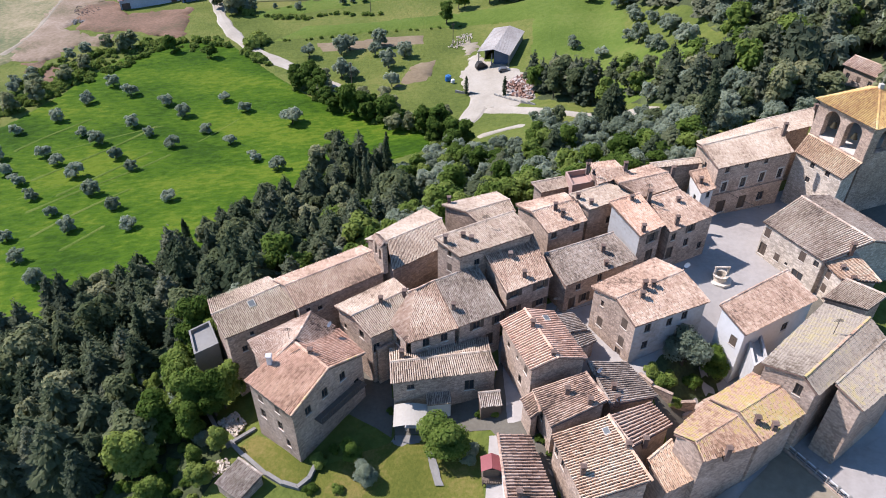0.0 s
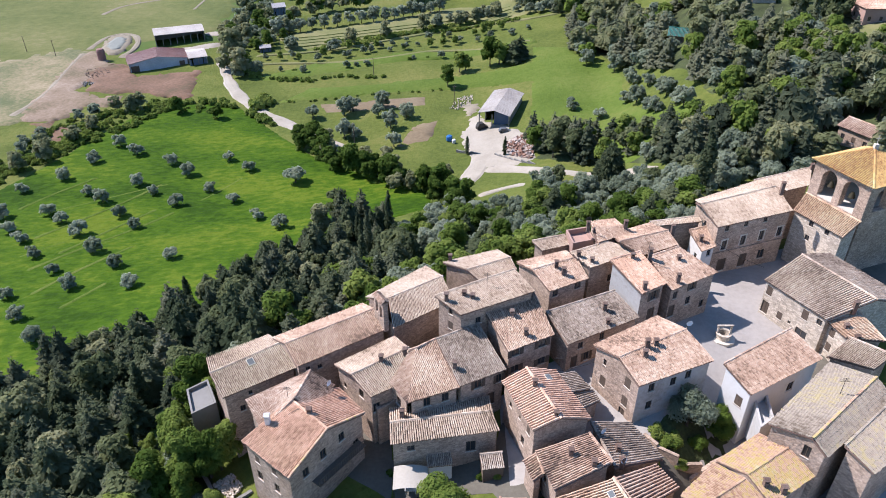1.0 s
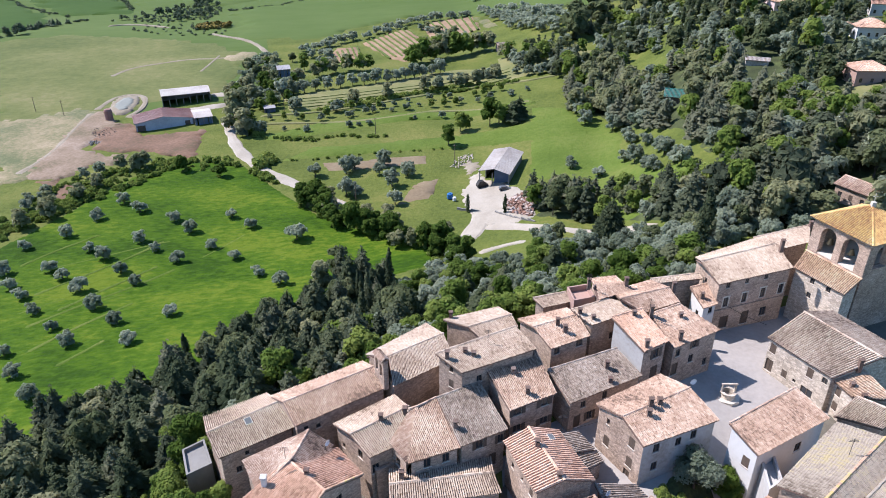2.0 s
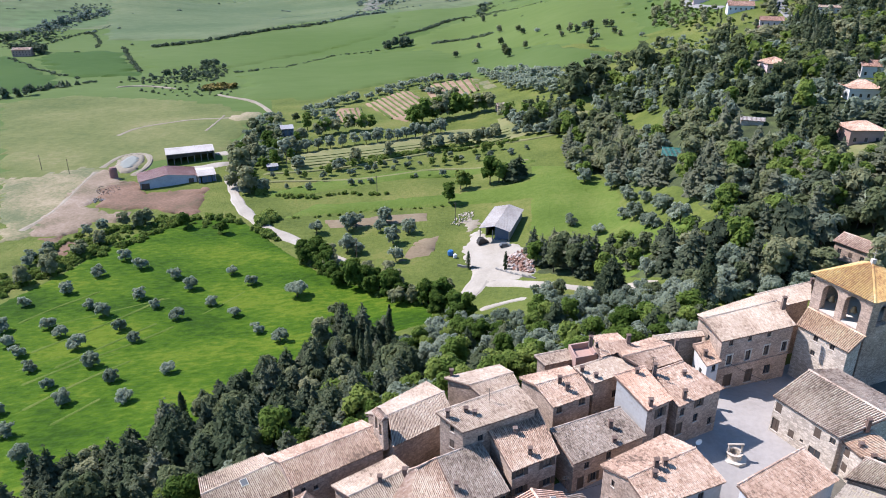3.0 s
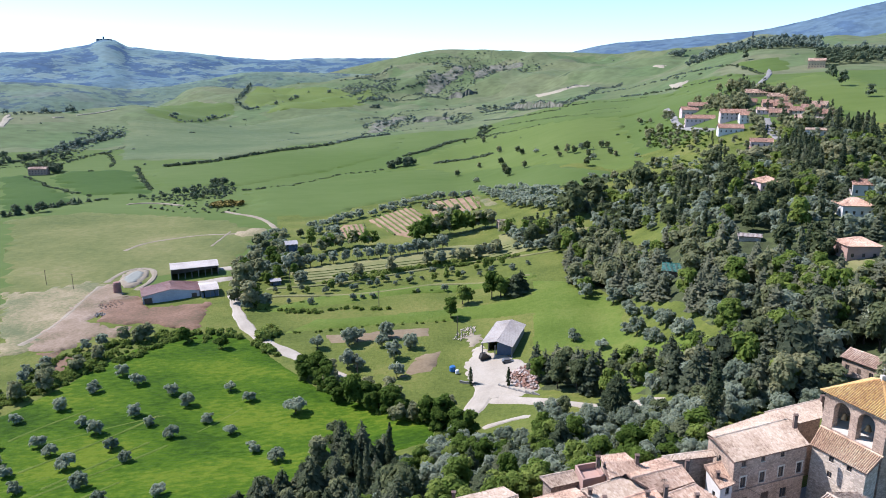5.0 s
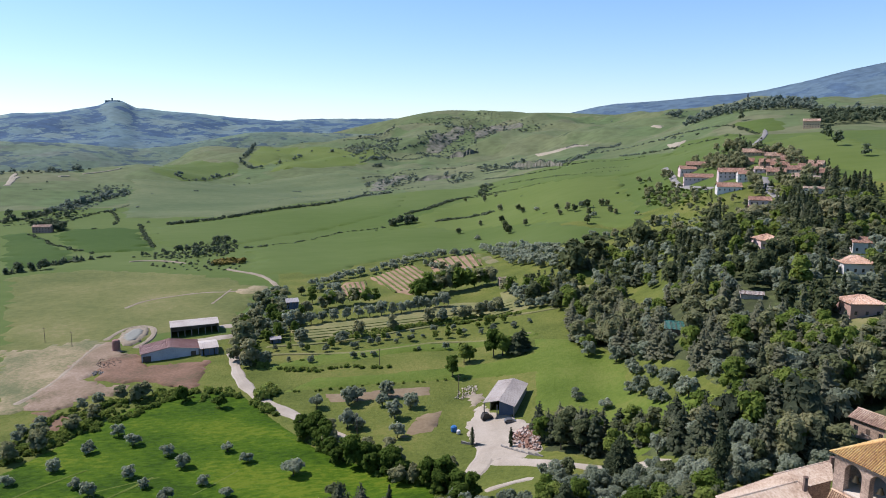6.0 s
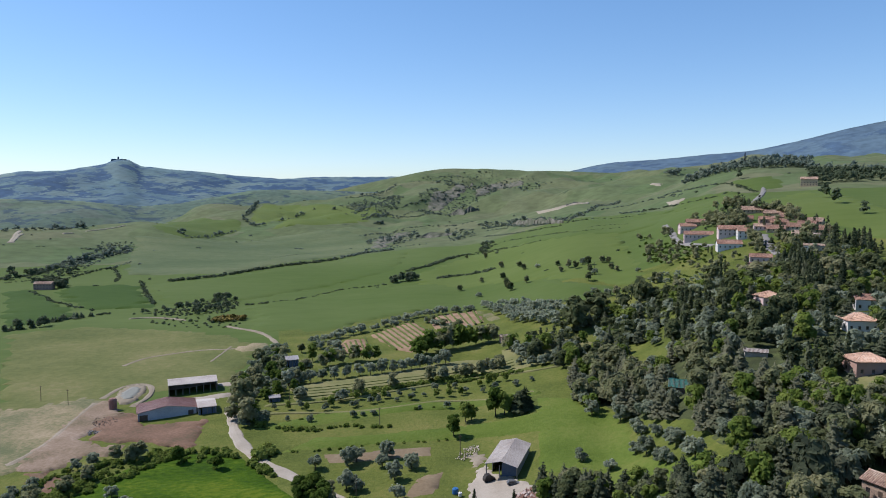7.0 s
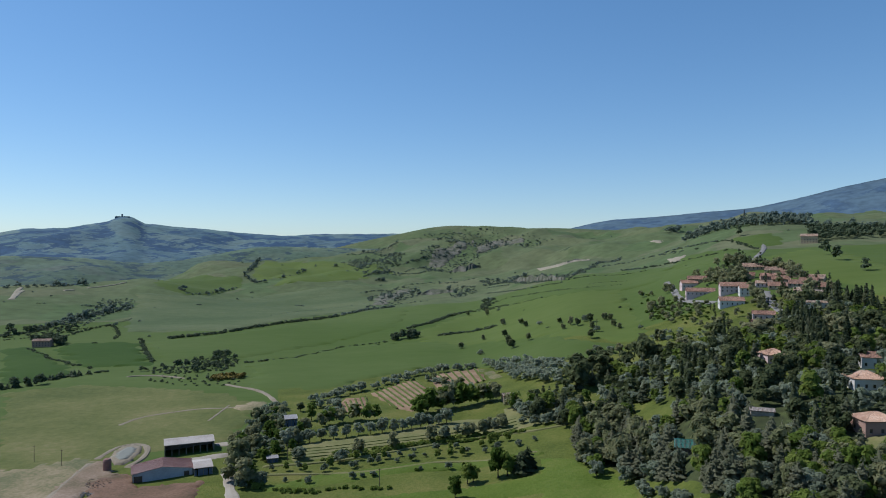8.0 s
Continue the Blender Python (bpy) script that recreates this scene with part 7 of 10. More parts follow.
def barn(label, x, y, turn, length, width, eave, rise, roof, wall, open_front=True, bays=7, name="barn", gable_x=False):
    """A long farm building with posts, back and end walls, and two roof pitches."""
    z = height(x, y)
    root = thing(name, x, y, z, label, "barn", "farm buildings")
    root.rotation_euler = (0, 0, radians(turn))
    l, w = length / 2, width / 2
    ribbed_roof([(-l - 0.4, -w - 0.6, eave), (l + 0.4, -w - 0.6, eave), (l + 0.4, 0, eave + rise), (-l - 0.4, 0, eave + rise)], roof, root)
    ribbed_roof([(l + 0.4, w + 0.6, eave), (-l - 0.4, w + 0.6, eave), (-l - 0.4, 0, eave + rise), (l + 0.4, 0, eave + rise)], roof, root)
    bm = bmesh.new()
    box_mesh(bm, (-l, w - 0.25, -1.5), (length, 0, 0), (0, 0.25, 0), (0, 0, eave + 1.4))
    part("rear_wall", bm, wall, root)
    for s in (-1, 1):
        bm = bmesh.new()
        x0 = s * l - (0.25 if s > 0 else 0)
        v = [bm.verts.new((x0 + dx, yy, zz)) for dx in (0, 0.25) for yy, zz in ((-w, -1.5), (w, -1.5), (w, eave - 0.05), (0, eave + rise - 0.05), (-w, eave - 0.05))]
        bm.faces.new(v[:5])
        bm.faces.new(v[9:4:-1])
        for i in range(5):
            bm.faces.new((v[i], v[(i + 1) % 5], v[5 + (i + 1) % 5], v[5 + i]))
        part("end_wall", bm, wall, root)
    for i in range(bays + 1):
        bm = bmesh.new()
        box_mesh(bm, (-l + length * i / bays - 0.18, -w, -1.5), (0.36, 0, 0), (0, 0.36, 0), (0, 0, eave + 1.4))
        part("post", bm, CONCRETE, root)
    if not open_front:
        bm = bmesh.new()
        box_mesh(bm, (-l, -w + 0.05, -1.5), (length * 0.12, 0, 0), (0, 0.2, 0), (0, 0, eave + 0.6))
        box_mesh(bm, (-l + length * 0.2, -w + 0.05, -1.5), (length * 0.55, 0, 0), (0, 0.2, 0), (0, 0, eave + 1.0))
        box_mesh(bm, (-l + length * 0.8, -w + 0.05, -1.5), (length * 0.2, 0, 0), (0, 0.2, 0), (0, 0, eave + 1.0))
        part("front_wall", bm, BLUE, root)
    return root


barn("long open cattle barn with a weathered pale sheet roof", *(-138.4, 367.0), 23, 24, 13, 5.4, 1.3, PALE_SHEET, CONCRETE)
low_barn = barn("low cattle barn with a rusty sheet roof and whitewashed front", *(-136.2, 327.6), 115, 15, 26, 3.7, 2.2, RUST, WHITEWASH)
# Flat dark panels on the end wall stand in for shaded doorways.
for at, wide in ((-12.4, 3.6), (9.0, 2.4)):
    bm = bmesh.new()
    box_mesh(bm, (-7.56, -at - wide, -0.3), (0.05, 0, 0), (0, wide, 0), (0, 0, 3.0))
    part("door", bm, SHUTTER, low_barn, "dark panel for the shade in a doorway")
barn("small lean store beside the cattle barn", *(-118.3, 330.4), 24, 8, 13, 3.6, 0.9, PALE_SHEET, WHITEWASH, False, 2)
barn("grey roofed hut among the trees", *(-96.3, 416.4), 20, 7, 9, 4.5, 1.4, SHEET, PLASTER, False, 2, "hut")
barn("small pale hut at the end of the orchard", *(-88.4, 343.3), 20, 5, 5, 2.2, 0.6, SHEET, CONCRETE, False, 2, "hut")


def farm_shed():
    """The pale sheet-roofed shed in the gravel yard, open to the front."""
    fl, fr = Vector((*(12.76, 237.83, -30.60)[:2], 0)), Vector((*(22.97, 234.60, -30.60)[:2], 0))
    x, y = fl.x, fl.y
    z = height(x, y)
    root = thing("farm_shed", x, y, z, "open fronted farm shed with a pale ribbed sheet roof", "shed", "farm buildings")
    inv = Matrix.Translation((x, y, z)).inverted()
    d = (fr - fl).normalized()
    n = Vector((-d.y, d.x, 0))
    w, dep, e, r = (fr - fl).length, 23.0, -30.6 - z, 1.5
    o = Vector((fl.x, fl.y, z))
    mid = d * (w / 2)
    lift = Vector((0, 0, e))
    ribbed_roof([o + n * (dep + 0.5) - d * 0.5 + lift, o - n * 0.8 - d * 0.5 + lift, o - n * 0.8 + mid + lift * ((e + r) / e), o + n * (dep + 0.5) + mid + lift * ((e + r) / e)], PALE_SHEET, root).matrix_parent_inverse = inv
    ribbed_roof([o - n * 0.8 + d * (w + 0.5) + lift, o + n * (dep + 0.5) + d * (w + 0.5) + lift, o + n * (dep + 0.5) + mid + lift * ((e + r) / e), o - n * 0.8 + mid + lift * ((e + r) / e)], PALE_SHEET, root).matrix_parent_inverse = inv
    down = Vector((0, 0, -1))
    for name, p, ex, ey in (("side_wall", o + d * (w - 0.2), d * 0.2, n * dep), ("side_wall", o + n * (dep * 0.35), d * 0.2, n * dep * 0.65), ("rear_wall", o + n * (dep - 0.2), d * w, n * 0.2)):
        bm = bmesh.new()
        box_mesh(bm, p + down, ex, ey, (0, 0, e + 0.9))
        part(name, bm, SHEET, root).matrix_parent_inverse = inv
    bm = bmesh.new()
    box_mesh(bm, o + d * (w * 0.45) + n * 2.4 + down, d * (w * 0.53), n * 0.15, (0, 0, e + 0.9))
    part("door", bm, BLUE, root, "blue panel across half the shed front").matrix_parent_inverse = inv
    for k in (0.0, 0.44, 1.0):
        bm = bmesh.new()
        box_mesh(bm, o + d * (w * k - 0.15) - n * 0.5 + down, d * 0.3, n * 0.3, (0, 0, e + 0.9))
        part("post", bm, CONCRETE, root).matrix_parent_inverse = inv


farm_shed()


def vehicle(name, label, x, y, turn, length, wide, tall, paint):
    """A small vehicle: body, cab, glass and four wheels."""
    z = height(x, y) + 0.2
    root = thing(name, x, y, z, label, "car" if name == "car" else "tractor")
    root.rotation_euler = (0, 0, radians(turn))
    bm = bmesh.new()
    ring = [(-length / 2, 0.35), (length / 2, 0.35), (length / 2, tall * 0.5), (length * 0.28, tall * 0.58), (length * 0.1, tall), (-length * 0.32, tall), (-length * 0.46, tall * 0.6), (-length / 2, tall * 0.55)]
    a = [bm.verts.new((u, -wide / 2, h)) for u, h in ring]
    b = [bm.verts.new((u, wide / 2, h)) for u, h in ring]
    bm.faces.new(a)
    bm.faces.new(b[::-1])
    for i in range(len(ring)):
        j = (i + 1) % len(ring)
        bm.faces.new((a[j], a[i], b[i], b[j]))
    body = part("body", bm, paint, root)
    bm = bmesh.new()
    box_mesh(bm, (-length * 0.3, -wide / 2 - 0.01, tall * 0.62), (length * 0.4, 0, 0), (0, wide + 0.02, 0), (0, 0, tall * 0.28))
    part("glass", bm, GLASS, body)
    for i in (-0.32, 0.32):
        for j in (-1, 1):
            bm = bmesh.new()
            bmesh.ops.create_cone(bm, cap_ends=True, segments=14, radius1=tall * 0.24, radius2=tall * 0.24, depth=0.22, matrix=Matrix.Translation((length * i, j * wide * 0.46, tall * 0.24)) @ Matrix.Rotation(radians(90), 4, "X"))
            part("wheel", bm, RUBBER, root)


vehicle("tractor", "muddy grey tractor parked by the shed", *(13.6, 237.1), 20, 4.0, 2.0, 2.6, IRON)
vehicle("car", "grey car parked in the gravel yard", *(21.3, 229.9), 5, 4.2, 1.8, 1.5, CAR_GREY)
vehicle("car", "white car beside the farm track", *(-121.0, 386.2), 25, 4.2, 1.8, 1.5, WHITE_PAINT)


def heap(name, label, ring, count, size, material, tall, seed):
    """A heap of broken blocks within a ring."""
    rng = random.Random(seed)
    spots = scatter(ring, size * 0.55, seed)[:count]
    verts, faces = [], []
    cx, cy = sum(p[0] for p in ring) / len(ring), sum(p[1] for p in ring) / len(ring)
    reach = max(math.hypot(p[0] - cx, p[1] - cy) for p in ring)
    for x, y in spots:
        up = height(x, y) + 0.25 + tall * max(0, 1 - math.hypot(x - cx, y - cy) / reach) * rng.uniform(0.4, 1)
        m = Matrix.Translation((x, y, up)) @ Euler((rng.uniform(-0.6, 0.6), rng.uniform(-0.6, 0.6), rng.uniform(0, 6))).to_matrix().to_4x4()
        s = [size * rng.uniform(0.3, 0.9) for _ in range(3)]
        a = len(verts)
        verts += [m @ Vector(((i - 0.5) * s[0], (j - 0.5) * s[1], (k - 0.5) * s[2])) for k in (0, 1) for j in (0, 1) for i in (0, 1)]
        faces += [tuple(a + i for i in f) for f in ((0, 2, 3, 1), (4, 5, 7, 6), (0, 1, 5, 4), (2, 6, 7, 3), (0, 4, 6, 2), (1, 3, 7, 5))]
    return tagged(mesh_object(name, verts, faces, material), label, "rubble", kind="stuff")


heap("rubble", "heap of broken reddish bricks and stone blocks", [(20.9, 218.7), (28.1, 223.2), (30.2, 216.5), (27.7, 199.7), (21.0, 208.3)], 260, 1.4, RUBBLE, 1.2, 5)
drape("bare_patch", [(6.5, 264.4), (10.7, 266.9), (13.7, 263.1), (13.4, 255.8), (10.6, 253.3), (9.1, 246.9), (8.1, 255.4)], DRYEARTH, "patchy pale earth strewn with stones", "ground", lift=0.1, step=1.4, wobble=1.2)
heap("rubble", "scattered pale stones on the grass", [(1.9, 261.5), (5.2, 271.1), (11.4, 274.5), (11.6, 267.8), (7.4, 263.0), (5.0, 258.6)], 70, 0.7, LIME, 0.15, 6)
heap("rubble", "heap of farm scrap and timber by the yard", [(-164.9, 312.0), (-167.0, 322.4), (-155.9, 318.3), (-150.1, 306.3), (-157.2, 303.4)], 110, 0.9, TIMBER, 0.7, 7)
heap("rubble", "stack of old planks and stones in the yard", [(-161.8, 302.1), (-155.8, 304.9), (-152.5, 297.7), (-158.5, 297.3)], 40, 0.9, CONCRETE, 0.4, 17)
heap("rubble", "loose stones below the garden wall", [(-28.6, 57.0), (-26.6, 58.4), (-24.6, 56.4), (-25.6, 54.3)], 130, 0.45, LIME, 0.25, 8)
heap("rubble", "loose stones below the garden wall", [(-28.4, 50.5), (-26.0, 51.2), (-25.0, 49.8), (-27.2, 48.8)], 120, 0.42, LIME, 0.25, 9)
garden_wall([(4.1, 219.6), (11.2, 215.2)], 0.9, 0.4, "pale rendered yard wall", CONCRETE)
garden_wall([(16.6, 211.2), (22.2, 202.4), (27.9, 195.5)], 0.9, 0.4, "pale rendered yard wall", CONCRETE)


def tank(x, y, r, tall, material, label):
    root = thing("tank", x, y, height(x, y) + 0.2, label, "tank")
    bm = bmesh.new()
    ring_solid(bm, 0, 0, 0, [(r * 0.9, 0), (r, 0.1), (r, tall * 0.85), (r * 0.8, tall), (r * 0.25, tall), (r * 0.25, tall + 0.12)], 14)
    part("body", bm, material, root)


tank(*(1.8, 230.1), 1.1, 1.9, BLUE_PLASTIC, "round blue plastic water tank")
tank(*(3.4, 227.8), 0.7, 1.3, WHITE_PAINT, "white plastic water tank")
tank(*(-165.7, 334.3), 1.9, 5.6, RUST, "tall rusty feed silo")


def oval(px, py, rx, ry, n=20, turn=0.0):
    c, s = math.cos(turn), math.sin(turn)
    return [(px + rx * math.cos(6.283 * i / n) * c - ry * math.sin(6.283 * i / n) * s, py + rx * math.cos(6.283 * i / n) * s + ry * math.sin(6.283 * i / n) * c) for i in range(n)]


drape("pond_bank", [(-174.3, 353.7), (-177.4, 364.8), (-177.5, 375.2), (-173.1, 379.9), (-167.8, 376.1), (-162.4, 364.4), (-160.7, 351.2), (-162.5, 343.0), (-167.3, 343.2)], DRYEARTH, "pale trodden bank round a farm pond", "bank", lift=0.6, step=1.6, wobble=0.6)
drape("pond", [(-171.7, 352.6), (-174.2, 362.4), (-174.1, 371.5), (-170.6, 373.8), (-166.8, 369.0), (-164.0, 359.9), (-163.7, 351.3), (-166.1, 347.2)], WATER, "small shallow farm pond", "pond", lift=0.9, step=1.6)


# ---- houses along the ridge ----
def villa(label, x, y, turn, length, width, eave, rise, walls, tiles, storeys=2, group="ridge houses", name="house", shape="gable"):
    """A country house of that plan and eave height, its front turned by so many degrees."""
    c, s = math.cos(radians(turn)), math.sin(radians(turn))

    def at(u, v):
        return (x + u * c - v * s, y + u * s + v * c)

    l, w = length / 2, width / 2
    low = min(height(*at(u, v)) for u in (-l, l) for v in (-w, w))
    g = max(low, height(x, y) - 0.6)
    sunk = g - low
    rows = []
    n = max(2, round(length / 3.6))
    for k in range(storeys):
        for i in range(n):
            rows.append(("front", (i + 0.5) / n, 1.8 + sunk + 2.8 * k, 1.0, 1.4, "closed" if (i + k) % 2 else "plain"))
        rows += [("left", t, 1.8 + sunk + 2.8 * k, 1.0, 1.4, "plain") for t in (0.3, 0.7)]
    e = max(0.0, l - w) if shape == "hip" else l
    return house(name, label, shape, at(-l, -w), at(l, -w), at(l, w), at(-l, w), g + eave, g + eave + rise, at(-e, 0), at(e, 0), tiles=tiles, walls=walls, windows=rows, overhang=0.5, group=group, base=low - 0.5, seed=int(abs(x)), pitch=0.55)


WHITE_RED = "white house with a red tiled roof on the ridge"
PINK_RED = "pink house with a red tiled roof on the ridge"
OCHRE_RED = "ochre house with a tiled roof in the hamlet"
BROWN_ROOF = "brown-roofed terrace house in the hamlet"
villa(WHITE_RED, 226.9, 671.7, -3, 16, 10, 4.9, 3.0, PALE_PINK, NEW_TILE, 1)
villa(PINK_RED, 218.8, 618.2, -13, 25, 10, 4.0, 3.0, PALE_PINK, NEW_TILE, 1)
villa(OCHRE_RED, 240.3, 673.2, -12, 28, 9, 2.9, 3.2, OCHRE, NEW_TILE, 1)
villa(PINK_RED, 234.5, 585.8, -12, 22, 11, 5.8, 3.2, PALE_PINK, NEW_TILE, 2)
villa(WHITE_RED, 237.3, 565.9, -13, 12, 11, 6.2, 2.8, PLASTER, NEW_TILE, 2)
villa(WHITE_RED, 216.6, 544.4, -10, 19, 10, 4.2, 3.0, PLASTER, NEW_TILE, 1)
villa(PINK_RED, 213.0, 480.2, -18, 15, 8, 4.1, 2.3, PALE_PINK, NEW_TILE, 1)
villa(PINK_RED, 202.3, 460.3, -18, 12, 7, 2.6, 1.9, PALE_PINK, NEW_TILE, 1)
villa("pink-grey house with a broad hipped roof among trees", 163.7, 358.2, 5, 12, 11, 4.6, 2.6, PALE_PINK, RED_TILE, 2, shape="hip")
villa(BROWN_ROOF, 282.8, 656.8, -11, 22, 11, 3.1, 3.4, OCHRE, TILE, 1)
villa(BROWN_ROOF, 292.9, 633.1, -39, 20, 9, 2.7, 3.0, OCHRE, TILE, 1)
villa(BROWN_ROOF, 295.2, 608.7, -38, 20, 9, 2.8, 3.1, OCHRE, NEW_TILE, 1)
villa(PINK_RED, 275.5, 609.1, -14, 16, 9, 3.3, 2.7, PINK, NEW_TILE, 2)
villa(BROWN_ROOF, 278.4, 594.7, -23, 15, 8, 3.0, 3.3, OCHRE, NEW_TILE, 2)
villa(PINK_RED, 260.2, 585.7, -16, 14, 8, 3.3, 2.3, PALE_PINK, TILE, 2)
villa(BROWN_ROOF, 266.0, 574.0, -21, 15, 8, 2.9, 3.2, OCHRE, NEW_TILE, 2)
villa(OCHRE_RED, 281.0, 571.0, -38, 14, 8, 2.9, 3.2, LIME, NEW_TILE, 2)
villa(OCHRE_RED, 290.4, 571.6, -43, 15, 8, 2.9, 3.2, OCHRE, NEW_TILE, 2)
villa(OCHRE_RED, 269.6, 544.3, -36, 9, 8, 2.9, 3.2, LIME, TILE, 2)
villa(BROWN_ROOF, 287.0, 545.2, -38, 15, 8, 3.1, 3.4, OCHRE, NEW_TILE, 1)
villa(OCHRE_RED, 264.5, 622.2, -25, 8, 7, 2.8, 3.1, OCHRE, NEW_TILE, 1)
villa(BROWN_ROOF, 300.3, 578.3, -41, 13, 8, 2.9, 3.2, OCHRE, TILE, 1)
villa("grey-roofed modern house on the ridge", 271.8, 530.0, -23, 15, 9, 4.0, 1.6, PLASTER, GREY_TILE, 1)
villa("long pale modern house on the ridge", 257.0, 490.5, -30, 18, 8, 4.0, 1.2, PLASTER, PALE_TILE, 1)
villa("pale stone house half hidden in trees", 230.0, 422.3, -19, 13, 9, 4.5, 2, LIME, PALE_TILE, 1, shape="hip")
villa(WHITE_RED, 192.3, 318.2, -19, 15, 9, 5.2, 2.2, PLASTER, NEW_TILE, 2)
villa("white house with a broad brown hipped roof", 166.1, 283.3, -6, 13, 11, 4.8, 2.6, PLASTER, RED_TILE, 2, shape="hip")
villa("pink house with a hipped tiled roof beside a lawn", 139.4, 232.1, -1, 12, 10, 5.2, 2.2, PINK, RED_TILE, 2, shape="hip")
villa("stone farmhouse on the ridge field", 449.9, 885.6, -27, 20, 12, 9.0, 3, OCHRE, TILE, 2)
villa("timber hut with a green sheet roof in the wood", *(88.7, 263.3), -18, 10, 8, 3.4, 2.2, TIMBER, GREEN, 1, name="hut")
villa("small grey store in the olive grove", *(117.5, 266.0), -20, 9, 5, 2.5, 0.8, LIME, PALE_SHEET, 1, name="hut")
villa("stone house with a pink tiled roof behind the church", *(98.9, 153.6), -62, 9.5, 7.5, 4.2, 1.5, STONE, TILE, 1)
villa("isolated stone farmhouse among cypresses", *(-463.2, 786.8), 10, 20, 12, 7.0, 2.0, PINK, TILE)
villa("stone hut among the orchard trees", *(36.3, 446.3), 10, 9, 7, 4.0, 1.2, STONE, GREY_TILE, 1)


def castle():
    g, r = radians(-25.3), 3690.0
    x, y = r * math.sin(g), r * math.cos(g)
    z = LOOKOUT + r * math.tan(radians(2.4))
    root = thing("castle_tower", x, y, z, "far ruined castle tower on a crag", "castle")
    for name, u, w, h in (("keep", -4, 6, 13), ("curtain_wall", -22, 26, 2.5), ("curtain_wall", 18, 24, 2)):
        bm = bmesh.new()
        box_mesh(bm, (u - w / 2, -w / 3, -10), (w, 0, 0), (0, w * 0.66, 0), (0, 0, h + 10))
        # the castle shares the hills' colour, haze included
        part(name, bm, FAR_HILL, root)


castle()
def vine_row(p, q, wide=1.3, tall=1.3, seed=0, material=None):
    """A trellised row of vines: an uneven leafy ridge along the ground from p to q."""
    rng = random.Random(seed)
    d = math.hypot(q[0] - p[0], q[1] - p[1])
    n = max(4, int(d / 1.6))
    nx, ny = -(q[1] - p[1]) / d, (q[0] - p[0]) / d
    verts, faces = [], []
    for i in range(n + 1):
        x, y = p[0] + (q[0] - p[0]) * i / n, p[1] + (q[1] - p[1]) * i / n
        z, w, h = height(x, y) + 0.5, wide * rng.uniform(0.3, 0.65), tall * rng.uniform(0.45, 1.15)
        for s, k in ((-1, -0.4), (-0.7, 0.7), (0.1, 1.0), (0.8, 0.6), (1, -0.4)):
            verts.append((x + nx * w * s, y + ny * w * s, z + h * k))
        if i:
            a = 5 * i
            faces += [(a - 5 + k, a - 4 + k, a + 1 + k, a + k) for k in range(4)]
    ob = mesh_object("vine_row", verts, faces, material or VINE)
    return tagged(ob, "green row of trellised vines on the slope", "vines", "vine rows", kind="stuff")


def vine_rows(a0, a1, b0, b1, count, wide, tall, seed):
    """Rows from points along a0-a1 to points along b0-b1."""
    for i in range(count):
        t = (i + 0.5) / count
        vine_row((a0[0] + (a1[0] - a0[0]) * t, a0[1] + (a1[1] - a0[1]) * t), (b0[0] + (b1[0] - b0[0]) * t, b0[1] + (b1[1] - b0[1]) * t), wide, tall, seed + i)


VINE = surface("vine_leaves", [(0.3, (0.05, 0.075, 0.018)), (0.5, (0.085, 0.115, 0.028)), (0.7, (0.13, 0.15, 0.045))], 2.0, bump=0.8, bump_scale=3.0, spec=0.08)
vine_rows((-58.6, 506.0), (-28.6, 550.9), (-36.8, 447.5), (-2.3, 468.0), 9, 1.7, 0.9, 700)
vine_rows((-20.8, 558.5), (21.4, 583.3), (-5.8, 507.3), (26.1, 522.3), 7, 1.8, 0.9, 720)
vine_rows((-76.9, 469.1), (-59.5, 492.8), (-68.8, 444.4), (-50.4, 444.0), 6, 1.4, 0.8, 740)
vine_rows((-84.5, 362.4), (-78.1, 343.0), (36.2, 399.6), (35.7, 374.1), 4, 0.4, 0.4, 760)


# ---- aerials and dishes on the roofs ----
def aerial(x, y, z, tall=1.8):
    root = thing("tv_aerial", x, y, z - 0.6, "thin metal television aerial on a roof", "aerial", "roof aerials")
    bm = bmesh.new()
    ring_solid(bm, 0, 0, 0, [(0.035, 0), (0.03, tall + 0.6)], 6)
    part("mast", bm, IRON, root)
    for k in range(3):
        bm = bmesh.new()
        box_mesh(bm, (-0.55 + 0.1 * k, -0.02, tall + 0.1 + 0.18 * k), (1.1 - 0.2 * k, 0, 0), (0, 0.04, 0), (0, 0, 0.04))
        part("rod", bm, IRON, root)


def dish(x, y, z, turn):
    root = thing("satellite_dish", x, y, z, "white satellite dish on a roof", "satellite dish", "roof aerials")
    root.rotation_euler = (0, 0, radians(turn))
    bm = bmesh.new()
    rows = [[bm.verts.new((0.42 * k / 4 * math.cos(6.283 * i / 14), -0.18 + 0.16 * (k / 4) ** 2 * -1, 0.75 + 0.42 * k / 4 * math.sin(6.283 * i / 14))) for i in range(14)] for k in range(1, 5)]
    for a, b in zip(rows, rows[1:]):
        for i in range(14):
            bm.faces.new((a[i], a[(i + 1) % 14], b[(i + 1) % 14], b[i]))
    bm.faces.new(rows[0])
    part("reflector", bm, WHITE_PAINT, root)
    bm = bmesh.new()
    ring_solid(bm, 0, 0, -0.4, [(0.035, 0), (0.035, 1.1)], 6)
    part("mast", bm, IRON, root)


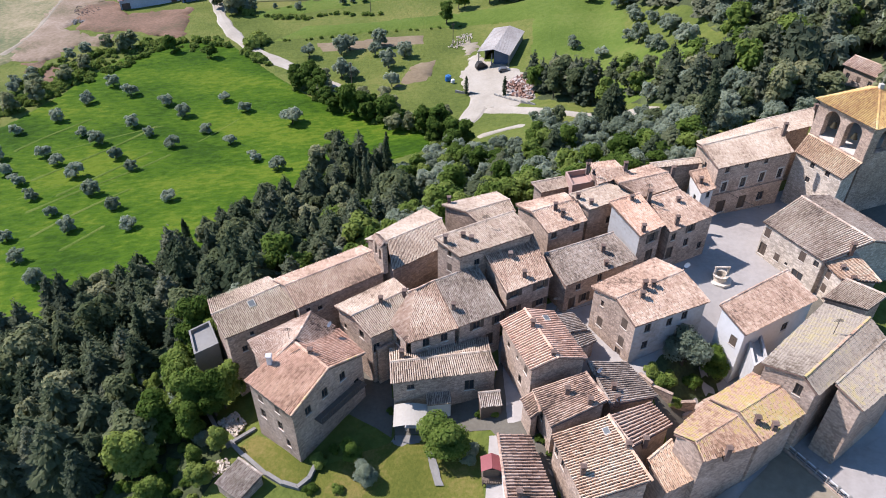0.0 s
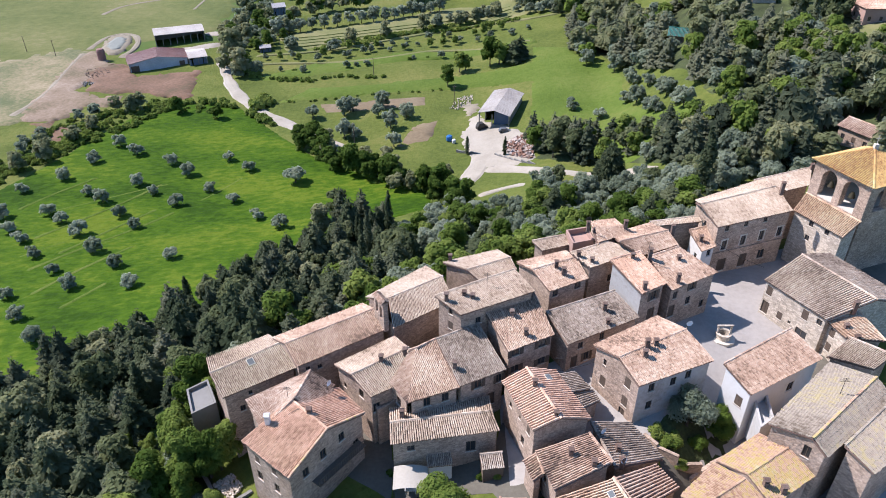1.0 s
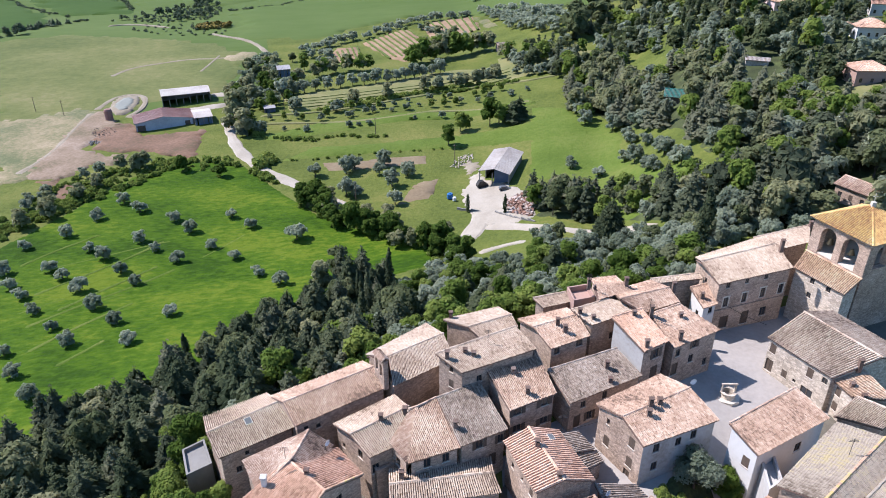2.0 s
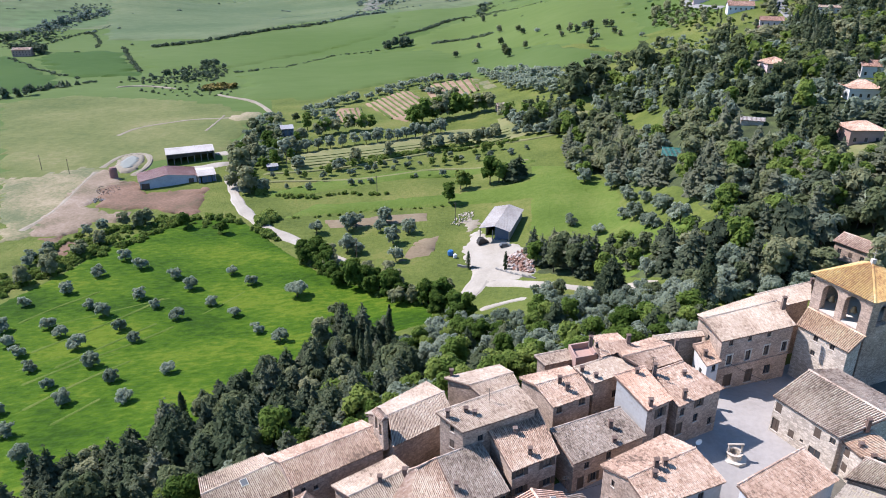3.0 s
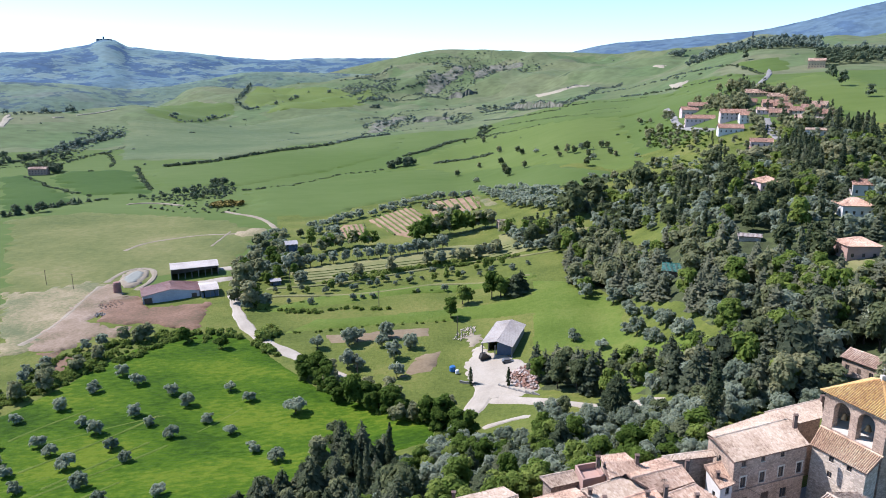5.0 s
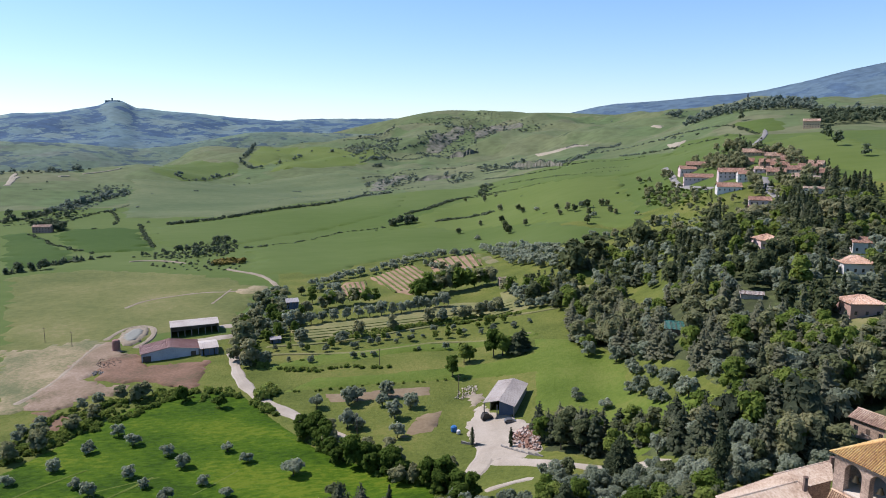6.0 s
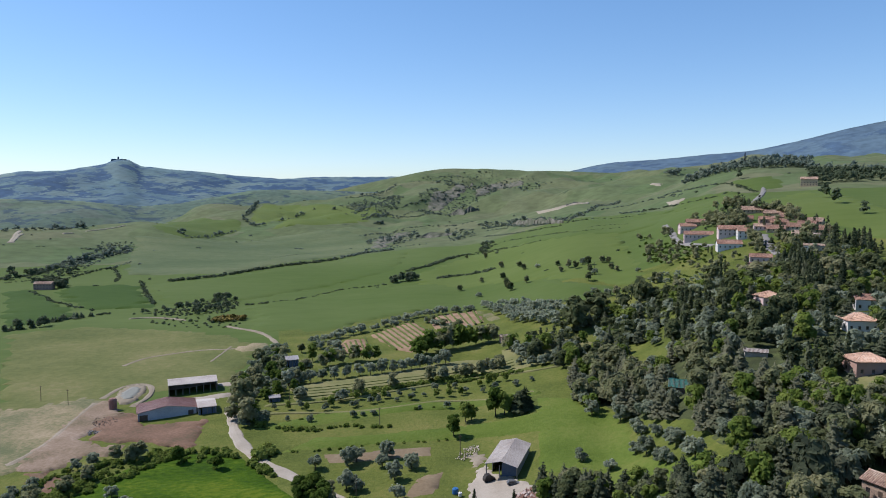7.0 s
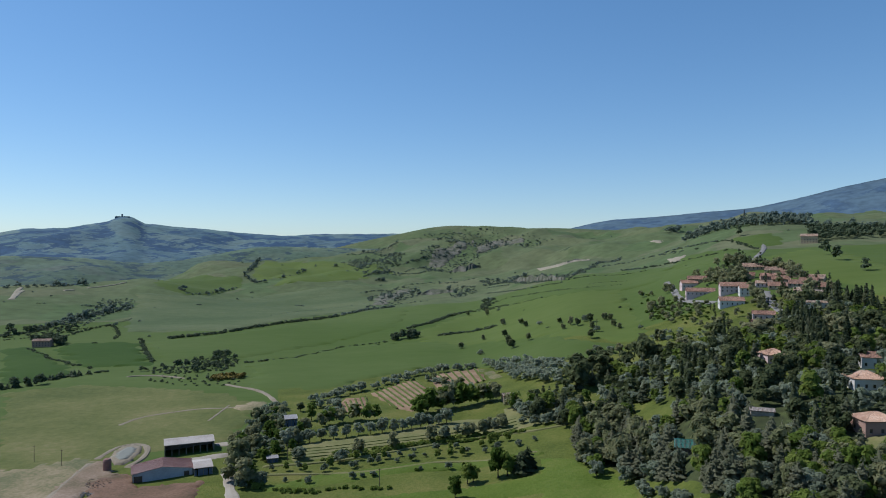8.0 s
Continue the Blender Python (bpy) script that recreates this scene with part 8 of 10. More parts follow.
aerial(*(13.91, 63.54, 6.20))
aerial(*(5.66, 75.04, 10.30))
aerial(*(28.62, 82.23, 10.50))
aerial(*(-18.25, 59.40, 5.00))
aerial(*(43.61, 56.19, 9.50))
aerial(*(-5.73, 59.49, 3.00))
aerial(*(21.16, 88.26, 11.00))
dish(*(18.20, 56.58, 2.20), 30)
dish(*(-14.04, 61.73, 4.60), 60)
dish(*(19.76, 52.48, 2.00), 20)
dish(*(30.40, 68.27, 8.60), 10)


# ---- flat roofed additions ----
def flat_block(name, label, corners, top, base, material, parapet=0.5):
    """A plain block with a flat roof inside a low parapet, on a ring of plan points."""
    mid = (sum(p[0] for p in corners) / len(corners), sum(p[1] for p in corners) / len(corners))
    root = thing(name, *mid, base, label, "annex", "village annexes")
    inv = Matrix.Translation((*mid, base)).inverted()
    n = len(corners)
    verts = [(x, y, z) for z in (base, top) for x, y in corners]
    faces = [tuple(range(n, 2 * n))] + [(i, (i + 1) % n, n + (i + 1) % n, n + i) for i in range(n)]
    mesh_object("body", verts, faces, material, root).matrix_parent_inverse = inv
    ins = inset(corners, 0.25)
    verts = [(x, y, z) for ring in (corners, ins) for z in (top + 0.004, top + parapet) for x, y in ring]
    faces = []
    for i in range(n):
        j = (i + 1) % n
        faces += [(i, j, n + j, n + i), (n + i, n + j, 3 * n + j, 3 * n + i), (3 * n + i, 3 * n + j, 2 * n + j, 2 * n + i)]
    mesh_object("parapet", verts, faces, material, root).matrix_parent_inverse = inv
    return root


def plan_ring(*points):
    ring = [(p[0], p[1]) for p in points]
    area = sum(ring[i][0] * ring[(i + 1) % len(ring)][1] - ring[(i + 1) % len(ring)][0] * ring[i][1] for i in range(len(ring)))
    return ring if area > 0 else ring[::-1]


flat_block("terrace_annex", "low concrete terrace block beside the long house", plan_ring((-34.27, 68.02, -2.50), (-31.97, 70.00, -2.50), (-29.63, 65.68, -2.50), (-32.27, 63.63, -2.50)), -2.5, -12.0, CONCRETE0)
flat_block("roof_terrace", "pink tiled roof terrace behind a parapet", plan_ring((18.73, 91.91, 7.50), (22.11, 92.91, 7.50), (22.60, 89.17, 7.50), (19.21, 88.07, 7.50)), 7.5, -1.0, PINK, 0.9)
flat_block("arched_porch", "white plastered porch terrace beside the pink roofed house", plan_ring((37.01, 60.63, 3.20), (38.87, 61.40, 3.20), (38.18, 57.45, 3.20), (36.08, 56.02, 3.20)), 3.2, -1.5, OLD_PLASTER, 0.7)
flat_block("link_block", "stone wall block joining two houses", plan_ring((-9.10, 62.92, 1.50), (-6.77, 64.44, 1.50), (-5.93, 62.12, 1.50), (-8.09, 60.76, 1.50)), 1.5, -5.0, STONE, 0.2)


def balcony(x, y, z, turn, w):
    root = thing("balcony", x, y, z, "timber balcony with a rail on a shaded house wall", "balcony")
    root.rotation_euler = (0, 0, radians(turn))
    bm = bmesh.new()
    box_mesh(bm, (-w / 2, -1.0, -0.12), (w, 0, 0), (0, 1.3, 0), (0, 0, 0.12))
    part("deck", bm, TIMBER, root)
    bm = bmesh.new()
    box_mesh(bm, (-w / 2, -1.0, 0.9), (w, 0, 0), (0, 0.07, 0), (0, 0, 0.07))
    part("handrail", bm, TIMBER, root)
    for i in range(int(w / 0.35)):
        bm = bmesh.new()
        box_mesh(bm, (-w / 2 + 0.35 * i, -0.98, 0), (0.05, 0, 0), (0, 0.05, 0), (0, 0, 0.9))
        part("baluster", bm, TIMBER, root)


balcony(-12.36, 55.09, -0.83, 52.8, 7.6)


# ---- planting: the wooded slope below the village ----
def along_line(line, gap, wide, seed):
    """Seeded spots along a line of plan points."""
    rng = random.Random(seed)
    out = []
    for (x0, y0), (x1, y1) in zip(line, line[1:]):
        d = math.hypot(x1 - x0, y1 - y0)
        for i in range(max(1, int(d / gap))):
            t = (i + rng.random()) * gap / d
            out.append((x0 + (x1 - x0) * t + rng.uniform(-wide, wide), y0 + (y1 - y0) * t + rng.uniform(-wide, wide)))
    return out


def mixed(spots, shares, low, high, seed, tall=(0.85, 1.15)):
    """Kinds by share, and sizes, for a list of spots."""
    rng = random.Random(seed)
    kinds = [k for k, n in shares.items() for _ in range(n)]
    out = []
    for x, y in spots:
        k = rng.choice(kinds)
        s = rng.uniform(low, high) * {"cypress": 0.32, "bush": 0.6, "fir": 0.95, "conifer": 0.95, "pine": 1.1}.get(k, 1.0)
        out.append((k, x, y, s, rng.uniform(*tall)))
    return out


def plant(rows, group, label=""):
    for k, x, y, s, t in rows:
        tree(k, x, y, s, group, t, label)


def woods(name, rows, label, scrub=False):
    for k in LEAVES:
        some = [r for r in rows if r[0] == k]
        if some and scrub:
            # From 1100 m out the leaves take the colour with haze mixed in.
            for rows_here, leaves in (([r for r in some if math.hypot(r[1], r[2]) < 1100], SCRUB), ([r for r in some if math.hypot(r[1], r[2]) >= 1100], HAZE_SCRUB)):
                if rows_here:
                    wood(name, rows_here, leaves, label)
        elif some:
            wood(name, some, LEAVES[k], label)


WEST_WOOD = [(-89.0, 95.1), (-83.9, 101.1), (-76.1, 109.5), (-63.4, 112.7), (-60.1, 122.4), (-51.0, 146.7), (-40.9, 152.1), (-34.7, 166.2), (-29.4, 172.2), (-16.2, 165.8), (-9.3, 139.3), (-5.9, 120.1), (-8.5, 103.0), (-18.8, 83.4), (-24.8, 79.6), (-32.4, 78.8), (-41.6, 75.7), (-43.7, 70.5), (-41.2, 62.6), (-36.9, 52.4), (-41.6, 48.7), (-59.5, 55.1)]
NORTH_WOOD = [(-10.2, 164.5), (-2.5, 162.3), (6.0, 150.1), (14.9, 141.5), (27.5, 140.3), (38.5, 133.5), (47.0, 131.1), (52.4, 130.4), (47.7, 118.5), (27.9, 117.9), (12.7, 119.3), (-0.8, 121.3), (-10.4, 124.8), (-16.8, 126.6), (-12.4, 153.0)]
plant(mixed(scatter(WEST_WOOD, 3.6, 3), {"conifer": 9, "fir": 4, "oak": 3, "cypress": 1}, 3.2, 7.2, 31, (0.85, 1.3)), "wood on the slope")
plant(mixed(scatter(NORTH_WOOD, 4.0, 5), {"conifer": 2, "broadleaf": 5, "olive": 5, "bush": 2}, 4.0, 6.2, 32), "trees behind the village")
BEHIND = [(-36.0, 66.0), (-30.0, 75.0), (-22.0, 81.0), (-12.0, 86.0), (-4.0, 91.0), (6.0, 95.5), (18.0, 99.0), (30.0, 103.0), (40.0, 110.0), (52.0, 117.0)]
plant(mixed(along_line(BEHIND, 2.6, 1.6, 34), {"broadleaf": 5, "conifer": 1, "olive": 2, "bush": 2}, 3.6, 5.2, 35), "trees behind the village")
plant(mixed(along_line([(x - 2, y + 5) for x, y in BEHIND], 2.8, 2.0, 36), {"broadleaf": 4, "conifer": 2, "olive": 3}, 4.5, 6.5, 37), "trees behind the village")
SKIRT = [(-39.7, 70.1), (-31.7, 61.6), (-29.6, 55.7), (-26.5, 49.4), (-27.6, 44.7), (-42.7, 47.3), (-45.0, 57.8), (-41.7, 65.5)]
plant(mixed(scatter(SKIRT, 2.4, 6), {"bush": 5, "broadleaf": 2}, 2.6, 4.4, 33), "undergrowth below the garden")
THICKET = [(-46.0, 69.7), (-41.3, 73.4), (-38.9, 76.8), (-34.7, 68.7), (-32.6, 61.8), (-28.6, 55.4), (-25.6, 50.7), (-27.9, 47.5), (-40.1, 49.5), (-38.9, 55.6)]
plant(mixed(scatter(THICKET, 1.7, 62), {"bush": 7, "broadleaf": 1, "olive": 1}, 2.0, 3.6, 63), "undergrowth below the garden", "dense leafy bush in the undergrowth")
plant(mixed([(-41.5, 80.4), (-36.9, 71.9), (-34.6, 68.4), (-32.8, 68.0), (-37.1, 75.1)], {"bush": 1}, 3.4, 5.0, 64), "undergrowth below the garden", "dense leafy bush in the undergrowth")
for x, y, s in ((*(-27.8, 60.9), 5.0), (*(-23.0, 125.7), 7.0), (*(-16.4, 124.2), 6.0), (*(-25.9, 103.1), 4.0), (*(-41.6, 80.5), 4.0), (*(-37.6, 51.9), 6.0), (*(-35.6, 56.8), 6.0)):
    tree("broadleaf", x, y, s, "light green trees", 1.0, "light green leafy tree at the wood's edge")
for x, y, s in ((*(-31.7, 58.6), 5.6), (*(-29.2, 58.5), 5.0), (*(-34.8, 63.0), 5.6), (*(-28.2, 59.5), 4.2)):
    tree("broadleaf", x, y, s, "trees behind the village", 1.1, "leafy tree against a terrace wall")
# gardens between the houses
tree("broadleaf", *(0.27, 50.77, -4.60)[:2], 6.4, "", 0.68, "dense round green tree in the back garden", fine=True)
tree("olive", *(29.78, 60.46, -1.00)[:2], 6.4, "", 0.95, "large grey-green olive in a walled courtyard", fine=True)
tree("broadleaf", *(34.10, 60.46, -1.00)[:2], 4.0, "", 0.9, "leafy green tree in a walled courtyard", fine=True)
tree("broadleaf", *(-10.47, 49.81, -5.00)[:2], 2.8, "", 1.0, "small yellow-green fruit tree on the lawn", fine=True)
tree("olive", *(-8.61, 47.30, -5.00)[:2], 3.4, "", 1.0, "small bare-limbed fruit tree on the lawn", fine=True)
tree("olive", *(3.21, 49.19, -5.00)[:2], 3.0, "", 0.9, "small olive tree on the lawn", fine=True)
for x, y, s in ((*(25.63, 58.58, -1.20)[:2], 2.4), (*(26.66, 57.13, -1.20)[:2], 2.6), (*(27.91, 55.63, -1.20)[:2], 2.0), (*(27.74, 57.85, -1.20)[:2], 2.4), (*(30.72, 58.77, -1.00)[:2], 2.6), (*(4.41, 55.26, -4.20)[:2], 1.5), (*(6.46, 54.91, -4.20)[:2], 1.5),
                (*(11.18, 50.60, -3.00)[:2], 1.5), (*(12.33, 49.28, -3.00)[:2], 1.2), (*(13.43, 45.27, -3.40)[:2], 2.0), (*(-14.72, 49.57, -5.00)[:2], 2.4), (*(-12.99, 51.12, -5.50)[:2], 1.6), (*(-15.00, 46.29, -6.00)[:2], 1.8), (*(-6.57, 56.38, -4.50)[:2], 1.2), (*(-11.78, 46.14, -6.00)[:2], 1.6)):
    tree("bush", x, y, s, "garden bushes", 1.1, "clipped green garden bush", fine=True)

# ---- olives on the bright field ----
for line in ([(-121.1, 220.0), (-108.7, 226.3), (-93.9, 218.3), (-117.5, 233.6), (-125.9, 207.0), (-134.7, 197.8), (-132.2, 181.1), (-112.8, 195.8), (-106.1, 190.6), (-99.6, 202.4)], [(-92.0, 195.7), (-82.2, 188.0), (-85.3, 209.7), (-74.6, 197.4), (-65.1, 189.5), (-65.8, 212.7), (-74.6, 220.9), (-72.3, 154.8), (-96.9, 181.1), (-89.7, 173.7)],
             [(-119.1, 182.8), (-112.8, 177.7), (-104.3, 170.3), (-95.4, 159.9), (-125.7, 172.4), (-119.0, 166.6), (-111.1, 158.3), (-101.5, 149.4), (-93.3, 141.2), (-86.0, 151.3)], [(-77.8, 140.7), (-107.4, 137.9), (-99.7, 128.2), (-90.3, 118.4), (-54.8, 177.7), (-46.5, 170.6)]):
    for x, y in line:
        tree("olive", x, y, TREES.uniform(3.5, 5.3), "olive trees on the field", 0.95)
tree("olive", *(-48.0, 201.6), 7.5, "olive trees on the field", 0.9, "broad old olive tree on the field")

# ---- trees and hedges of the valley ----
HEDGE = "overgrown green hedgerow at a field's edge"
HEDGES = mixed(along_line([(-153.0, 205.2), (-149.4, 211.4), (-142.9, 219.9), (-139.1, 231.4), (-136.3, 246.5), (-131.9, 263.2), (-123.0, 272.4), (-109.8, 275.4)], 0.8, 3.6, 41), {"bush": 9, "oak": 1}, 3.2, 6.0, 42)
HEDGES += mixed(along_line([(-53.2, 233.3), (-39.0, 218.3), (-25.9, 206.4), (-14.0, 194.8), (-3.3, 183.1), (6.0, 170.4)], 1.15, 3.6, 43), {"bush": 4, "broadleaf": 4, "oak": 1}, 4.2, 7.0, 44)
HEDGES += mixed(along_line([(-47.4, 233.2), (-33.2, 219.5), (-18.5, 206.6), (-7.0, 197.1), (1.8, 187.8)], 2.2, 2.5, 441), {"bush": 4, "oak": 2}, 3.6, 6.0, 442)
HEDGES += mixed(along_line([(-105.4, 265.5), (-100.9, 268.8), (-94.0, 264.7), (-89.0, 258.6)], 1.3, 2.5, 45), {"bush": 6, "broadleaf": 1}, 3.0, 5.0, 46)
HEDGES += mixed(along_line([(-76.9, 263.8), (-65.5, 249.2)], 2.0, 1.5, 49), {"bush": 1}, 5.0, 7.0, 50)
HEDGES += mixed(along_line([(-60.1, 354.4), (-42.5, 357.6), (-27.8, 363.1), (-9.6, 365.6), (15.1, 371.5), (39.5, 368.4)], 1.5, 1.0, 51), {"bush": 1}, 3.5, 6.0, 52)
HEDGES += mixed(along_line([(-74.2, 297.7), (-58.7, 296.6), (-49.4, 302.2), (-25.9, 299.6)], 2.6, 1.0, 53), {"bush": 1}, 2.5, 4.5, 54)
HEDGES += mixed(along_line([(-70.9, 272.4), (-54.7, 274.0), (-36.2, 278.5), (-7.5, 280.8), (11.9, 283.7)], 4.0, 0.6, 55), {"bush": 1}, 2.0, 3.0, 56)
HEDGES += mixed(scatter([(-158.4, 213.6), (-156.2, 222.4), (-151.0, 234.1), (-147.3, 246.8), (-142.6, 254.8), (-132.2, 251.8), (-138.3, 233.8), (-142.9, 219.9), (-148.6, 210.1)], 3.6, 172), {"bush": 1}, 2.5, 5.0, 173)
HEDGES += mixed(along_line([(-151.4, 202.8), (-148.1, 209.3), (-142.1, 218.6), (-138.1, 229.5), (-134.7, 243.3), (-130.2, 259.6), (-121.7, 269.3), (-108.9, 272.8)], 0.7, 4.2, 192), {"bush": 1}, 2.2, 3.8, 193)
HEDGES += mixed(along_line([(-150.8, 212.2), (-145.6, 222.8), (-140.4, 232.2), (-134.4, 237.0), (-128.3, 242.0), (-122.6, 251.7), (-117.3, 260.9), (-111.5, 266.8), (-106.0, 274.9), (-94.2, 275.5), (-85.3, 269.2)], 1.5, 2.6, 290), {"bush": 1}, 4.0, 6.6, 291)
HEDGES += mixed(along_line([(-154.0, 230.6), (-149.0, 240.5), (-144.0, 256.7), (-142.8, 261.4), (-134.6, 261.1)], 2.2, 2.6, 292), {"bush": 3, "olive": 1}, 4.0, 6.0, 293)
woods("hedgerow", HEDGES, HEDGE)
plant(mixed([(-51.1, 256.7), (-38.8, 258.2), (-36.1, 261.9), (-25.6, 256.6), (-24.7, 264.7), (-20.0, 243.6), (-14.5, 253.4), (-36.4, 237.6), (-33.3, 236.2), (-17.7, 226.8)], {"olive": 1}, 5.5, 7.5, 57), "olive trees by the vegetable plot")
plant(mixed([(6.8, 303.4), (9.4, 304.3), (20.3, 305.7), (24.3, 304.9), (1.5, 285.0)], {"broadleaf": 1}, 6.0, 8.5, 58), "round trees on the terraces")
plant(mixed([(-96.6, 318.4), (-102.0, 327.8), (-91.4, 314.3), (-84.2, 307.0), (-97.1, 398.3), (-109.1, 406.3), (-120.2, 429.3), (-100.7, 385.8), (-109.9, 435.6), (-83.6, 397.8), (-85.7, 426.6), (-97.8, 451.2)], {"broadleaf": 2, "olive": 2, "oak": 1}, 5.0, 8.0, 59), "trees by the farm track")
plant(mixed([(29.5, 308.2), (33.3, 307.2), (30.4, 304.1)], {"conifer": 1}, 6.5, 8.5, 60), "dark conifers on the terrace")
ROW = [(-87.2, 369.3), (-71.2, 380.6), (-51.7, 388.1), (-32.6, 392.5), (-12.6, 401.5), (2.0, 410.4)]
for (x0, y0), (x1, y1) in zip(ROW, ROW[1:]):
    n = max(2, round(math.hypot(x1 - x0, y1 - y0) / 6.2))
    for i in range(n):
        tree("olive", x0 + (x1 - x0) * i / n, y0 + (y1 - y0) * i / n + TREES.uniform(-1, 1), TREES.uniform(6.0, 7.8), "row of olive trees", 1.2)
GROVE = mixed(along_line([(-21.1, 426.3), (-13.7, 437.5), (-3.7, 446.3), (11.0, 450.0), (22.3, 455.6), (32.9, 448.4)], 2.6, 3.0, 8), {"broadleaf": 2, "oak": 1}, 7.5, 11.0, 61)
GROVE += mixed(along_line([(-75.6, 406.8), (-66.0, 419.7), (-52.4, 423.2), (-42.5, 421.3)], 3.0, 3.0, 9), {"oak": 2, "broadleaf": 2}, 6.0, 8.0, 62)
GROVE += mixed(scatter([(-121.5, 419.0), (-121.6, 462.4), (-111.4, 468.2), (-97.6, 402.3), (-85.2, 393.8), (-81.1, 357.8), (-92.4, 342.1), (-104.7, 355.8)], 5.0, 170), {"oak": 2, "olive": 6, "broadleaf": 1}, 4.0, 6.4, 171)
GROVE += mixed(scatter([(-118.0, 368.5), (-114.2, 391.4), (-94.5, 325.5), (-90.8, 303.3), (-98.8, 307.5)], 5.0, 174), {"broadleaf": 2, "oak": 2, "olive": 1}, 4.5, 6.5, 175)
GROVE += mixed(along_line([(31.5, 427.5), (49.3, 400.3), (64.7, 395.0), (80.8, 395.4)], 3.6, 5.0, 176), {"oak": 2, "olive": 2, "broadleaf": 1}, 5.0, 8.0, 177)
GROVE += mixed(along_line([(-66.1, 340.8), (-49.7, 347.3), (-32.8, 355.3), (-15.3, 366.2), (3.1, 376.8), (22.1, 380.4)], 2.2, 1.0, 178), {"bush": 5, "oak": 1}, 4.5, 7.0, 179)
GROVE += mixed([(-31.0, 363.7), (-30.1, 359.2), (-75.6, 345.0), (-53.9, 339.8), (-3.7, 372.3)], {"olive": 1, "oak": 1}, 6.0, 8.0, 180)
GROVE += mixed(along_line([(-86.9, 304.5), (-74.5, 300.3), (-58.7, 298.5)], 2.2, 1.0, 181), {"bush": 1}, 3.0, 5.0, 182)
GROVE += mixed([(-91.4, 309.8), (-84.6, 305.8), (-74.6, 276.7), (-77.3, 271.8), (-74.4, 268.0), (-71.5, 271.4)], {"bush": 1}, 8.0, 12.0, 183)
woods("grove", GROVE, "dark leafy grove along the terraces")
ORCHARD = mixed(along_line([(-76.3, 308.3), (-50.5, 312.2), (-24.2, 317.6), (2.8, 328.3)], 7.0, 2.5, 63), {"olive": 2, "bush": 1}, 2.4, 4.0, 64)
ORCHARD += mixed(along_line([(-85.8, 326.4), (-58.4, 328.8), (-25.6, 338.0), (20.5, 349.2), (43.1, 344.7)], 5.5, 3.0, 65), {"olive": 3, "broadleaf": 1}, 2.4, 4.2, 66)
ORCHARD += mixed(along_line([(-48.6, 339.2), (-8.9, 352.5), (32.9, 359.8)], 6.0, 3.0, 67), {"olive": 2, "broadleaf": 1}, 2.6, 4.4, 68)
ORCHARD += mixed(along_line([(3.2, 391.6), (22.5, 387.7), (46.7, 376.5), (65.2, 377.2)], 4.5, 4.0, 69), {"olive": 3, "oak": 1}, 4.0, 7.0, 70)
woods("orchard", ORCHARD, "young fruit trees in rows on the grass terraces")
FAR_OLIVES = mixed(scatter([(24.4, 587.7), (49.2, 559.5), (81.3, 508.3), (81.7, 474.8), (69.1, 449.5), (44.4, 500.0), (38.4, 530.2)], 5.6, 10), {"olive": 1}, 6.0, 8.0, 71)
FAR_OLIVES += mixed(along_line([(-98.0, 478.7), (-77.4, 498.8), (-55.1, 521.3), (-31.5, 556.2), (-0.1, 577.8), (23.3, 583.8)], 4.0, 3.0, 72), {"olive": 1}, 5.0, 7.0, 73)
FAR_OLIVES += mixed(along_line([(-90.0, 460.3), (-77.5, 472.8), (-80.8, 446.1), (-68.2, 434.9)], 4.0, 3.0, 74), {"olive": 1}, 4.0, 6.0, 75)
FAR_OLIVES += mixed(along_line([(-21.1, 542.7), (-0.1, 511.1), (16.0, 493.2)], 4.0, 2.0, 76), {"olive": 2, "oak": 1}, 4.0, 6.0, 77)
woods("olive_grove", FAR_OLIVES, "grey-green olive grove on the slope")
FIELD_TREES = [(22.4, 963.8), (46.4, 915.6), (56.7, 774.7), (52.6, 695.5), (72.8, 735.0), (74.6, 707.0), (86.7, 690.3), (102.4, 665.7), (100.3, 632.0), (108.9, 640.9), (113.5, 631.8), (122.9, 646.5), (126.9, 640.8), (121.9, 608.1), (123.7, 597.7), (114.5, 575.5), (140.7, 644.8), (145.4, 642.6), (141.8, 613.6), (143.6, 600.5), (108.9, 526.4), (108.8, 514.0), (117.8, 520.5), (123.0, 514.6), (155.6, 577.1), (140.0, 502.9), (32.2, 714.4), (51.9, 637.6), (53.5, 621.3), (9.3, 686.3), (26.1, 635.8), (69.5, 634.3), (62.3, 932.9), (152.2, 518.3), (129.4, 513.6), (132.2, 499.2)]
plant(mixed(FIELD_TREES, {"oak": 3, "olive": 1}, 4.6, 6.6, 78), "scattered trees on the far field")

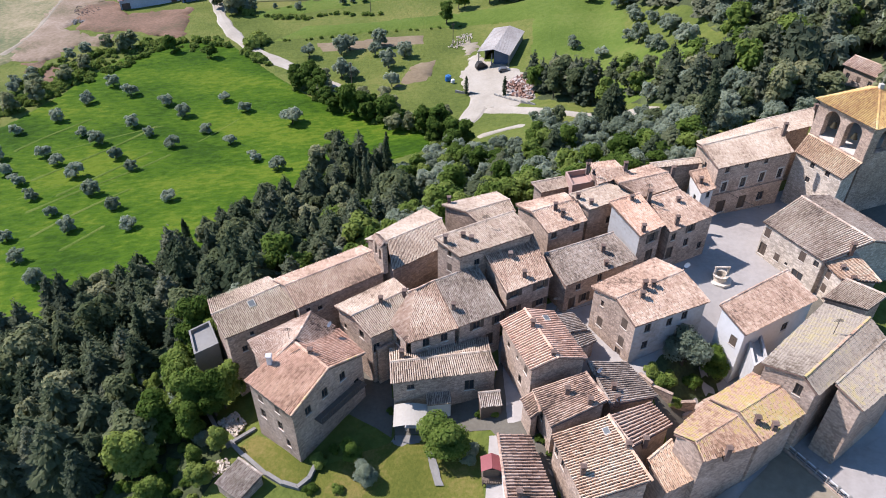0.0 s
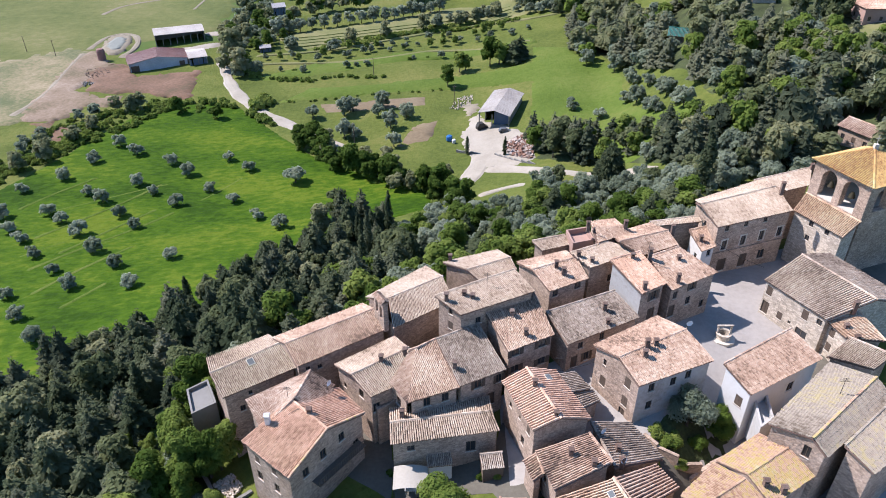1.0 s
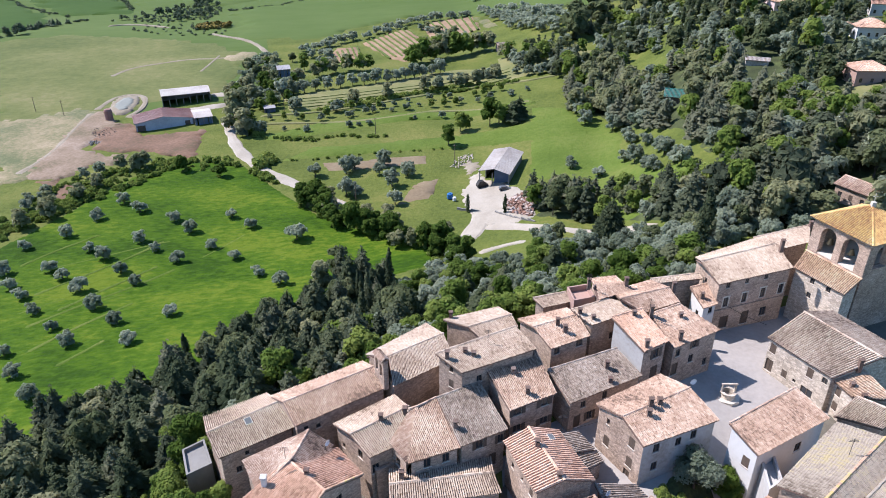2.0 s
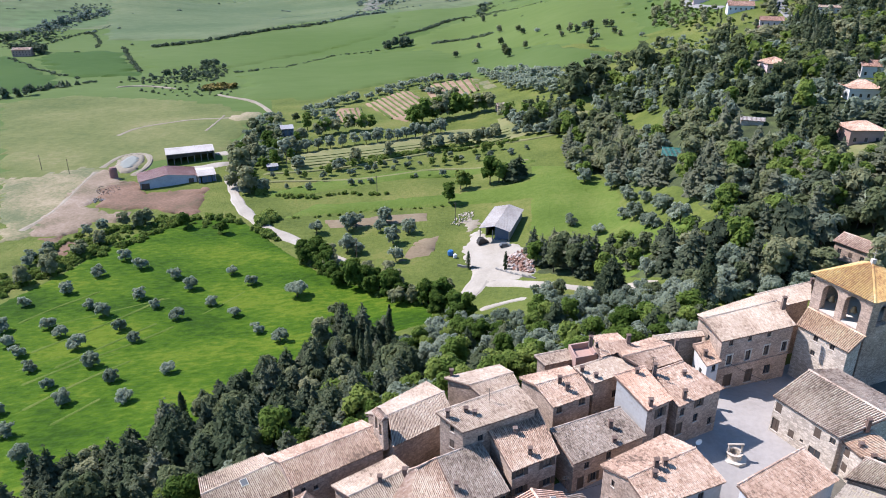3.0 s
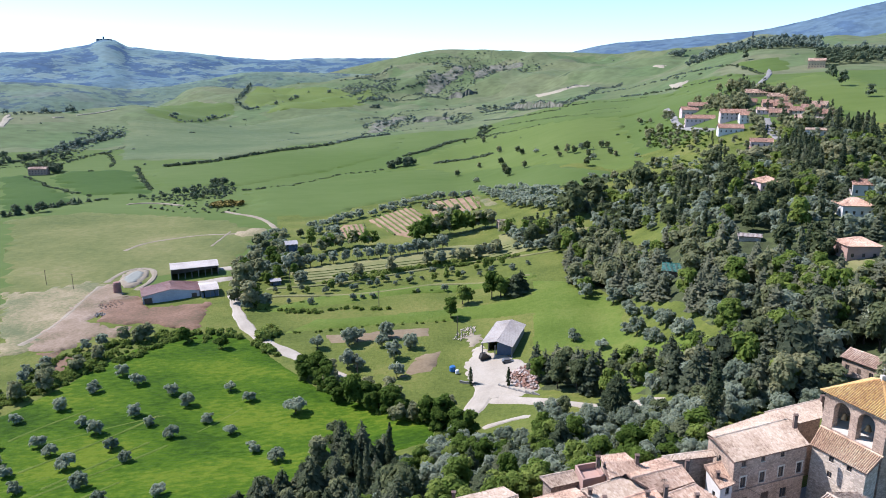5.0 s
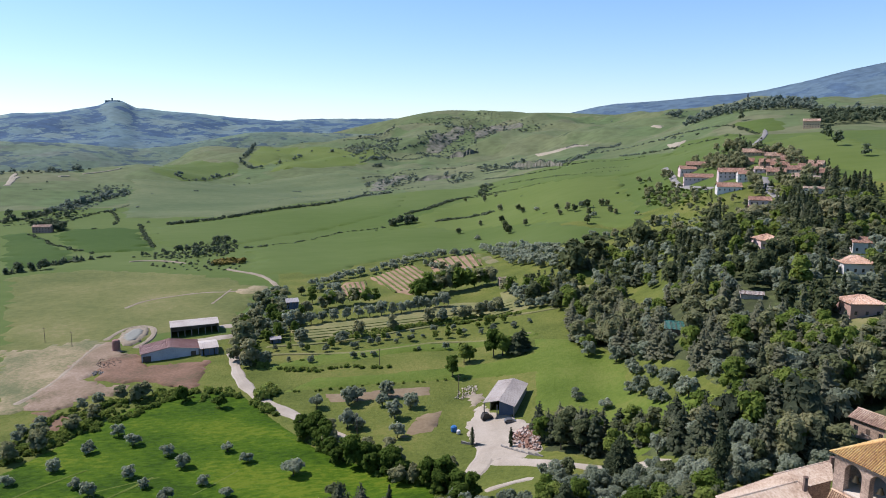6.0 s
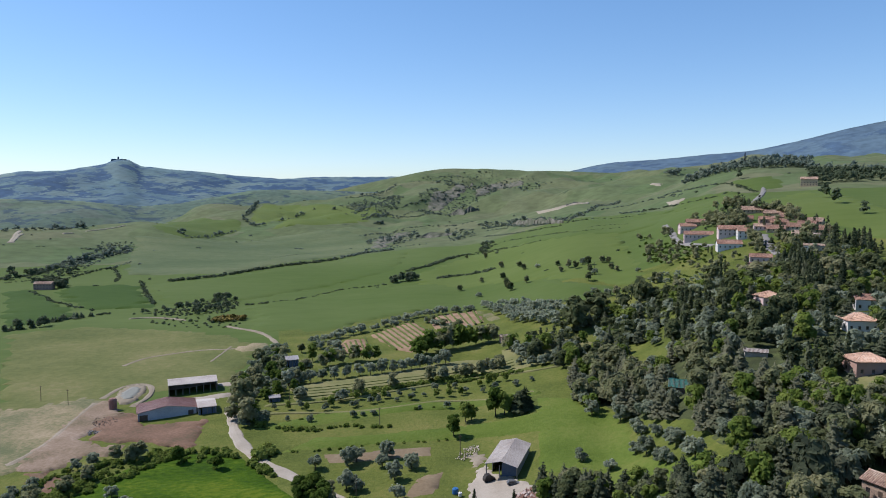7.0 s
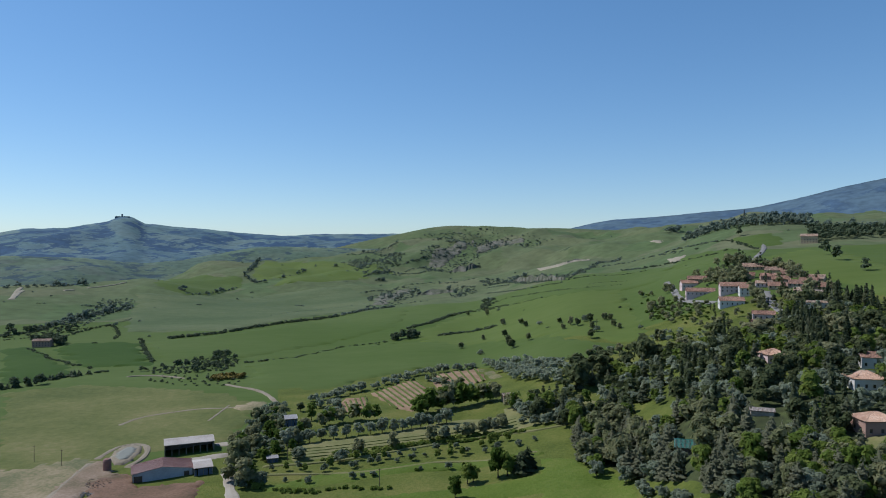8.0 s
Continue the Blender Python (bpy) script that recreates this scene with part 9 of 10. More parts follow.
# ---- woods beside the village and along the ridge ----
CLEAR = [[(40.3, 319.4), (54.8, 310.7), (60.7, 286.5), (68.4, 282.1), (69.0, 260.7), (64.5, 242.9), (65.7, 221.6), (68.3, 209.2), (73.9, 201.7), (75.3, 187.7), (66.9, 166.5), (58.5, 168.3), (54.1, 178.1), (49.9, 182.1), (46.2, 191.4), (42.1, 229.1), (30.8, 234.6)],
         [(95.9, 308.1), (99.1, 281.3), (83.4, 233.2), (80.2, 247.6)], [(94.6, 379.7), (103.1, 370.7), (109.5, 341.9), (100.1, 311.5), (90.2, 320.0), (84.6, 335.5)],
         [(73.8, 433.1), (91.9, 418.5), (82.7, 388.2), (62.8, 362.1)],
         [(131.8, 233.3), (148.4, 230.2), (135.5, 199.2), (127.6, 214.6)], [(6.4, 254.7), (35.0, 239.2), (28.4, 188.9), (5.3, 203.0)], [(140.7, 247.0), (160.7, 240.8), (146.9, 218.1), (131.6, 229.1)],
         [(86.4, 161.4), (97.9, 161.9), (108.4, 161.5), (97.9, 142.7), (86.4, 141.6), (83.6, 151.7)], [(111.1, 259.3), (117.8, 257.0), (111.1, 240.3), (105.1, 242.0)]]
HOUSE_GAPS = []
for x, y in ((162.2, 356.1), (199.2, 453.3), (187.8, 312.7), (164.3, 280.2), (136.9, 230.4), (221.2, 406.0), (249.6, 476.3), (118.0, 267.4)):
    r = math.hypot(x, y)
    HOUSE_GAPS.append(oval(x * (1 - 12 / r), y * (1 - 12 / r), 9, 18, 20, -math.atan2(x, y)))
NEAR_EAST = [(25.6, 189.0), (30.3, 205.4), (40.3, 211.9), (49.6, 196.8), (59.5, 197.1), (70.8, 179.2), (83.5, 181.0), (115.9, 176.1), (115.7, 159.4), (103.7, 140.4), (81.0, 142.6), (61.5, 153.1), (50.0, 184.8), (29.5, 199.2)]
plant(mixed(scatter(NEAR_EAST, 4.4, 11, CLEAR + HOUSE_GAPS), {"fir": 6, "oak": 4, "broadleaf": 3, "pine": 1, "olive": 3}, 5.5, 8.5, 79, (0.9, 1.25)), "wood beside the lane", "dark mixed woodland tree beside the lane")
OLIVE_BAND = [(24.9, 164.3), (31.2, 167.0), (42.0, 162.7), (51.3, 148.2), (59.0, 148.4), (67.7, 150.9), (83.3, 148.2), (79.9, 139.0), (61.3, 134.8), (53.2, 132.3), (37.7, 134.8), (26.8, 134.8), (21.9, 143.2)]
plant(mixed(scatter(OLIVE_BAND, 4.6, 12), {"olive": 9, "oak": 1}, 4.2, 5.6, 80), "olive trees below the lane")
plant(mixed([(0.9, 185.8), (2.1, 172.5), (5.1, 165.3), (4.2, 181.1), (9.1, 158.4), (14.6, 160.1), (17.8, 152.3), (23.1, 154.8), (28.7, 156.8), (32.0, 153.9), (28.7, 144.4), (23.5, 143.7), (36.4, 159.3), (19.5, 145.5), (11.9, 151.9), (40.2, 160.4), (-1.8, 161.6)], {"olive": 3, "broadleaf": 1}, 4.6, 6.4, 190), "olive trees below the lane")
BELT = along_line([(28.6, 209.8), (38.0, 201.7), (49.2, 196.0), (57.5, 178.9), (66.9, 163.2), (80.1, 161.3), (88.7, 159.3)], 3.2, 1.6, 194) + along_line([(29.6, 219.0), (39.6, 212.1), (51.3, 206.3), (60.3, 188.9), (69.7, 171.4), (83.2, 168.7)], 3.6, 2.0, 195)
plant(mixed(BELT, {"fir": 6, "oak": 2, "broadleaf": 1}, 4.6, 6.6, 196), "wood beside the lane", "dark mixed woodland tree beside the lane")
plant(mixed([(108.6, 186.5), (109.8, 182.8), (110.5, 172.9), (111.3, 169.3), (114.0, 171.3), (108.9, 178.1)], {"blossom": 1}, 5.0, 6.5, 198), "flowering trees by the lane")
plant(mixed([(100.0, 202.6), (103.9, 205.6), (110.4, 200.4), (106.2, 196.1), (116.1, 206.8), (102.6, 197.4)], {"broadleaf": 1}, 6.0, 8.0, 199), "light green trees", "light green leafy garden tree")
for x, y, sp, tl in ((*(82.7, 154.2), 10.0, 1.45), (*(86.4, 154.8), 8.0, 1.4)):
    tree("pine", x, y, sp, "", tl, "umbrella pine standing over the lane by the church")
plant(mixed(along_line([(26.4, 177.2), (41.8, 168.6), (47.9, 158.8), (53.9, 148.2), (67.0, 146.1), (78.0, 142.7)], 2.4, 1.4, 204) + along_line([(26.8, 168.5), (42.4, 158.2), (53.2, 141.6), (67.4, 140.3)], 2.8, 1.6, 205), {"olive": 6, "bush": 2, "oak": 1}, 4.0, 5.4, 206), "olive trees below the lane")
tree("cypress", *(56.6, 137.0), 3.2, "", 1.0, "tall dark cypress behind the palazzo")
tree("conifer", *(43.4, 165.0), 8.0, "", 1.1, "tall dark green conifer below the lane", fine=True)
MID_EAST = [(52.5, 283.4), (54.0, 307.3), (59.8, 344.1), (87.7, 367.3), (101.7, 316.5), (103.7, 245.0), (125.1, 217.5), (138.7, 205.4), (120.8, 166.6), (95.5, 183.2), (79.1, 188.4), (80.8, 233.5), (72.4, 268.1), (67.0, 295.8)]
woods("woodland", mixed(scatter(MID_EAST, 4.7, 13, CLEAR + HOUSE_GAPS), {"fir": 6, "oak": 4, "broadleaf": 2, "olive": 3, "cypress": 1, "pine": 1}, 5.2, 9.0, 81, (0.85, 1.2)), "mixed woodland of conifers and olives on the ridge side")
plant(mixed([(59.0, 285.2), (67.7, 272.4), (70.2, 273.7), (68.9, 253.1), (69.3, 248.1), (63.7, 234.4), (65.5, 227.9), (66.2, 214.3), (66.6, 209.3), (72.5, 224.2), (71.8, 206.5), (72.0, 200.6), (53.8, 228.4), (45.8, 239.6), (71.6, 238.6), (72.3, 218.6)], {"olive": 1}, 4.8, 6.6, 82), "olive trees in the clearing")
FAR_EAST = [(36.2, 402.0), (59.6, 430.4), (72.9, 426.2), (100.7, 461.0), (141.0, 449.1), (159.0, 431.3), (184.1, 427.5), (248.3, 499.7), (274.8, 491.9), (239.4, 352.4), (142.9, 201.8), (127.6, 222.4), (104.8, 247.8), (103.3, 321.8), (88.9, 372.9), (60.7, 349.2), (51.4, 367.2)]
woods("woodland", mixed(scatter(FAR_EAST, 6.3, 14, CLEAR + HOUSE_GAPS), {"fir": 2, "oak": 5, "olive": 7, "cypress": 2, "broadleaf": 2}, 4.8, 8.8, 83), "gardens, olives and woodland along the ridge")
DARK_BELT = along_line([(70.6, 433.1), (84.1, 450.2), (103.3, 472.6), (124.9, 468.2), (140.2, 445.8)], 5.0, 6.0, 84)
woods("woodland", mixed(DARK_BELT, {"oak": 1}, 10.0, 13.0, 85), "dark belt of broadleaf trees")
plant(mixed(along_line([(133.5, 401.6), (136.6, 387.5), (142.0, 385.9)], 4.0, 1.0, 86) + along_line([(221.5, 456.7), (202.4, 388.7), (171.6, 336.9)], 6.0, 4.0, 87) + along_line([(266.0, 496.0), (266.7, 468.7), (284.8, 468.6)], 6.0, 3.0, 88), {"cypress": 1}, 7.0, 10.0, 89), "cypresses along the ridge")
for x, y, s in ((*(161.8, 431.9), 15), (*(178.2, 411.6), 17), (*(147.1, 444.9), 12), (*(166.2, 412.7), 12), (*(216.5, 397.5), 16), (*(214.8, 383.1), 14), (*(191.1, 420.4), 12), (*(143.6, 408.7), 11), (*(143.4, 363.3), 12), (*(136.6, 451.4), 10), (*(159.8, 381.8), 9), (*(237.6, 397.2), 14), (*(175.7, 346.9), 12), (*(158.4, 328.2), 11), (*(175.5, 325.9), 12), (*(141.2, 324.8), 10), (*(114.4, 442.9), 9), (*(130.3, 351.5), 10)):
    tree("oak", x, y, s * 0.85, "large trees of the ridge gardens", 0.8, "large dark rounded tree in the ridge gardens")
for x, y, s in ((*(197.7, 401.8), 9), (*(194.9, 391.0), 10), (*(202.7, 400.2), 9), (*(199.0, 385.6), 10), (*(213.1, 416.8), 8), (*(257.1, 447.0), 10), (*(263.4, 453.0), 9), (*(263.9, 448.4), 10), (*(263.0, 439.6), 8), (*(138.0, 375.6), 6), (*(137.5, 369.3), 6), (*(191.2, 367.1), 9), (*(187.4, 353.3), 9), (*(200.9, 357.4), 9), (*(170.5, 445.7), 6), (*(172.6, 445.6), 6)):
    tree("cypress", x, y, s * 0.42, "cypresses of the ridge gardens", 1.0)
for x, y, s in ((*(-99.3, 324.7), 13), (*(-91.2, 306.9), 10), (*(-106.4, 344.3), 9)):
    tree("oak", x, y, s, "trees by the barns", 0.95, "large dark leafy tree beside the barns")
HAMLET = mixed(along_line([(279.0, 726.1), (289.1, 717.0), (291.7, 671.0), (302.8, 638.3), (293.1, 550.3), (268.3, 493.0), (259.0, 521.9), (236.6, 507.4)], 7.0, 7.0, 90), {"oak": 3, "cypress": 2, "conifer": 2}, 8.0, 12.0, 91)
HAMLET += mixed(along_line([(192.7, 720.8), (181.5, 603.2), (194.2, 570.8), (189.7, 519.5)], 6.0, 16.0, 92), {"bush": 3, "oak": 1}, 7.0, 11.0, 93)
HAMLET += mixed(along_line([(158.7, 522.5), (169.6, 494.0), (181.3, 484.3), (177.3, 434.7)], 6.0, 8.0, 94), {"bush": 2, "oak": 1}, 7.0, 10.0, 95)
HAMLET += mixed(along_line([(239.5, 666.2), (242.3, 619.3), (261.9, 633.7)], 5.0, 5.0, 96), {"oak": 1}, 9.0, 12.0, 97)
HAMLET += mixed(scatter([(209.6, 667.0), (209.1, 603.5), (203.5, 513.8), (220.3, 516.2), (183.6, 425.2), (181.3, 484.3), (174.6, 563.3), (183.4, 644.9)], 9.0, 160), {"bush": 4, "oak": 2, "cypress": 1}, 6.0, 10.0, 161)
HAMLET += mixed(scatter([(227.5, 534.2), (261.7, 545.7), (277.3, 510.7), (241.8, 428.5), (205.8, 408.7), (214.1, 464.3)], 9.0, 162, HOUSE_GAPS), {"oak": 3, "cypress": 2, "conifer": 2}, 6.0, 9.0, 163)
HAMLET += mixed(along_line([(246.7, 702.8), (253.3, 684.2), (250.5, 641.7), (240.7, 602.6)], 5.0, 6.0, 164), {"oak": 2, "conifer": 1}, 9.0, 13.0, 165)
HAMLET += mixed(scatter([(177.2, 645.6), (190.8, 656.8), (201.8, 625.8), (203.7, 561.8), (192.4, 542.6), (179.5, 570.7), (169.3, 599.5)], 4.2, 166), {"bush": 6, "oak": 1}, 6.0, 10.0, 167)
HAMLET += mixed(scatter([(153.3, 542.7), (164.3, 536.0), (175.3, 472.9), (172.5, 437.2), (163.8, 451.8), (151.4, 521.1)], 4.5, 168), {"bush": 3, "olive": 2}, 5.0, 8.0, 169)
HAMLET += mixed(scatter([(237.4, 629.8), (254.6, 658.5), (270.1, 655.3), (253.9, 611.1), (243.5, 609.5)], 5.0, 261), {"oak": 2, "conifer": 1}, 9.0, 13.0, 262)
HAMLET += mixed(scatter([(183.6, 418.7), (230.3, 481.2), (239.8, 466.2), (252.6, 449.2), (268.2, 439.6), (200.4, 328.4), (177.3, 344.6), (181.8, 383.0)], 5.5, 263, HOUSE_GAPS), {"oak": 3, "cypress": 2, "conifer": 2, "broadleaf": 1}, 7.0, 11.0, 264)
HAMLET += mixed(along_line([(257.2, 477.6), (272.3, 484.2), (275.1, 469.3), (277.2, 451.4)], 3.0, 3.0, 265), {"cypress": 3, "conifer": 1}, 9.0, 12.0, 266)
HAMLET += mixed(along_line([(278.4, 715.5), (283.4, 703.9), (282.5, 672.2), (285.5, 651.0)], 3.0, 3.0, 270), {"conifer": 2, "cypress": 1, "oak": 1}, 13.0, 18.0, 271)
HAMLET += mixed(along_line([(290.9, 654.9), (295.9, 639.7), (298.6, 618.7), (294.9, 603.1)], 3.0, 2.0, 272), {"conifer": 1, "oak": 1}, 10.0, 14.0, 273)
HAMLET += mixed(along_line([(242.7, 643.8), (248.8, 636.9), (254.4, 625.6), (249.3, 601.3)], 3.0, 3.0, 274), {"oak": 3, "conifer": 1}, 12.0, 17.0, 275)
HAMLET += mixed(along_line([(242.5, 566.2), (237.5, 541.5), (225.6, 519.0)], 3.0, 3.0, 276), {"oak": 3, "bush": 1}, 8.0, 13.0, 277)
HAMLET += mixed(along_line([(259.1, 557.2), (254.8, 528.1), (248.2, 501.9), (269.3, 523.5)], 3.5, 4.0, 278), {"oak": 2, "cypress": 2}, 9.0, 14.0, 279)
HAMLET += mixed([(275.5, 590.4), (285.5, 593.5), (287.0, 577.5), (280.8, 554.4), (260.7, 583.7), (276.0, 610.4), (298.3, 606.2), (281.5, 547.2), (279.3, 534.6)], {"oak": 2, "cypress": 1}, 9.0, 14.0, 280)
HAMLET += mixed([(215.5, 697.5), (210.0, 688.6), (210.7, 673.5)], {"oak": 1}, 9.0, 12.0, 281)
woods("hamlet_trees", [(k, x, y, s * 0.58, t) for k, x, y, s, t in HAMLET], "trees round the hamlet houses")

# ---- far hedges and copses ----
FAR = mixed(along_line([(-346.6, 854.9), (-313.9, 880.6), (-278.5, 930.0), (-240.5, 991.6), (-202.2, 1043.3), (-148.8, 1154.5), (-93.0, 1158.1)], 2.5, 4.0, 101), {"bush": 1}, 8.8, 16.8, 102)
FAR += mixed(along_line([(-198.9, 664.0), (-155.4, 686.7), (-120.8, 748.5), (-91.3, 755.5), (-67.2, 760.1)], 3.8, 1.6, 103), {"bush": 1}, 3.9, 8.4, 104)
FAR += mixed(along_line([(-61.7, 768.9), (-49.4, 770.0), (-40.7, 782.5)], 1.3, 4.8, 105), {"broadleaf": 2, "bush": 1}, 6.6, 11.9, 106)
FAR += mixed(along_line([(-15.2, 773.6), (0.5, 790.7), (26.1, 794.6), (51.2, 785.5)], 1.5, 4.0, 107), {"bush": 1}, 8.2, 14.0, 108)
FAR += mixed(along_line([(-55.1, 859.0), (-28.5, 899.0), (0.6, 992.7), (25.2, 1014.5)], 2.5, 3.2, 109), {"bush": 1}, 7.2, 12.6, 110)
FAR += mixed(along_line([(29.1, 1008.6), (63.2, 969.8), (97.1, 920.6), (115.5, 890.6)], 4.2, 2.4, 111), {"bush": 1}, 4.4, 8.4, 112)
FAR += mixed(scatter([(-282.9, 633.9), (-265.6, 655.0), (-248.3, 696.4), (-237.0, 731.7), (-201.0, 671.1), (-202.2, 624.1), (-232.2, 609.3), (-263.3, 612.4)], 5.0, 15), {"bush": 3, "broadleaf": 1}, 4.5, 9.1, 113)
FAR += mixed(scatter([(-260.9, 584.6), (-228.9, 600.7), (-197.3, 609.0), (-165.5, 552.7), (-209.1, 548.8)], 6.8, 16), {"bush": 1}, 3.5, 7.2, 114)
FAR += mixed(along_line([(-352.9, 542.0), (-343.7, 555.9), (-331.0, 565.3)], 2.9, 2.4, 115), {"conifer": 1, "broadleaf": 1}, 5.5, 9.1, 116)
FAR += mixed(along_line([(-335.9, 586.1), (-329.5, 605.2), (-316.9, 619.3), (-309.7, 625.1)], 2.1, 4.8, 117), {"bush": 2, "conifer": 1}, 5.0, 9.1, 118)
FAR += mixed(along_line([(-469.2, 769.2), (-404.9, 701.4), (-352.0, 656.4)], 2.9, 2.4, 119), {"bush": 1}, 5.0, 8.4, 120)
FAR += mixed(along_line([(-484.0, 804.3), (-489.0, 853.2), (-445.3, 793.9)], 1.7, 4.0, 121), {"broadleaf": 2, "cypress": 1}, 6.1, 9.8, 122)
FAR += mixed(along_line([(-382.0, 855.8), (-336.3, 760.5), (-293.7, 683.2)], 2.5, 2.4, 123), {"bush": 1}, 4.4, 7.7, 124)
FAR += mixed(along_line([(-558.4, 857.7), (-547.4, 909.6), (-576.4, 1043.0), (-571.9, 1117.7), (-548.8, 1186.3)], 4.2, 8.0, 125), {"bush": 1}, 8.8, 16.8, 126)
FAR += mixed(along_line([(60.7, 1481.4), (108.2, 1330.8), (129.8, 1230.7), (170.6, 1109.2), (232.0, 1195.4), (376.3, 1553.3)], 5.0, 4.0, 133), {"bush": 1}, 6.6, 12.6, 134)
FAR += mixed(along_line([(174.0, 896.4), (207.2, 916.0), (227.8, 881.9)], 3.8, 2.4, 135), {"bush": 1}, 5.0, 8.4, 136)
FAR += mixed(scatter([(-345.4, 2140.4), (-272.7, 2257.1), (-139.5, 2047.0), (-168.4, 1904.9), (-224.9, 1744.7)], 16.1, 17), {"bush": 1}, 7.0, 13.0, 137)
FAR += mixed(along_line([(-140.5, 1162.7), (-95.0, 1182.8), (-38.0, 1198.4)], 6.7, 4.0, 140), {"bush": 1}, 5.0, 8.4, 141)
FAR += mixed(along_line([(-484.0, 836.0), (-486.5, 891.6), (-487.5, 951.2), (-481.2, 1003.8)], 4.5, 3.1, 500), {"bush": 1}, 6.3, 11.7, 501)
FAR += mixed(along_line([(-343.0, 2270.0), (-271.4, 2286.8), (-186.0, 2153.4), (-136.9, 2068.7)], 8.0, 5.6, 508), {"bush": 1}, 11.2, 20.8, 509)
FAR += mixed(along_line([(-218.4, 1718.4), (-166.0, 1919.7), (-84.8, 1841.1), (4.4, 1843.9)], 6.0, 4.2, 510), {"bush": 1}, 8.4, 15.6, 511)
FAR += mixed(along_line([(61.3, 1431.1), (112.2, 1349.0), (151.4, 1225.8), (188.9, 1154.1), (225.5, 1151.4)], 6.0, 4.2, 514), {"bush": 1}, 8.4, 15.6, 515)
FAR += mixed(along_line([(45.6, 1060.4), (87.3, 1046.9), (124.9, 947.5), (155.8, 865.0), (210.0, 858.9)], 3.5, 2.4, 516), {"bush": 1}, 4.9, 9.1, 517)
FAR += mixed(along_line([(35.6, 1019.5), (58.8, 993.2), (80.5, 964.8)], 2.5, 1.8, 518), {"bush": 1}, 3.5, 6.5, 519)
FAR += mixed(along_line([(171.4, 1046.1), (224.8, 1060.4), (279.6, 984.1)], 4.0, 2.8, 520), {"bush": 1}, 5.6, 10.4, 521)
FAR += mixed(along_line([(275.1, 1127.5), (310.6, 958.7), (335.8, 903.4), (367.8, 911.9)], 4.5, 3.1, 522), {"bush": 1}, 6.3, 11.7, 523)
FAR += mixed(along_line([(355.9, 1157.2), (376.7, 1060.4), (394.6, 999.0), (381.1, 875.6)], 4.0, 2.8, 524), {"bush": 1}, 5.6, 10.4, 525)
FAR += mixed(along_line([(-152.7, 1946.9), (-92.3, 2005.4), (-11.9, 2089.1), (55.9, 2106.2)], 8.0, 5.6, 526), {"bush": 1}, 11.2, 20.8, 527)
FAR += mixed(along_line([(-84.6, 1835.7), (-10.9, 1910.9), (67.6, 1952.2)], 6.0, 4.2, 528), {"bush": 1}, 8.4, 15.6, 529)
FAR += mixed(along_line([(-482.1, 988.5), (-433.5, 906.5), (-410.4, 847.5)], 3.0, 2.1, 530), {"bush": 1}, 4.2, 7.8, 531)
FAR += mixed(along_line([(-164.3, 676.4), (-144.6, 702.2)], 1.5, 1.0, 544), {"bush": 1}, 2.1, 3.9, 545)
FAR += mixed(along_line([(-358.3, 808.1), (-326.4, 745.2), (-291.0, 676.2)], 2.0, 1.4, 546), {"bush": 1}, 2.8, 5.2, 547)
FAR += mixed(along_line([(69.2, 1357.6), (106.9, 1284.1)], 3.0, 2.1, 548), {"bush": 1}, 4.2, 7.8, 549)
for ring, gap, seed in (([(-313.2, 2099.7), (-286.7, 2223.8), (-218.9, 2176.8), (-146.1, 2069.8), (-145.1, 1965.7), (-170.6, 1930.5), (-181.4, 1761.9), (-221.8, 1776.9), (-265.6, 1915.9)], 7, 180), ([(-81.7, 2137.0), (-58.5, 1843.6), (1.1, 1833.7), (70.4, 1864.9), (90.1, 2197.8), (59.0, 2378.2), (-35.1, 2250.6)], 13, 182),
                        ([(-142.5, 1164.3), (-157.8, 1400.3), (-126.7, 1578.1), (-75.3, 1571.2), (-62.8, 1404.3), (-95.0, 1182.8)], 9, 184), ([(60.1, 1466.9), (96.2, 1476.5), (126.0, 1409.9), (191.6, 1183.5), (221.0, 1188.2), (180.3, 1060.9), (106.6, 1310.9)], 9, 186),
                        ([(95.2, 2419.2), (197.5, 2429.2), (325.0, 2229.2), (282.9, 2181.7), (164.2, 2018.7), (93.8, 2289.9)], 16, 188), ([(-77.9, 2452.9), (85.1, 2587.1), (199.5, 2453.0), (99.3, 2423.2), (1.4, 2303.1)], 12, 189),
                        ([(-11.1, 1478.8), (47.5, 1444.9), (54.7, 1335.5), (0.7, 1259.2)], 9, 191), ([(43.9, 1070.9), (63.0, 1135.9), (69.8, 1071.1), (48.2, 983.4)], 5, 197),
                        ([(-570.8, 1080.9), (-630.8, 1252.8), (-573.4, 1261.8), (-543.7, 1187.9), (-555.2, 1120.8), (-496.0, 910.9), (-543.4, 856.2), (-554.5, 921.3)], 8, 198)):
    FAR += mixed(scatter(ring, gap, seed), {"bush": 5, "oak": 1}, 6.0, 13.0, seed + 1, (0.5, 0.9))
FAR += mixed(along_line([(-185.8, 1441.1), (-126.7, 1577.8), (-51.8, 1630.3), (50.3, 1528.4)], 5.0, 4.5, 606), {"bush": 1}, 5.4, 10.8, 607)
FAR += mixed(along_line([(-282.0, 1089.6), (-253.7, 1207.9), (-199.7, 1237.4), (-152.4, 1261.1)], 3.9, 3.5, 610), {"bush": 1}, 4.2, 8.4, 611)
FAR += mixed(along_line([(62.3, 1271.0), (117.4, 1113.0), (163.9, 1012.4)], 3.9, 3.5, 612), {"bush": 1}, 4.2, 8.4, 613)
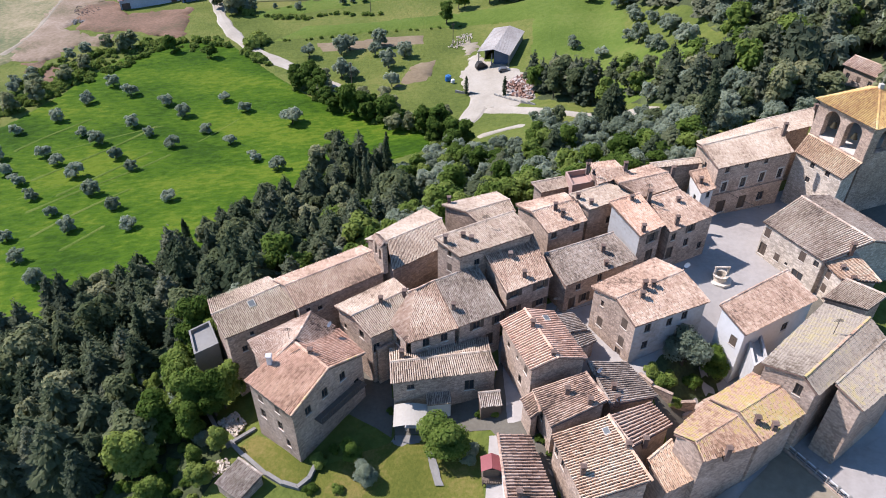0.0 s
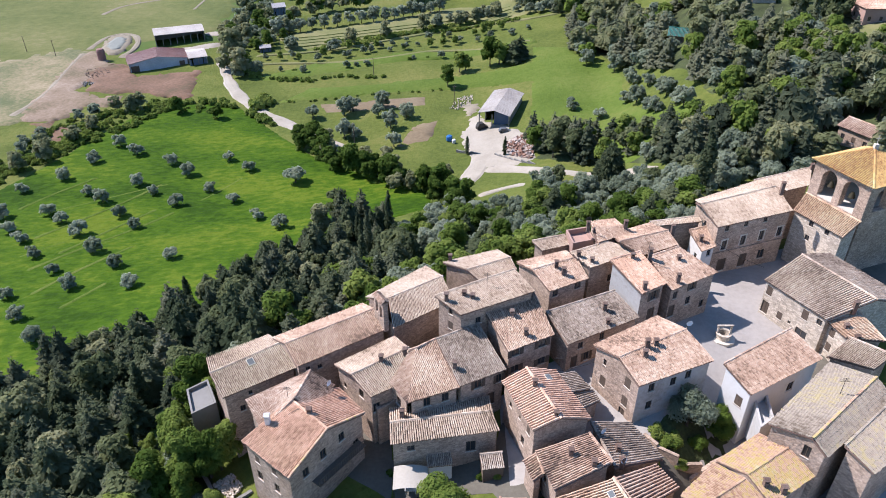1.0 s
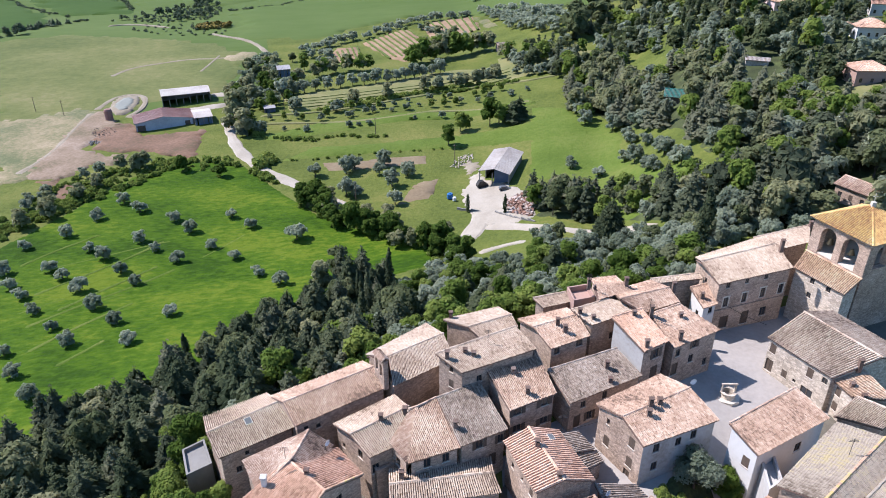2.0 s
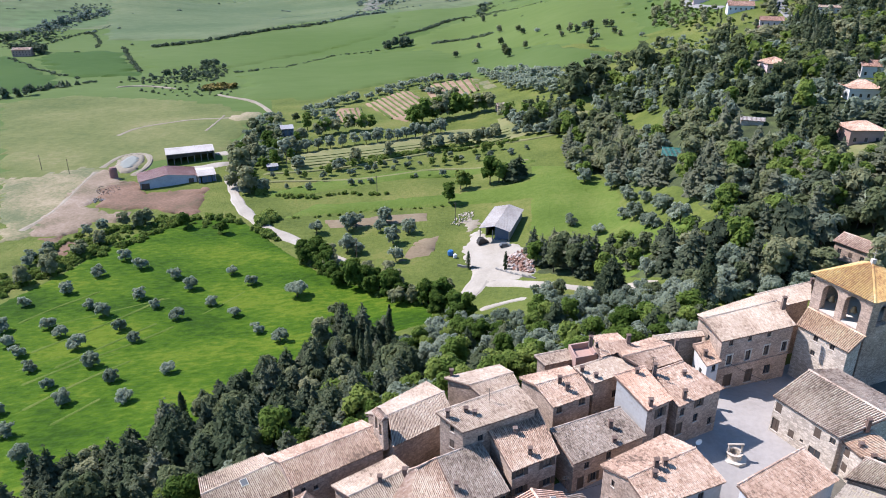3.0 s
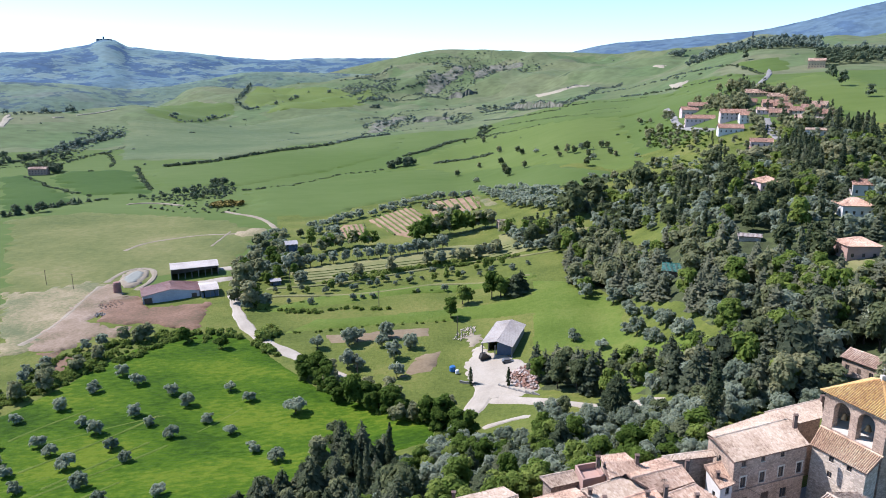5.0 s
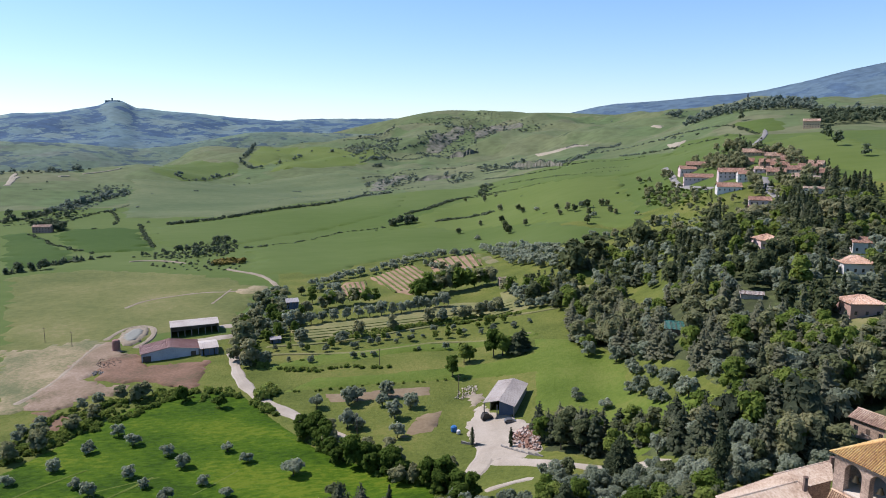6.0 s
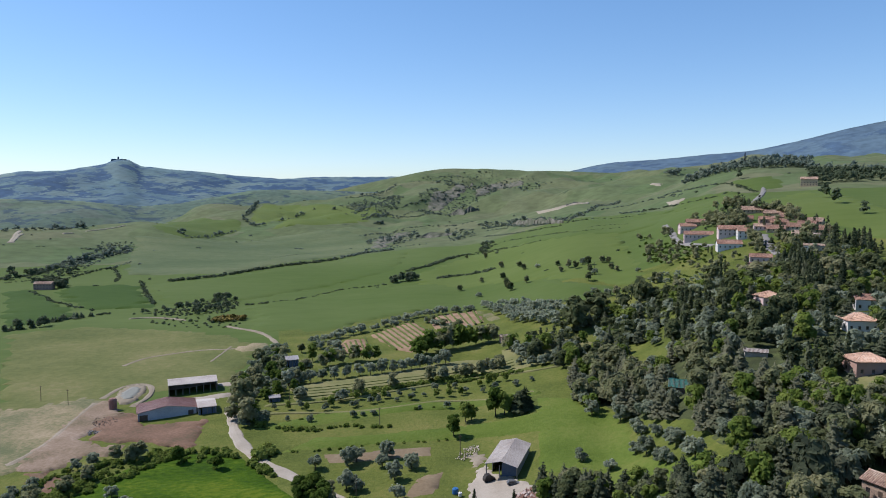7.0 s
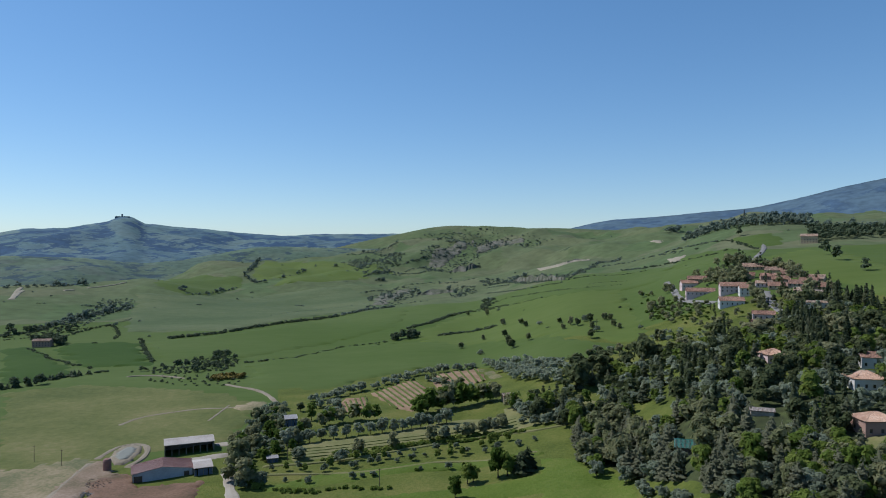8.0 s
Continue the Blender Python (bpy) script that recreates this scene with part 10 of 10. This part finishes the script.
FAR += mixed(along_line([(203.7, 1198.9), (278.9, 1233.0), (338.6, 1198.7), (351.6, 1063.6)], 5.0, 4.5, 614), {"bush": 1}, 5.4, 10.8, 615)
FAR += mixed(along_line([(-560.5, 860.9), (-549.8, 889.3), (-552.3, 936.9), (-551.5, 1012.8), (-562.6, 1082.2), (-553.4, 1135.9), (-536.2, 1179.8)], 4, 6, 700), {"bush": 3, "oak": 1}, 7, 14, 701)
FAR += mixed(along_line([(-633.6, 1181.5), (-610.7, 1184.0), (-583.8, 1178.5), (-546.7, 1185.9)], 4, 5, 702), {"bush": 3, "oak": 1}, 7, 13, 703)
FAR += mixed(along_line([(-560.9, 1038.1), (-576.4, 1108.6), (-566.3, 1162.4)], 4, 9, 704), {"bush": 3, "oak": 1}, 7, 13, 705)
FAR += mixed(along_line([(-542.9, 833.8), (-515.2, 856.0), (-510.5, 897.2), (-499.6, 946.1), (-488.0, 1001.7), (-488.5, 1074.8)], 5, 2, 706), {"bush": 1}, 4, 7, 707)
FAR += mixed(along_line([(-532.5, 1787.6), (-507.5, 1751.5), (-467.3, 1673.9), (-448.9, 1671.3)], 5, 3, 708), {"bush": 3, "oak": 1}, 7, 14, 709)
FAR += mixed(along_line([(-532.5, 1787.6), (-533.2, 1850.5), (-614.1, 2180.9), (-633.1, 2294.5), (-652.3, 2385.4)], 5, 3, 710), {"bush": 3, "oak": 1}, 8, 15, 711)
FAR += mixed(along_line([(-540.5, 1388.8), (-506.1, 1357.4), (-505.9, 1403.0), (-504.8, 1558.3), (-500.2, 1625.8)], 6, 3, 712), {"bush": 3, "oak": 1}, 6, 12, 713)
FAR += mixed(along_line([(-416.3, 1704.8), (-427.1, 1957.7), (-404.8, 2088.7)], 6, 3, 714), {"bush": 3, "oak": 1}, 6, 12, 715)
FAR += mixed(along_line([(-209.3, 1732.3), (-121.3, 1892.6), (-61.7, 1943.3)], 6, 3, 716), {"bush": 3, "oak": 1}, 6, 12, 717)
FAR += mixed(along_line([(-351.4, 2053.9), (-330.4, 2048.0)], 4, 4, 718), {"bush": 3, "oak": 1}, 8, 14, 719)
FAR += mixed(along_line([(-185.3, 1705.5), (-163.3, 1721.5)], 3, 4, 720), {"bush": 3, "oak": 1}, 9, 14, 721)
FAR += mixed(along_line([(-693.0, 1159.3), (-677.7, 1160.8)], 4, 2, 722), {"bush": 1}, 5, 8, 723)
FAR += mixed(along_line([(-448.7, 1230.3), (-440.6, 1224.6)], 2, 2, 724), {"bush": 1}, 9, 13, 725)
FAR += mixed(along_line([(-292.3, 1315.4), (-276.6, 1301.9)], 2, 2, 726), {"bush": 1}, 9, 13, 727)
FAR += mixed(along_line([(-446.5, 1532.4), (-431.6, 1523.8)], 4, 2, 728), {"bush": 1}, 6, 9, 729)
FAR += mixed(along_line([(-842.6, 1294.2), (-811.3, 1312.3), (-785.2, 1341.3), (-783.5, 1417.8), (-761.8, 1477.0)], 7, 5, 730), {"bush": 3, "oak": 1}, 9, 18, 731)
FAR += mixed(along_line([(-1492.5, 3013.0), (-1445.5, 3080.8)], 5, 3, 732), {"bush": 3, "oak": 1}, 8, 13, 733)
FAR += mixed(scatter([(-94.5, 2040.8), (-81.6, 2135.9), (-16.5, 2198.2), (50.9, 2358.3), (39.6, 2158.7), (1.2, 2088.6), (-39.8, 2027.9), (-80.0, 2008.9)], 11, 750), {"bush": 4, "oak": 1}, 8.0, 15.0, 751, (0.5, 0.9))
FAR += mixed(scatter([(74.4, 2378.1), (91.6, 2234.7), (110.7, 1994.1), (161.8, 2337.9), (118.5, 2416.7)], 12, 752), {"bush": 4, "oak": 1}, 8.0, 15.0, 753, (0.5, 0.9))
FAR += mixed(scatter([(-206.8, 2574.9), (-119.7, 2497.7), (-49.5, 2525.6), (56.3, 2606.1), (1.5, 2513.8), (-108.1, 2464.4)], 12, 754), {"bush": 4, "oak": 1}, 8.0, 15.0, 755, (0.5, 0.9))
FAR += mixed(scatter([(158.4, 2430.4), (241.1, 2284.7), (282.9, 2181.7), (214.0, 2028.5), (168.1, 2295.4)], 13, 756), {"bush": 4, "oak": 1}, 8.0, 15.0, 757, (0.5, 0.9))
FAR += mixed(scatter([(-302.6, 2347.4), (-220.9, 2499.2), (-170.1, 2409.6), (-207.8, 2350.6), (-260.9, 2234.8)], 10, 758), {"bush": 4, "oak": 1}, 8.0, 15.0, 759, (0.5, 0.9))
rng = random.Random(150)
for i in range(60):
    g, r = rng.uniform(-36, 30), rng.uniform(620, 2500)
    FAR.append(("bush", r * math.sin(radians(g)), r * math.cos(radians(g)), rng.uniform(3, 7) * (0.6 + r / 2000), 1.0))
wood("broom", mixed(scatter(oval(*(-188.5, 584.8), 14, 10), 4.0, 151), {"bush": 1}, 8.0, 11.0, 152), GORSE, "yellow flowering broom on the scrub slope", "bushes")
rng = random.Random(151)
FAR = [(k, x + rng.uniform(-0.45, 0.45) * s * n, y + rng.uniform(-0.45, 0.45) * s * n, s * rng.uniform(0.5, 0.72), t * 0.95) for k, x, y, s, t in FAR for n in (0, 1)]
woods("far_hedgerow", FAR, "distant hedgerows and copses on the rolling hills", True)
HILLTOP = mixed(scatter([(r * math.sin(radians(g)), r * math.cos(radians(g))) for g, r in ((18, 1260), (20, 1320), (24, 1340), (27, 1300), (27, 1200), (24, 1170), (21, 1210))], 7.5, 20), {"broadleaf": 3, "oak": 2, "conifer": 1}, 9.0, 14.0, 142)
HILLTOP += mixed(scatter([(r * math.sin(radians(g)), r * math.cos(radians(g))) for g, r in ((27, 1000), (27, 1150), (32, 1150), (40, 1150), (40, 1000), (32, 1020))], 8.5, 21), {"broadleaf": 1, "oak": 1}, 9.0, 13.0, 143)
HILLTOP += mixed(along_line([(587.6, 1917.0), (674.5, 2065.5)], 10.0, 6.0, 144), {"broadleaf": 1}, 14.0, 18.0, 145)
HILLTOP += mixed(along_line([(221.0, 623.1), (269.6, 669.5)], 9.0, 3.0, 146), {"bush": 1}, 6.0, 9.0, 147)
HILLTOP += mixed([(380.4, 717.2), (362.3, 661.2), (351.6, 596.5), (414.5, 1009.3)], {"broadleaf": 1}, 11.0, 14.0, 148)
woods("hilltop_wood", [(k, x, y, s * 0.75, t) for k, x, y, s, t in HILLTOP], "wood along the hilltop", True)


def mast(x, y, tall):
    z = height(x, y)
    root = thing("lattice_mast", x, y, z, "thin steel lattice mast on the hilltop", "mast")
    for i in range(4):
        a = radians(45 + 90 * i)
        bm = bmesh.new()
        p, q = Vector((2.2 * math.cos(a), 2.2 * math.sin(a), -2)), Vector((0.5 * math.cos(a), 0.5 * math.sin(a), tall))
        box_mesh(bm, p, (0.3, 0, 0), (0, 0.3, 0), q - p)
        part("leg", bm, IRON, root)
    for k in range(1, 6):
        bm = bmesh.new()
        r = 2.2 - 1.7 * k / 6
        box_mesh(bm, (-r, -r, tall * k / 6), (2 * r, 0, 0), (0, 2 * r, 0), (0, 0, 0.25))
        part("brace", bm, IRON, root)


mast(1255 * math.sin(radians(22.6)), 1255 * math.cos(radians(22.6)), 24)


def pole(x, y, tall=9.0):
    root = thing("utility_pole", x, y, height(x, y), "plain grey wooden utility pole in the fields", "pole", "utility poles")
    bm = bmesh.new()
    ring_solid(bm, 0, 0, -0.5, [(0.16, 0), (0.11, tall)], 8)
    part("shaft", bm, TIMBER, root)
    bm = bmesh.new()
    box_mesh(bm, (-0.8, -0.06, tall - 1.1), (1.6, 0, 0), (0, 0.12, 0), (0, 0, 0.12))
    part("crossarm", bm, TIMBER, root)


for x, y in ((-31.1, 301.0), (-32.1, 231.1), (3.9, 264.2), (126.5, 611.9), (-210.4, 349.8), (-192.0, 341.9), (-80.7, 342.8), (73.5, 153.5)):
    pole(x, y)
for x, y in ((7.7, 216.6), (19.7, 209.1)):
    tree("cypress", x, y, 1.4, "cypresses at the yard gate", 1.0, "small clipped cypress beside the yard gate")
